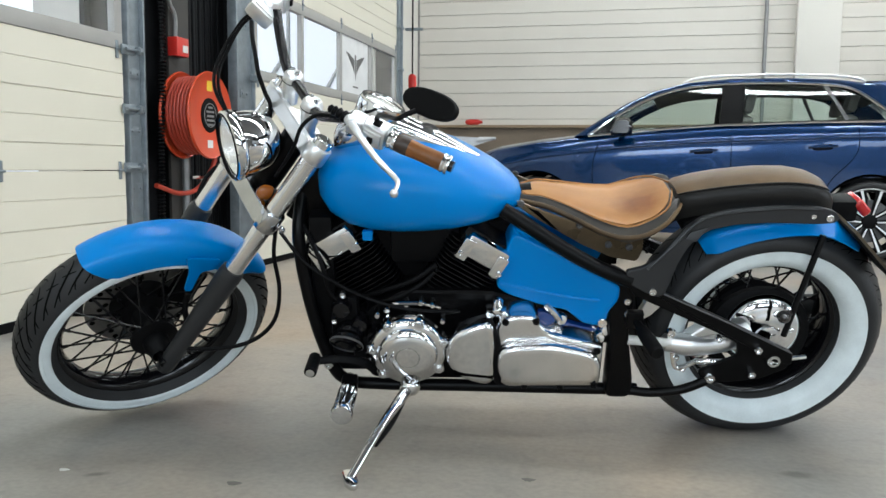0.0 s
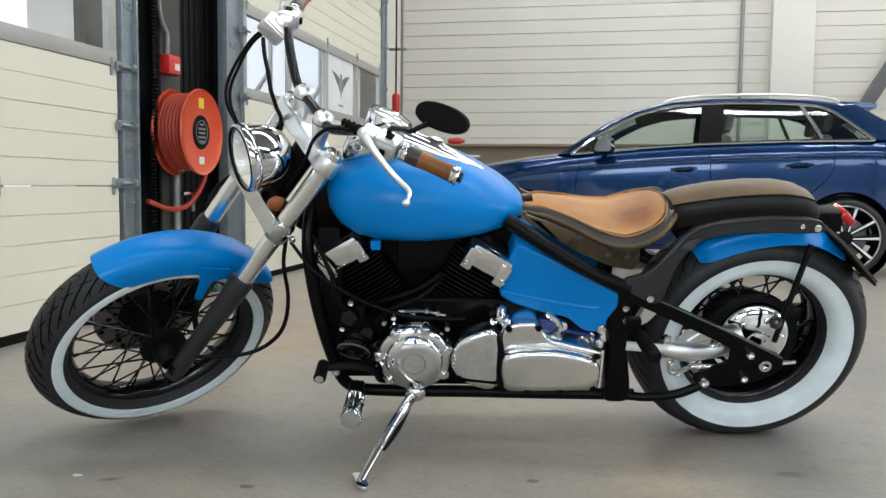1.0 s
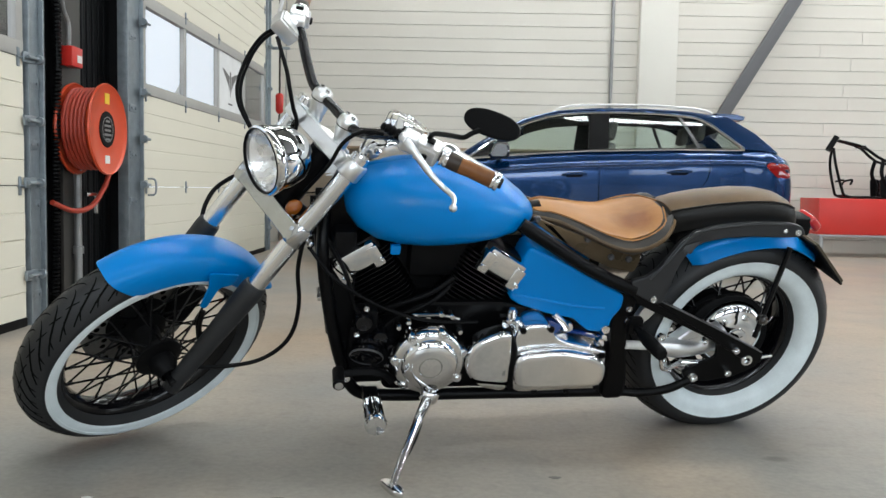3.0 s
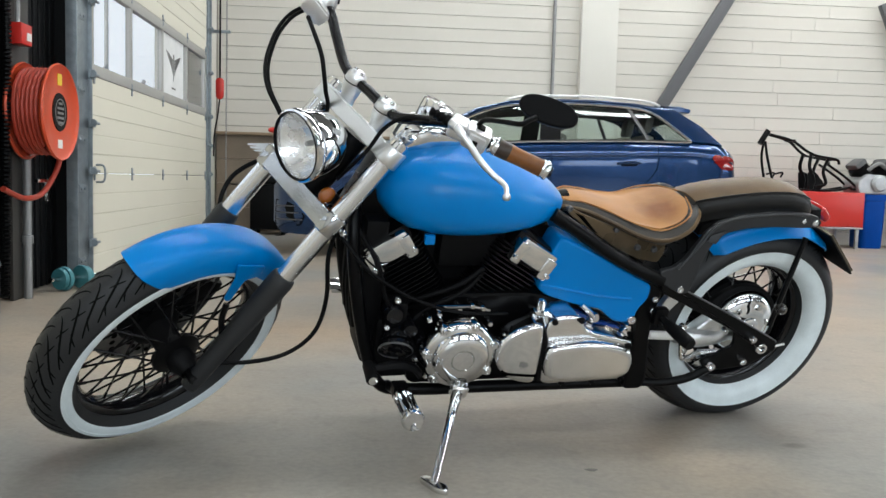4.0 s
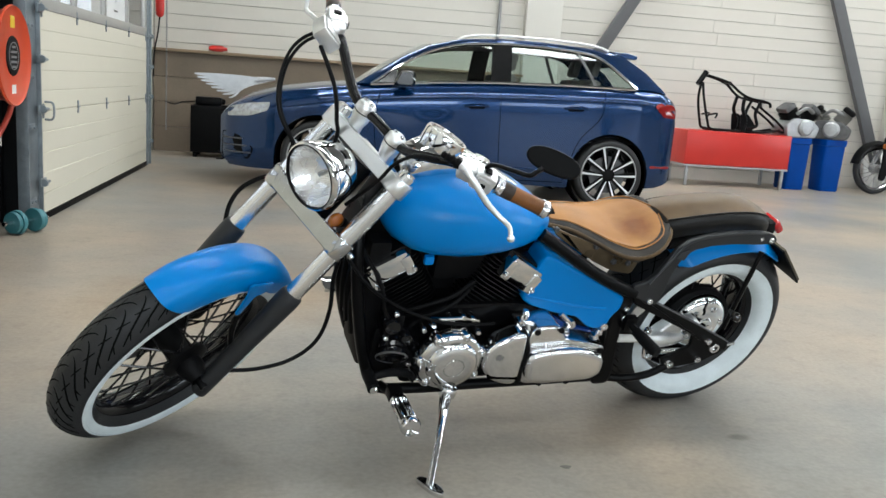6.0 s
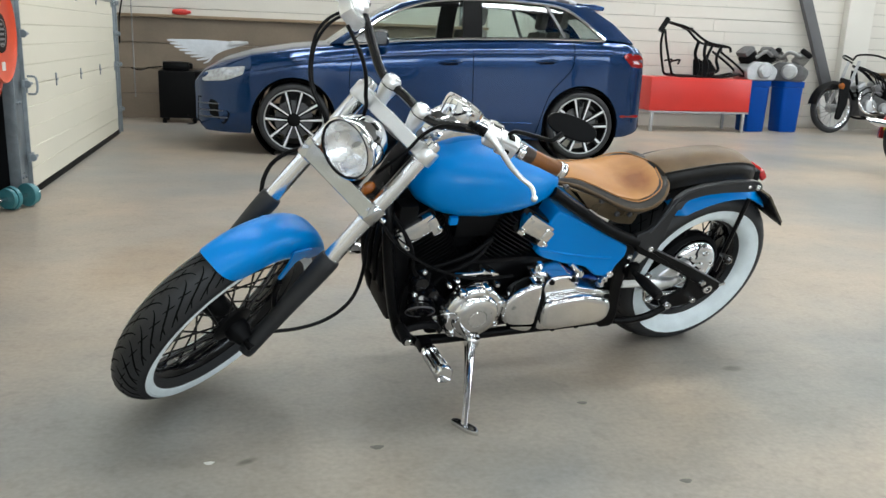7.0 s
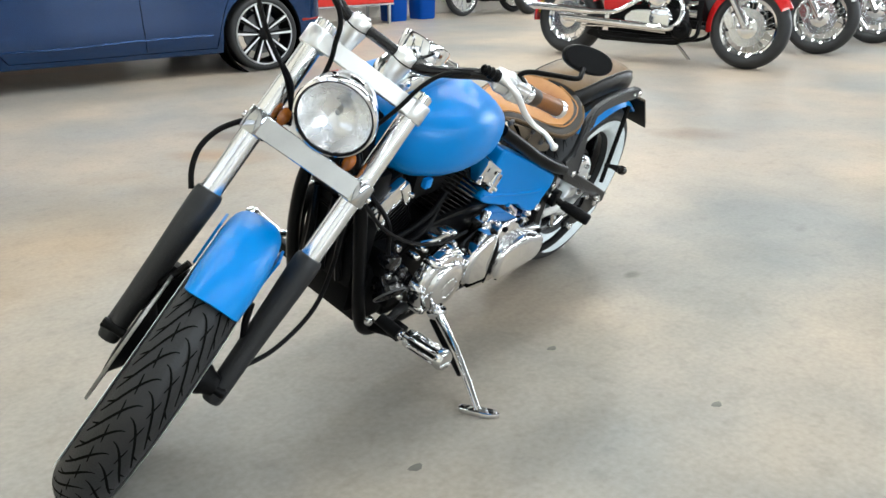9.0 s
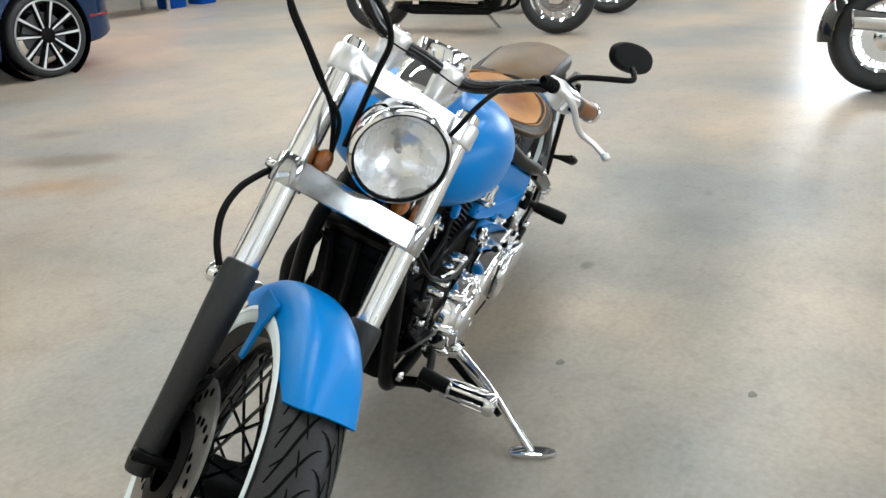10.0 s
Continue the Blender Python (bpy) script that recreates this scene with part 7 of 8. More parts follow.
    if panel:
        rings = [oval(x, 0, z, 0, w, h, 22, 2.6) for x, z, w, h in ((-0.46, 0.795, 0.10, 0.035), (-0.30, 0.775, 0.152, 0.055), (-0.12, 0.760, 0.152, 0.055), (0.02, 0.745, 0.113, 0.045), (0.13, 0.730, 0.05, 0.03))]
        part("tank_flank", loft(B(), rings), panel, fuel, "bronze brown lower tank panel", angle=60)
    for name, shape in (("seat", ((0.06, 0.715, 0.08, 0.03), (0.14, 0.700, 0.13, 0.045), (0.28, 0.680, 0.18, 0.055), (0.40, 0.700, 0.18, 0.065), (0.49, 0.745, 0.16, 0.055), (0.545, 0.785, 0.12, 0.03))),
                        ("passenger_seat", ((0.54, 0.795, 0.09, 0.025), (0.60, 0.805, 0.12, 0.035), (0.74, 0.790, 0.115, 0.035), (0.83, 0.765, 0.08, 0.025)))):
        part(name, loft(B(), [oval(x, 0, z, 0, w, h, 20, 2.8) for x, z, w, h in shape]), DARKLEATHER, b, "dark worn leather", angle=60)
    crank = Vector((-0.10, 0, 0.36))
    bm = B()
    prism(bm, rounded([(-0.32, 0.20), (0.36, 0.20), (0.36, 0.40), (0.10, 0.48), (-0.28, 0.46)], 0.05), -0.12, 0.12, 0.015)
    part("engine_case", bm, MATTEBLACK, b, "black engine case")
    part("gearbox_cover", prism(B(), rounded([(-0.12, 0.30), (0.16, 0.30), (0.20, 0.37), (0.12, 0.43), (-0.06, 0.44)], 0.04), 0.12, 0.165, 0.012), ALLOY, b)
    part("belly_rail", prism(B(), rounded([(-0.42, 0.235), (-0.30, 0.155), (0.40, 0.155), (0.56, 0.20), (0.52, 0.245), (0.0, 0.225)], 0.02), 0.10, 0.15, 0.008), MATTEBLACK, b)
    part("front_cover", lathe(B(), [(0.085, 0), (0.085, 0.05), (0.065, 0.07), (0, 0.075)], pose(-0.34, 0.13, 0.285, -90, 0, 0), 24), BLACK, b)
    part("brake_rod", tube(B(), [(-0.22, 0.185, 0.252), (0.18, 0.185, 0.276), (0.60, 0.15, 0.27)], 0.008, 8), CHROME, b)
    part("radiator", box(B(), -0.50, -0.45, -0.13, 0.13, 0.36, 0.66, 0.008), MATTEBLACK, b)
    for ang in (-32, 32):
        t = Matrix.Translation(crank) @ Matrix.Rotation(radians(ang), 4, "Y")
        for k in range(9):
            bm = B()
            z = 0.12 + 0.022 * k
            box(bm, -0.085, 0.085, -0.11, 0.11, z, z + 0.009, 0.003, t, 1)
            part("fin", bm, MATTEBLACK, b)
        bm = B()
        box(bm, -0.07, 0.07, -0.13, 0.13, 0.325, 0.385, 0.015, t)
        part("head_cover", bm, CHROME, b)
    bm = B()
    lathe(bm, [(0.11, 0), (0.11, 0.03), (0.095, 0.045), (0.04, 0.05), (0, 0.05)], pose(-0.14, 0.12, 0.36, -90, 0, 0), 32)
    part("clutch_cover", bm, CHROME, b, "round chrome cover")
    bm = B()
    lathe(bm, [(0.118, 0), (0.120, 0.04), (0.10, 0.062), (0.085, 0.058), (0.075, 0.066), (0, 0.072)], pose(-0.107, 0.125, 0.555, -90, 0, 0), 36)
    part("air_cleaner", bm, CHROME, b, "round chrome air cleaner")
    def silencer(x0, x1, z0, z1, r, cut):
        """A slash-cut silencer, longest at its upper edge, hollow at the tail."""
        rings = []
        for x, k, sl in ((x0, 0.72, 0), (x0 + 0.06, 0.95, 0), (x0 + 0.3 * (x1 - x0), 1.0, 0), (x1 - cut, 1.08, 0), (x1 - 0.5 * cut, 1.08, 1), (x1 - 0.5 * cut - 0.012, 0.96, 1), (x1 - cut - 0.05, 0.9, 1)):
            z = z0 + (z1 - z0) * (x - x0) / (x1 - x0)
            ring = []
            for j in range(20):
                a = 2 * math.pi * j / 20
                ring.append((x + sl * 0.5 * cut * math.sin(a), 0.20 + r * k * math.cos(a), z + r * k * math.sin(a)))
            rings.append(ring)
        part("silencer", loft(B(), rings), CHROME, b, "chrome slash-cut silencer", angle=50)

    if single_pipe:
        silencer(0.12, 1.03, 0.36, 0.43, 0.052, 0.02)
        runs = [[(-0.24, 0.10, 0.56), (-0.30, 0.16, 0.45), (-0.22, 0.19, 0.34), (-0.05, 0.20, 0.34), (0.16, 0.20, 0.362)]]
    else:
        silencer(0.46, 1.20, 0.392, 0.428, 0.031, 0.10)
        silencer(-0.19, 0.82, 0.289, 0.338, 0.031, 0.08)
        runs = [[(-0.02, 0.11, 0.56), (0.05, 0.16, 0.52), (0.12, 0.19, 0.475), (0.24, 0.20, 0.41), (0.36, 0.20, 0.396), (0.50, 0.20, 0.396)], [(-0.26, 0.10, 0.56), (-0.34, 0.16, 0.45), (-0.32, 0.19, 0.33), (-0.24, 0.20, 0.290), (-0.15, 0.20, 0.290)]]
    for pts in runs:
        part("exhaust_pipe", tube(B(), pts, 0.023, 14), CHROME, b, "chrome exhaust pipe")
    lm = along((-0.66, 0, 0.86), (-0.80, 0, 0.85))
    bm = B()
    lathe(bm, [(0, -0.10), (0.06, -0.08), (0.088, -0.02), (0.092, 0.01), (0.085, 0.02)], lm, 32)
    hl = part("headlight", bm, CHROME, b)
    bm = B()
    lathe(bm, [(0, 0.03), (0.05, 0.026), (0.086, 0.016)], lm, 32)
    part("lens", bm, HEADGLASS, hl)
    bm = B()
    lathe(bm, [(0.04, 0), (0.04, 0.03), (0, 0.04)], along((1.12, 0, 0.56), (1.25, 0, 0.57)), 20)
    part("tail_lamp", bm, LENSRED, b)
    bm = B()
    tube(bm, [(-0.16, -0.12, 0.19), (-0.22, -0.20, 0.10), (-0.27, -0.27, 0.016)], 0.013, 8)
    part("side_stand", bm, CHROME, b)
    bm = B()
    box(bm, 1.10, 1.106, -0.09, 0.09, 0.36, 0.50, 0.004)
    part("number_plate", bm, YELLOW, b)
    return b


BLACKPAINT = mat("cruiser_black", (0.008, 0.008, 0.009), 0.12, vary=0.2, coat=1.0)
SILVERPAINT = mat("cruiser_silver", (0.26, 0.27, 0.28), 0.25, 0.7, vary=0.1, coat=0.8)
BRONZE = mat("tank_bronze", (0.20, 0.115, 0.045), 0.25, 0.4, vary=0.2, coat=0.8)
ROW = Matrix.Scale(1.068, 4)
cruiser(pose(4.975, 5.364, 0, 0, 0, 101.4) @ ROW, CARRED, "red cruiser motorcycle with chrome exhausts on its stand", panel=BRONZE)
cruiser(pose(6.41, 5.44, 0, 0, 0, 101.4) @ ROW, BLACKPAINT, "black cruiser motorcycle with a wire front wheel")
cruiser(pose(7.71, 5.47, 0, 0, 0, 101.4) @ ROW, SILVERPAINT, "silver cruiser motorcycle parked in the row")
cruiser(pose(8.92, 5.45, 0, 0, 0, 102) @ ROW, BLACKPAINT, "black cruiser motorcycle parked behind the silver one")
cruiser(pose(10.04, 5.46, 0, 0, 0, 102) @ ROW, BLACKPAINT, "black cruiser motorcycle at the end of the row")
cruiser(pose(3.91, 0.865, 0, 0, 0, 104), BLACKPAINT, "black cruiser motorcycle with a chrome silencer by the aisle", single_pipe=True)


# ---- along the back wall ----
def red_cabinet():
    c = thing("red_cabinet", pose(4.64, 10.12, 0), "red steel cabinet on thin grey legs", "cabinet")
    part("body", box(B(), -0.72, 0.72, -0.28, 0.28, 0.27, 0.70, 0.008), REDPAINT, c, "red painted steel")
    part("front_panel", box(B(), -0.705, 0.705, -0.286, -0.279, 0.282, 0.688, 0.003), REDPAINT, c)
    part("bottom_rail", box(B(), -0.72, 0.72, -0.285, 0.27, 0.245, 0.268, 0.004), DUST, c)
    for x in (-0.66, 0.66):
        for y in (-0.25, 0.25):
            part("leg", box(B(), x - 0.018, x + 0.018, y - 0.018, y + 0.018, 0, 0.25, 0.003), DUST, c)


red_cabinet()


def blue_bin(x):
    b = thing("blue_bin", pose(x, 10.15, 0, 0, 0, 3), "square blue plastic bin against the back wall", "bin", "blue bins")
    bm = B()
    rings = []
    for z, w in ((0.0, 0.135), (0.02, 0.142), (0.30, 0.149), (0.60, 0.156), (0.605, 0.167), (0.68, 0.169), (0.685, 0.160)):
        rings.append([(px, py, z) for px, py in rounded([(-w, -w), (w, -w), (w, w), (-w, w)], 0.05, 3)])
    loft(bm, rings)
    part("tub", bm, BLUEBIN, b)
    return b


blue_bin(5.59)
blue_bin(6.10)


def spare_engine(m, label, case, top):
    e = thing("spare_engine", m, label, "engine", "spare engines")
    bm = B()
    prism(bm, rounded([(-0.24, 0.0), (0.22, 0.0), (0.26, 0.14), (0.12, 0.24), (-0.14, 0.25), (-0.27, 0.15)], 0.05), -0.15, 0.15, 0.02)
    part("crankcase", bm, case, e)
    bm = B()
    lathe(bm, [(0.105, 0), (0.105, 0.03), (0.08, 0.055), (0, 0.06)], pose(0.02, -0.15, 0.13, 90, 0, 0), 28)
    part("round_cover", bm, DUST, e, "pale alloy cover")
    for ang in (-36, 36):
        t = pose(0, 0, 0.10) @ Matrix.Rotation(radians(ang), 4, "Y")
        for k in range(7):
            part("fin", box(B(), -0.09, 0.09, -0.10, 0.10, 0.15 + 0.022 * k, 0.159 + 0.022 * k, 0.003, t, 1), MATTEBLACK, e)
        part("head", box(B(), -0.085, 0.085, -0.11, 0.11, 0.30, 0.375, 0.03, t), top, e)
    bm = B()
    tube(bm, [(-0.1, -0.1, 0.3), (0.0, -0.16, 0.38), (0.14, -0.12, 0.33)], 0.025, 10)
    part("manifold", bm, GREY, e)


spare_engine(pose(5.56, 10.12, 0.686, 0, 0, 8), "dull grey V-twin engine on a blue bin", DUST, CASTGREY)
spare_engine(pose(6.08, 10.14, 0.686, 0, 0, -38), "dark dirty V-twin engine on a blue bin", CASTGREY, MATTEBLACK)


def bare_frame():
    f = thing("bare_chassis", pose(4.24, 10.1, 0.702), "bare black motorcycle frame standing on the red cabinet", "motorcycle frame")
    bm = B()
    rod(bm, (-0.14, 0, 0.57), (-0.04, 0, 0.74), 0.035, seg=14)
    part("steering_neck", bm, BLACK, f)
    for s in (-1, 1):
        bm = B()
        tube(bm, [(-0.08, s * 0.02, 0.60), (-0.07, s * 0.08, 0.40), (0.0, s * 0.11, 0.12), (0.06, s * 0.12, 0.025), (0.30, s * 0.12, 0.016), (0.75, s * 0.12, 0.016), (1.02, s * 0.11, 0.06)], 0.016, 10)
        part("lower_tube", bm, BLACK, f)
        bm = B()
        tube(bm, [(-0.02, s * 0.02, 0.69), (0.25, s * 0.05, 0.62), (0.42, s * 0.09, 0.50), (0.55, s * 0.12, 0.44), (0.80, s * 0.12, 0.40), (0.84, s * 0.12, 0.34)], 0.017, 10)
        part("upper_tube", bm, BLACK, f)
        bm = B()
        tube(bm, [(0.48, s * 0.10, 0.46), (0.46, s * 0.12, 0.30), (0.52, s * 0.12, 0.15), (0.50, s * 0.12, 0.016)], 0.022, 10)
        part("seat_tube", bm, BLACK, f)
        bm = B()
        tube(bm, [(0.70, s * 0.12, 0.42), (0.64, s * 0.12, 0.25), (0.68, s * 0.12, 0.10), (0.55, s * 0.12, 0.06)], 0.020, 10)
        tube(bm, [(0.70, s * 0.10, 0.34), (0.95, s * 0.10, 0.18), (1.10, s * 0.10, 0.05), (1.02, s * 0.10, 0.04)], 0.016, 10)
        part("swingarm", bm, BLACK, f)
        bm = B()
        prism(bm, rounded([(0.44, 0.24), (0.54, 0.24), (0.66, 0.10), (0.62, 0.02), (0.46, 0.02)], 0.03), s * 0.12 - 0.01, s * 0.12 + 0.01, 0.004)
        part("pivot_plate", bm, BLACK, f)
        bm = B()
        tube(bm, [(0.02, s * 0.11, 0.20), (0.12, s * 0.11, 0.22), (0.10, s * 0.11, 0.16)], 0.012, 8)
        part("engine_mount", bm, BLACK, f)
    for x, z in ((0.06, 0.03), (0.75, 0.02), (0.80, 0.40), (0.25, 0.62)):
        bm = B()
        rod(bm, (x, -0.12, z), (x, 0.12, z), 0.014, seg=8)
        part("cross_tube", bm, BLACK, f)


bare_frame()


def stripped_motorcycle():
    b = thing("stripped_motorcycle", pose(7.22, 10.0, 0, -4, 0, 4), "dark stripped motorcycle with spoked wheels and bare engine", "motorcycle")
    for x in (-0.50, 0.62):
        t = pose(x, 0, 0.34, 90, 0, 0)
        bm = B()
        lathe(bm, [(0.302 + 0.034 * math.cos(a), 0.042 * math.sin(a)) for a in [k * math.pi / 5 for k in range(10)]], t, 48, closed=True)
        w = part("wheel", bm, RUBBER, b, "black tyre on a spoked wheel")
        bm = B()
        lathe(bm, [(0.276, -0.034), (0.268, 0), (0.276, 0.034), (0.252, 0.026), (0.248, 0), (0.252, -0.026)], t, 48, closed=True)
        part("rim", bm, ALLOY, w)
        part("hub", lathe(B(), [(0, -0.06), (0.055, -0.06), (0.062, -0.02), (0.062, 0.02), (0.055, 0.06), (0, 0.06)], t, 24), DUST, w)
        for k in range(20):
            a = 2 * math.pi * k / 20
            bm = B()
            rod(bm, t @ Vector((0.05 * math.cos(a + 0.7), 0.05 * math.sin(a + 0.7), 0.04 * (-1) ** k)), t @ Vector((0.255 * math.cos(a), 0.255 * math.sin(a), 0)), 0.003, seg=5)
            part("spoke", bm, ALLOY, w)
    for s in (-1, 1):
        for name, pts, r, mm in (("fork_leg", [(-0.20, s * 0.10, 0.98), (-0.34, s * 0.10, 0.62), (-0.50, s * 0.10, 0.34)], [0.020, 0.022, 0.030], DUST),
                                 ("down_tube", [(-0.18, s * 0.03, 0.86), (-0.15, s * 0.09, 0.50), (-0.08, s * 0.11, 0.24), (0.30, s * 0.11, 0.22), (0.36, s * 0.10, 0.40)], 0.018, BLACK),
                                 ("top_tube", [(-0.18, s * 0.03, 0.92), (0.05, s * 0.07, 0.84), (0.30, s * 0.10, 0.70), (0.70, s * 0.11, 0.68)], 0.018, BLACK),
                                 ("swingarm", [(0.34, s * 0.10, 0.36), (0.62, s * 0.10, 0.34)], 0.022, BLACK),
                                 ("shock_absorber", [(0.42, s * 0.12, 0.68), (0.58, s * 0.12, 0.37)], 0.024, CHROME),
                                 ("handlebar", [(-0.22, 0, 1.00), (-0.24, s * 0.12, 1.06), (-0.12, s * 0.30, 1.05), (0.10, s * 0.36, 0.98)], 0.014, BLACK),
                                 ("exhaust_header", [(-0.02 + 0.1 * s, -0.11, 0.56), (-0.10 + 0.1 * s, -0.17, 0.44), (0.02 + 0.1 * s, -0.19, 0.29), (0.40, -0.18, 0.28)], 0.020, CHROME)):
            part(name, tube(B(), pts, r, 10), mm, b)
    rings = []
    for k in range(17):
        a = radians(20 + 150 * k / 16)
        row = [(-0.50 + (0.375 - 0.04 * abs(u) ** 2) * math.cos(a), 0.085 * u, 0.34 + (0.375 - 0.04 * abs(u) ** 2) * math.sin(a)) for u in (-1, -0.5, 0, 0.5, 1)]
        rings.append(row + [(p[0], p[1] * 0.95, p[2] - 0.008) for p in row[::-1]])
    part("mudguard", loft(B(), rings), MATTEBLACK, b, "black front mudguard", angle=60)
    part("mudguard_stay", prism(B(), rounded([(-0.50, 0.76), (-0.33, 0.72), (-0.36, 0.40), (-0.46, 0.18), (-0.54, 0.20), (-0.50, 0.45)], 0.03), -0.135, -0.105, 0.008), MATTEBLACK, b)
    part("indicator", lathe(B(), [(0.04, 0), (0.042, 0.03), (0.02, 0.05), (0, 0.052)], pose(-0.50, -0.14, 0.64, 90, 0, 0), 16), AMBER, b, "orange indicator")
    part("crankcase", prism(B(), rounded([(-0.14, 0.24), (0.34, 0.24), (0.38, 0.40), (0.20, 0.50), (-0.12, 0.50), (-0.18, 0.36)], 0.05), -0.14, 0.14, 0.02), CASTGREY, b, "grey crankcase")
    for cx0, cz0, r in ((0.0, 0.37, 0.10), (0.24, 0.35, 0.075)):
        part("engine_cover", lathe(B(), [(r, 0), (r, 0.03), (r * 0.85, 0.05), (r * 0.4, 0.055), (0, 0.055)], pose(cx0, -0.14, cz0, 90, 0, 0), 28), DUST, b, "pale round engine cover")
    for ang in (-30, 26):
        t = pose(0.06, 0, 0.34) @ Matrix.Rotation(radians(ang), 4, "Y")
        for k in range(8):
            part("fin", box(B(), -0.085, 0.085, -0.10, 0.10, 0.14 + 0.024 * k, 0.151 + 0.024 * k, 0.003, t, 1), DUST if k % 3 else BLACK, b)
        part("rocker_cover", box(B(), -0.07, 0.07, -0.11, 0.11, 0.335, 0.395, 0.02, t), DUST, b)
    part("carburettor", lathe(B(), [(0, -0.05), (0.04, -0.05), (0.05, -0.02), (0.03, 0.02), (0.055, 0.05), (0, 0.06)], pose(0.06, -0.16, 0.62, 90, 0, 0), 20), CASTGREY, b)
    part("battery_box", box(B(), 0.28, 0.44, -0.10, 0.10, 0.46, 0.66, 0.012), MATTEBLACK, b)
    for k in range(5):
        part("wiring", tube(B(), [(-0.20 + 0.04 * k, -0.08, 0.92 - 0.02 * k), (-0.06 + 0.05 * k, -0.16, 0.78 + 0.03 * (k % 2)), (0.10 + 0.04 * k, -0.12, 0.66), (0.30, -0.10, 0.60 - 0.02 * k)], 0.008, 6), BLACK if k % 2 else MATTEBLACK, b)
    part("seat", loft(B(), [oval(x, 0, z, 0, w, h, 14) for x, z, w, h in ((0.12, 0.82, 0.05, 0.02), (0.24, 0.80, 0.12, 0.04), (0.42, 0.79, 0.15, 0.045), (0.54, 0.82, 0.10, 0.04))]), BROWNLEATHER, b, "brown seat")


stripped_motorcycle()


def stripped_bike():
    cruiser(pose(8.62, 9.75, 0, 0, 0, 8), BLACKPAINT, "dark half-dismantled motorcycle before the back wall", -6)


stripped_bike()


def white_bench():
    t = thing("workbench", pose(10.2, 10.15, 0), "white workbench with parts on top", "workbench")
    part("worktop", box(B(), -1.2, 1.4, -0.35, 0.35, 0.90, 0.94, 0.006), WHITELABEL, t)
    for x in (-1.1, 1.3):
        for y in (-0.3, 0.3):
            part("leg", box(B(), x - 0.025, x + 0.025, y - 0.025, y + 0.025, 0, 0.90), DUST, t)
    part("shelf", box(B(), -1.15, 1.35, -0.32, 0.32, 0.30, 0.33, 0.004), WHITELABEL, t)


white_bench()
spare_engine(pose(9.9, 10.1, 0.941, 0, 0, 20), "dark engine on the white workbench", CASTGREY, MATTEBLACK)


def panel_board():
    single("leaning_panel", box(B(), -0.22, 0.22, -0.012, 0.012, 0, 0.62, 0.004), WHITELABEL, "white panel leaning on the wall behind the stripped motorcycle", "panel", pose(7.10, 10.36, 0.0, -16, 0, 0))


panel_board()


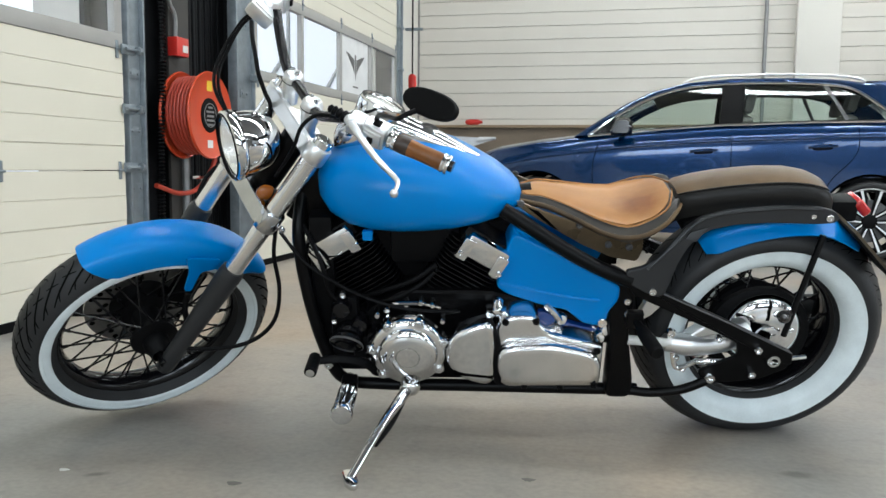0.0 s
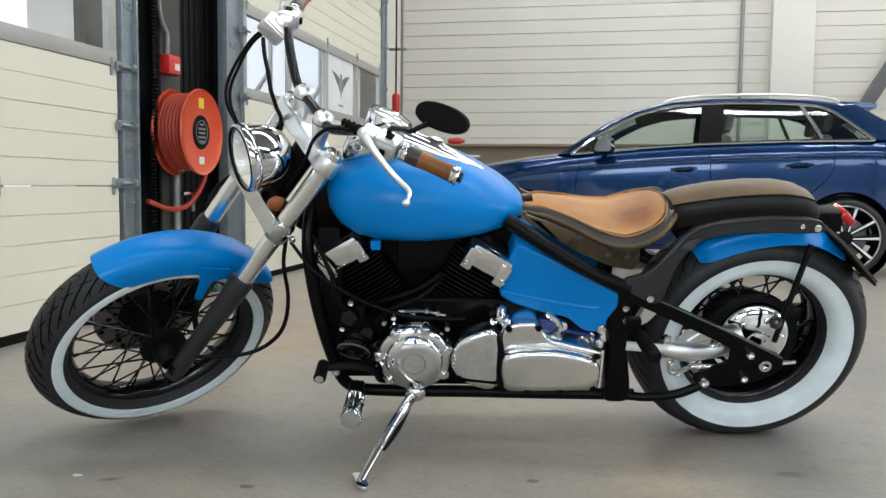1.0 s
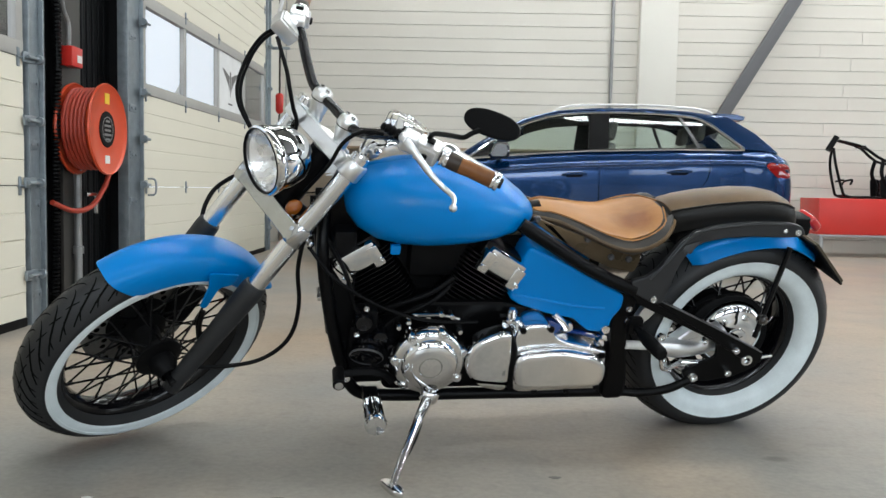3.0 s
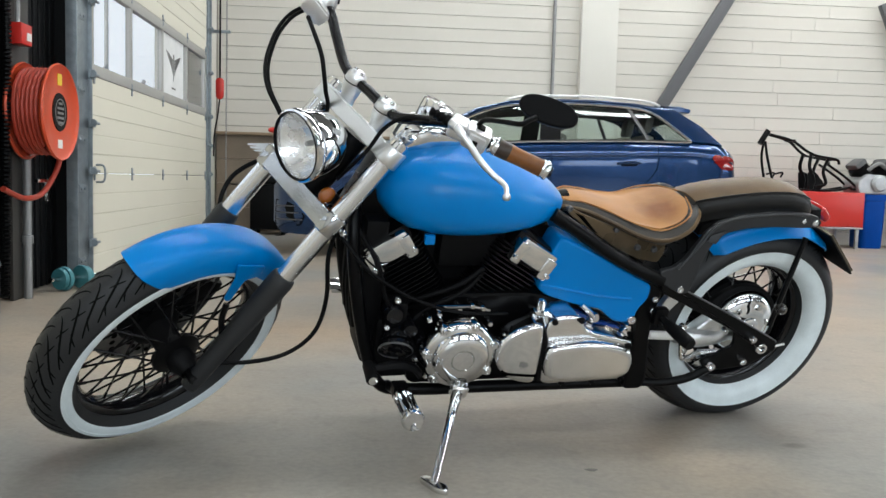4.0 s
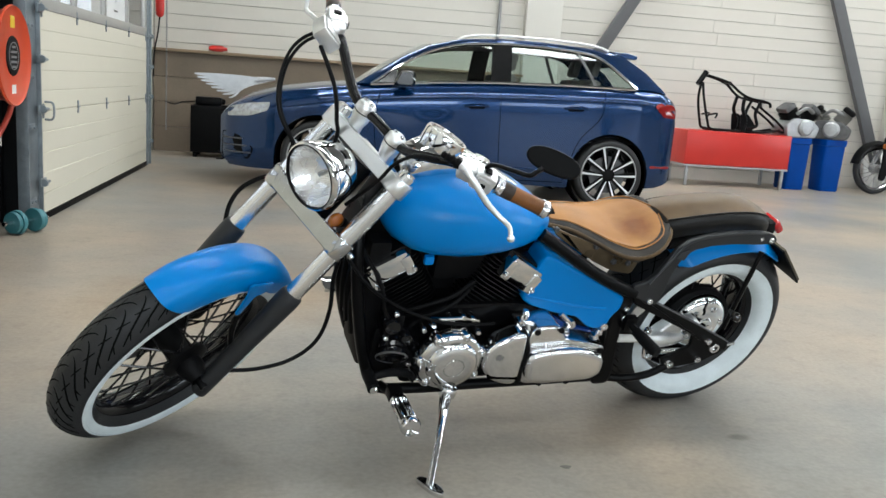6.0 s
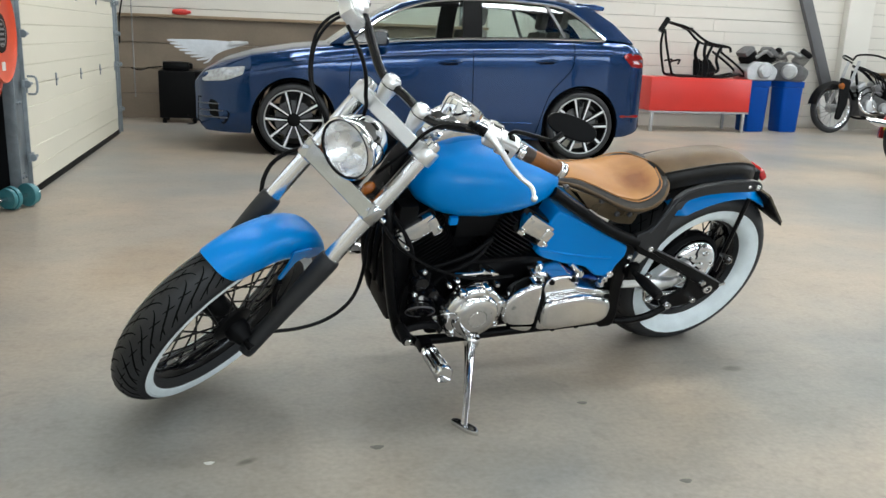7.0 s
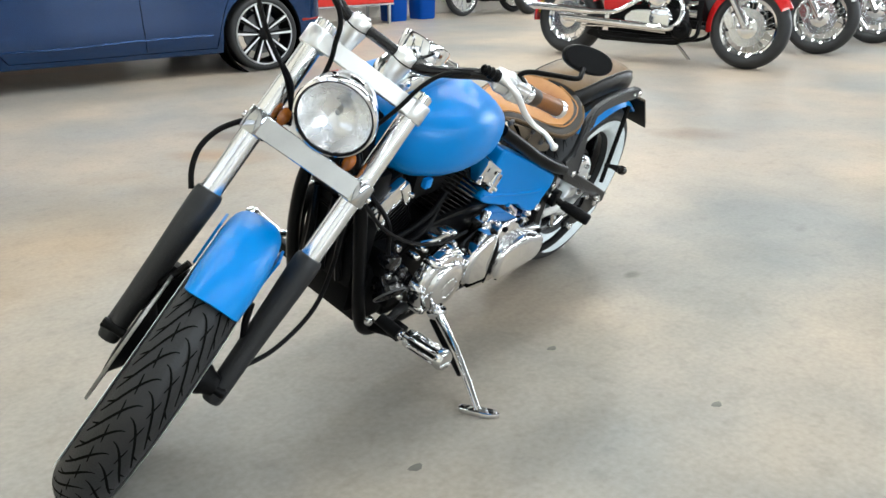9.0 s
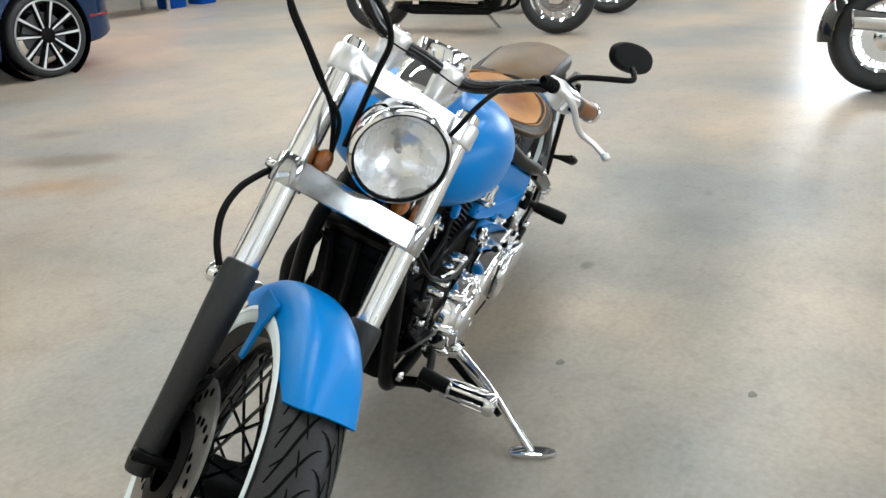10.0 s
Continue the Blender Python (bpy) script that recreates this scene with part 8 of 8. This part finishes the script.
# ---- corner by the far door ----
def corner_things():
    b = thing("floor_box", pose(-1.93, 10.18, 0), "black speaker box with cables on the floor", "speaker box")
    part("case", box(B(), -0.22, 0.22, -0.20, 0.20, 0.06, 0.60, 0.012), MATTEBLACK, b)
    for x in (-0.17, 0.17):
        for y in (-0.15, 0.15):
            bm = B()
            rod(bm, (x, y, 0), (x, y, 0.062), 0.025, seg=10)
            part("foot", bm, MATTEBLACK, b)
    bm = B()
    tube(bm, [(0.10, -0.20, 0.10), (0.16, -0.28, 0.02), (0.10, -0.34, 0.012), (0.18, -0.36, 0.012)], 0.006, 6)
    part("cable", bm, BLACK, b)
    p = thing("power_tool", pose(-1.93, 10.16, 0.601), "black power tool and charger lying on the speaker box", "power tool")
    part("body", box(B(), -0.18, 0.12, -0.07, 0.07, 0.0, 0.10, 0.02), BLACK, p)
    part("grip", box(B(), 0.02, 0.16, -0.04, 0.04, 0.02, 0.085, 0.02), MATTEBLACK, p)
    bm = B()
    tube(bm, [(-0.18, 0.0, 0.04), (-0.34, 0.05, 0.02), (-0.46, 0.28, -0.02), (-0.58, 0.34, 0.0)], 0.008, 6)
    part("cord", bm, BLACK, p)
    c = thing("pull_switch", Matrix.Identity(4), "red pull-cord switch hanging by the far door", "pull switch")
    x, y = -2.38, 9.30
    bm = B()
    rings = [oval(0, 0, 0, 0, w, w * 0.8, 14) for w in (0.02, 0.042, 0.045, 0.045, 0.03)]
    for r, z in zip(rings, (1.52, 1.545, 1.62, 1.72, 1.745)):
        for k, q in enumerate(r):
            r[k] = (x + q[1], y + q[2], z)
    loft(bm, rings)
    part("grip", bm, REDPAINT, c)
    bm = B()
    tube(bm, [(x, y, 1.74), (x, y, 3.6)], 0.010, 8)
    part("upper_cable", bm, BLACK, c)
    bm = B()
    tube(bm, [(x, y, 1.53), (x - 0.02, y, 1.35), (x - 0.06, y + 0.03, 1.15), (x - 0.07, y + 0.04, 0.9)], 0.008, 8)
    part("lower_cable", bm, BLACK, c)
    h = thing("door_chain", Matrix.Identity(4), "hand chain of the sectional door hanging in the corner", "chain")
    bm = B()
    for k in range(225):
        z = 0.35 + k * 0.022
        lathe(bm, [(0.006, -0.009), (0.010, 0), (0.006, 0.009)], pose(x + 0.06, y + 0.06, z), 6, closed=True)
    tagged(part("link_run", bm, GREY, h), kind="stuff")
    part("bracket", box(B(), x - 0.10, x + 0.10, y + 0.04, y + 0.08, 2.24, 2.27, 0.004), ZINC, h)
    bm = B()
    rings = [oval(0, 0, 0, 0, w, w, 12) for w in (0.014, 0.030, 0.036, 0.036, 0.024, 0.016)]
    for r, xx in zip(rings, (-2.02, -2.0, -1.96, -1.86, -1.84, -1.80)):
        for k, q in enumerate(r):
            r[k] = (xx, YN - 0.09 + q[1], 1.272 + q[2])
    loft(bm, rings)
    single("red_tool", bm, REDPAINT, "small red plug lying on the wooden ledge", "plug")


corner_things()


def poster():
    p = thing("poster", pose(DX - 0.014, 7.16, 1.372, 0, 0, 0), "white poster with a grey winged emblem in the door window", "poster")
    part("sheet", box(B(), 0.0, 0.003, 0.0, 0.72, 0.0, 0.51, 0), PAPER, p)
    for s in (-1, 1):
        for k in range(6):
            bm = B()
            z = 0.315 - 0.022 * k
            L = 0.25 - 0.032 * k
            prism(bm, [(0.030, z), (L * 0.6, z + 0.035), (L, z + 0.055), (L - 0.012, z + 0.034), (L * 0.6, z + 0.014), (0.032, z - 0.018)], 0.003, 0.0045, 0.0)
            m = Matrix(((0, 1, 0, 0), (s, 0, 0, 0.36), (0, 0, 1, 0), (0, 0, 0, 1)))
            bmesh.ops.transform(bm, matrix=m, verts=bm.verts)
            part("feather", bm, POSTERINK, p)
    bm = B()
    prism(bm, [(-0.02, 0.36), (0.02, 0.36), (0.015, 0.20), (0.0, 0.13), (-0.015, 0.20)], 0.003, 0.005, 0.0)
    bmesh.ops.transform(bm, matrix=Matrix(((0, 1, 0, 0), (1, 0, 0, 0.36), (0, 0, 1, 0), (0, 0, 0, 1))), verts=bm.verts)
    part("emblem_body", bm, POSTERINK, p)
    part("caption_bar", box(B(), 0.003, 0.0042, 0.29, 0.43, 0.06, 0.075), POSTERINK, p)


poster()


def wing_sign():
    """A feathered metal wing lying on the front of the bonnet."""
    w = thing("wing_ornament", Matrix.Identity(4), "large silver metal wing lying on the car bonnet", "wing ornament")
    n = 8
    for k in range(n):
        q = k / (n - 1)
        root = Vector((-1.14 - 0.24 * q, 7.46 - 0.03 * q, 0.955 - 0.075 * q))
        tip = Vector((-1.77 + 0.29 * q ** 1.3, 7.36 - 0.02 * q, 0.972 - 0.185 * q))
        d = tip - root
        across = Vector((0, 0, 1)) - d.normalized() * d.normalized().z
        bm = B()
        rings = []
        for i in range(8):
            t = i / 7
            p = root + d * t + Vector((0, 0, -0.02 * math.sin(math.pi * t) * q))
            hw = 0.019 * (1 - 0.5 * q) * math.sin(math.pi * (0.12 + 0.80 * t)) + 0.002
            rings.append([p - across * hw, p + across * hw, p + across * hw + Vector((0, 0.006, 0)), p - across * hw + Vector((0, 0.006, 0))])
        loft(bm, rings)
        part("feather", bm, DUST, w)
    bm = B()
    tube(bm, [(-1.10, 7.47, 0.97), (-1.25, 7.465, 0.95), (-1.38, 7.455, 0.89)], [0.012, 0.03, 0.015], 10)
    part("root", bm, DUST, w)


wing_sign()


def dumbbell():
    d = thing("dumbbell", pose(-2.40, 4.98, 0.071, 0, 90, 62), "teal enamelled dumbbell on the floor", "dumbbell")
    bm = B()
    lathe(bm, [(0.014, -0.16), (0.014, 0.16)], None, 12)
    part("bar", bm, CHROME, d)
    for s in (-1, 1):
        for k, r in ((0, 0.068), (1, 0.060)):
            bm = B()
            h = s * (0.05 + 0.028 * k)
            lathe(bm, [(0.012, h), (r, h), (r + 0.003, h + s * 0.006), (r, h + s * 0.026), (0.012, h + s * 0.026)], None, 28)
            part("weight_disc", bm, TEAL, d)


dumbbell()


OILSPOT = mat("dried_oil", (0.14, 0.13, 0.115), 0.5, vary=0.3, scale=40)


def floor_litter():
    for x, y, r in ((-1.15, 1.716, 0.013), (-0.07, 1.933, 0.016), (-0.722, 1.74, 0.018), (0.02, 1.455, 0.016)):
        bm = B()
        pale = x < -1.1
        pts = [(x + r * math.cos(a) * (1 + 0.3 * math.sin(3 * a)), y + r * 0.7 * math.sin(a)) for a in [k * math.pi / 5 for k in range(10)]]
        lo = [bm.verts.new((px, py, 0.0005)) for px, py in pts]
        mid = bm.verts.new((x, y, 0.004 if pale else 0.0012))
        for k in range(10):
            bm.faces.new((lo[k], lo[(k + 1) % 10], mid))
        single("floor_scrap", bm, WHITELABEL if pale else OILSPOT, "white scrap on the floor" if pale else "dark spot of dried oil on the floor", "floor scrap", group="floor marks")


floor_litter()
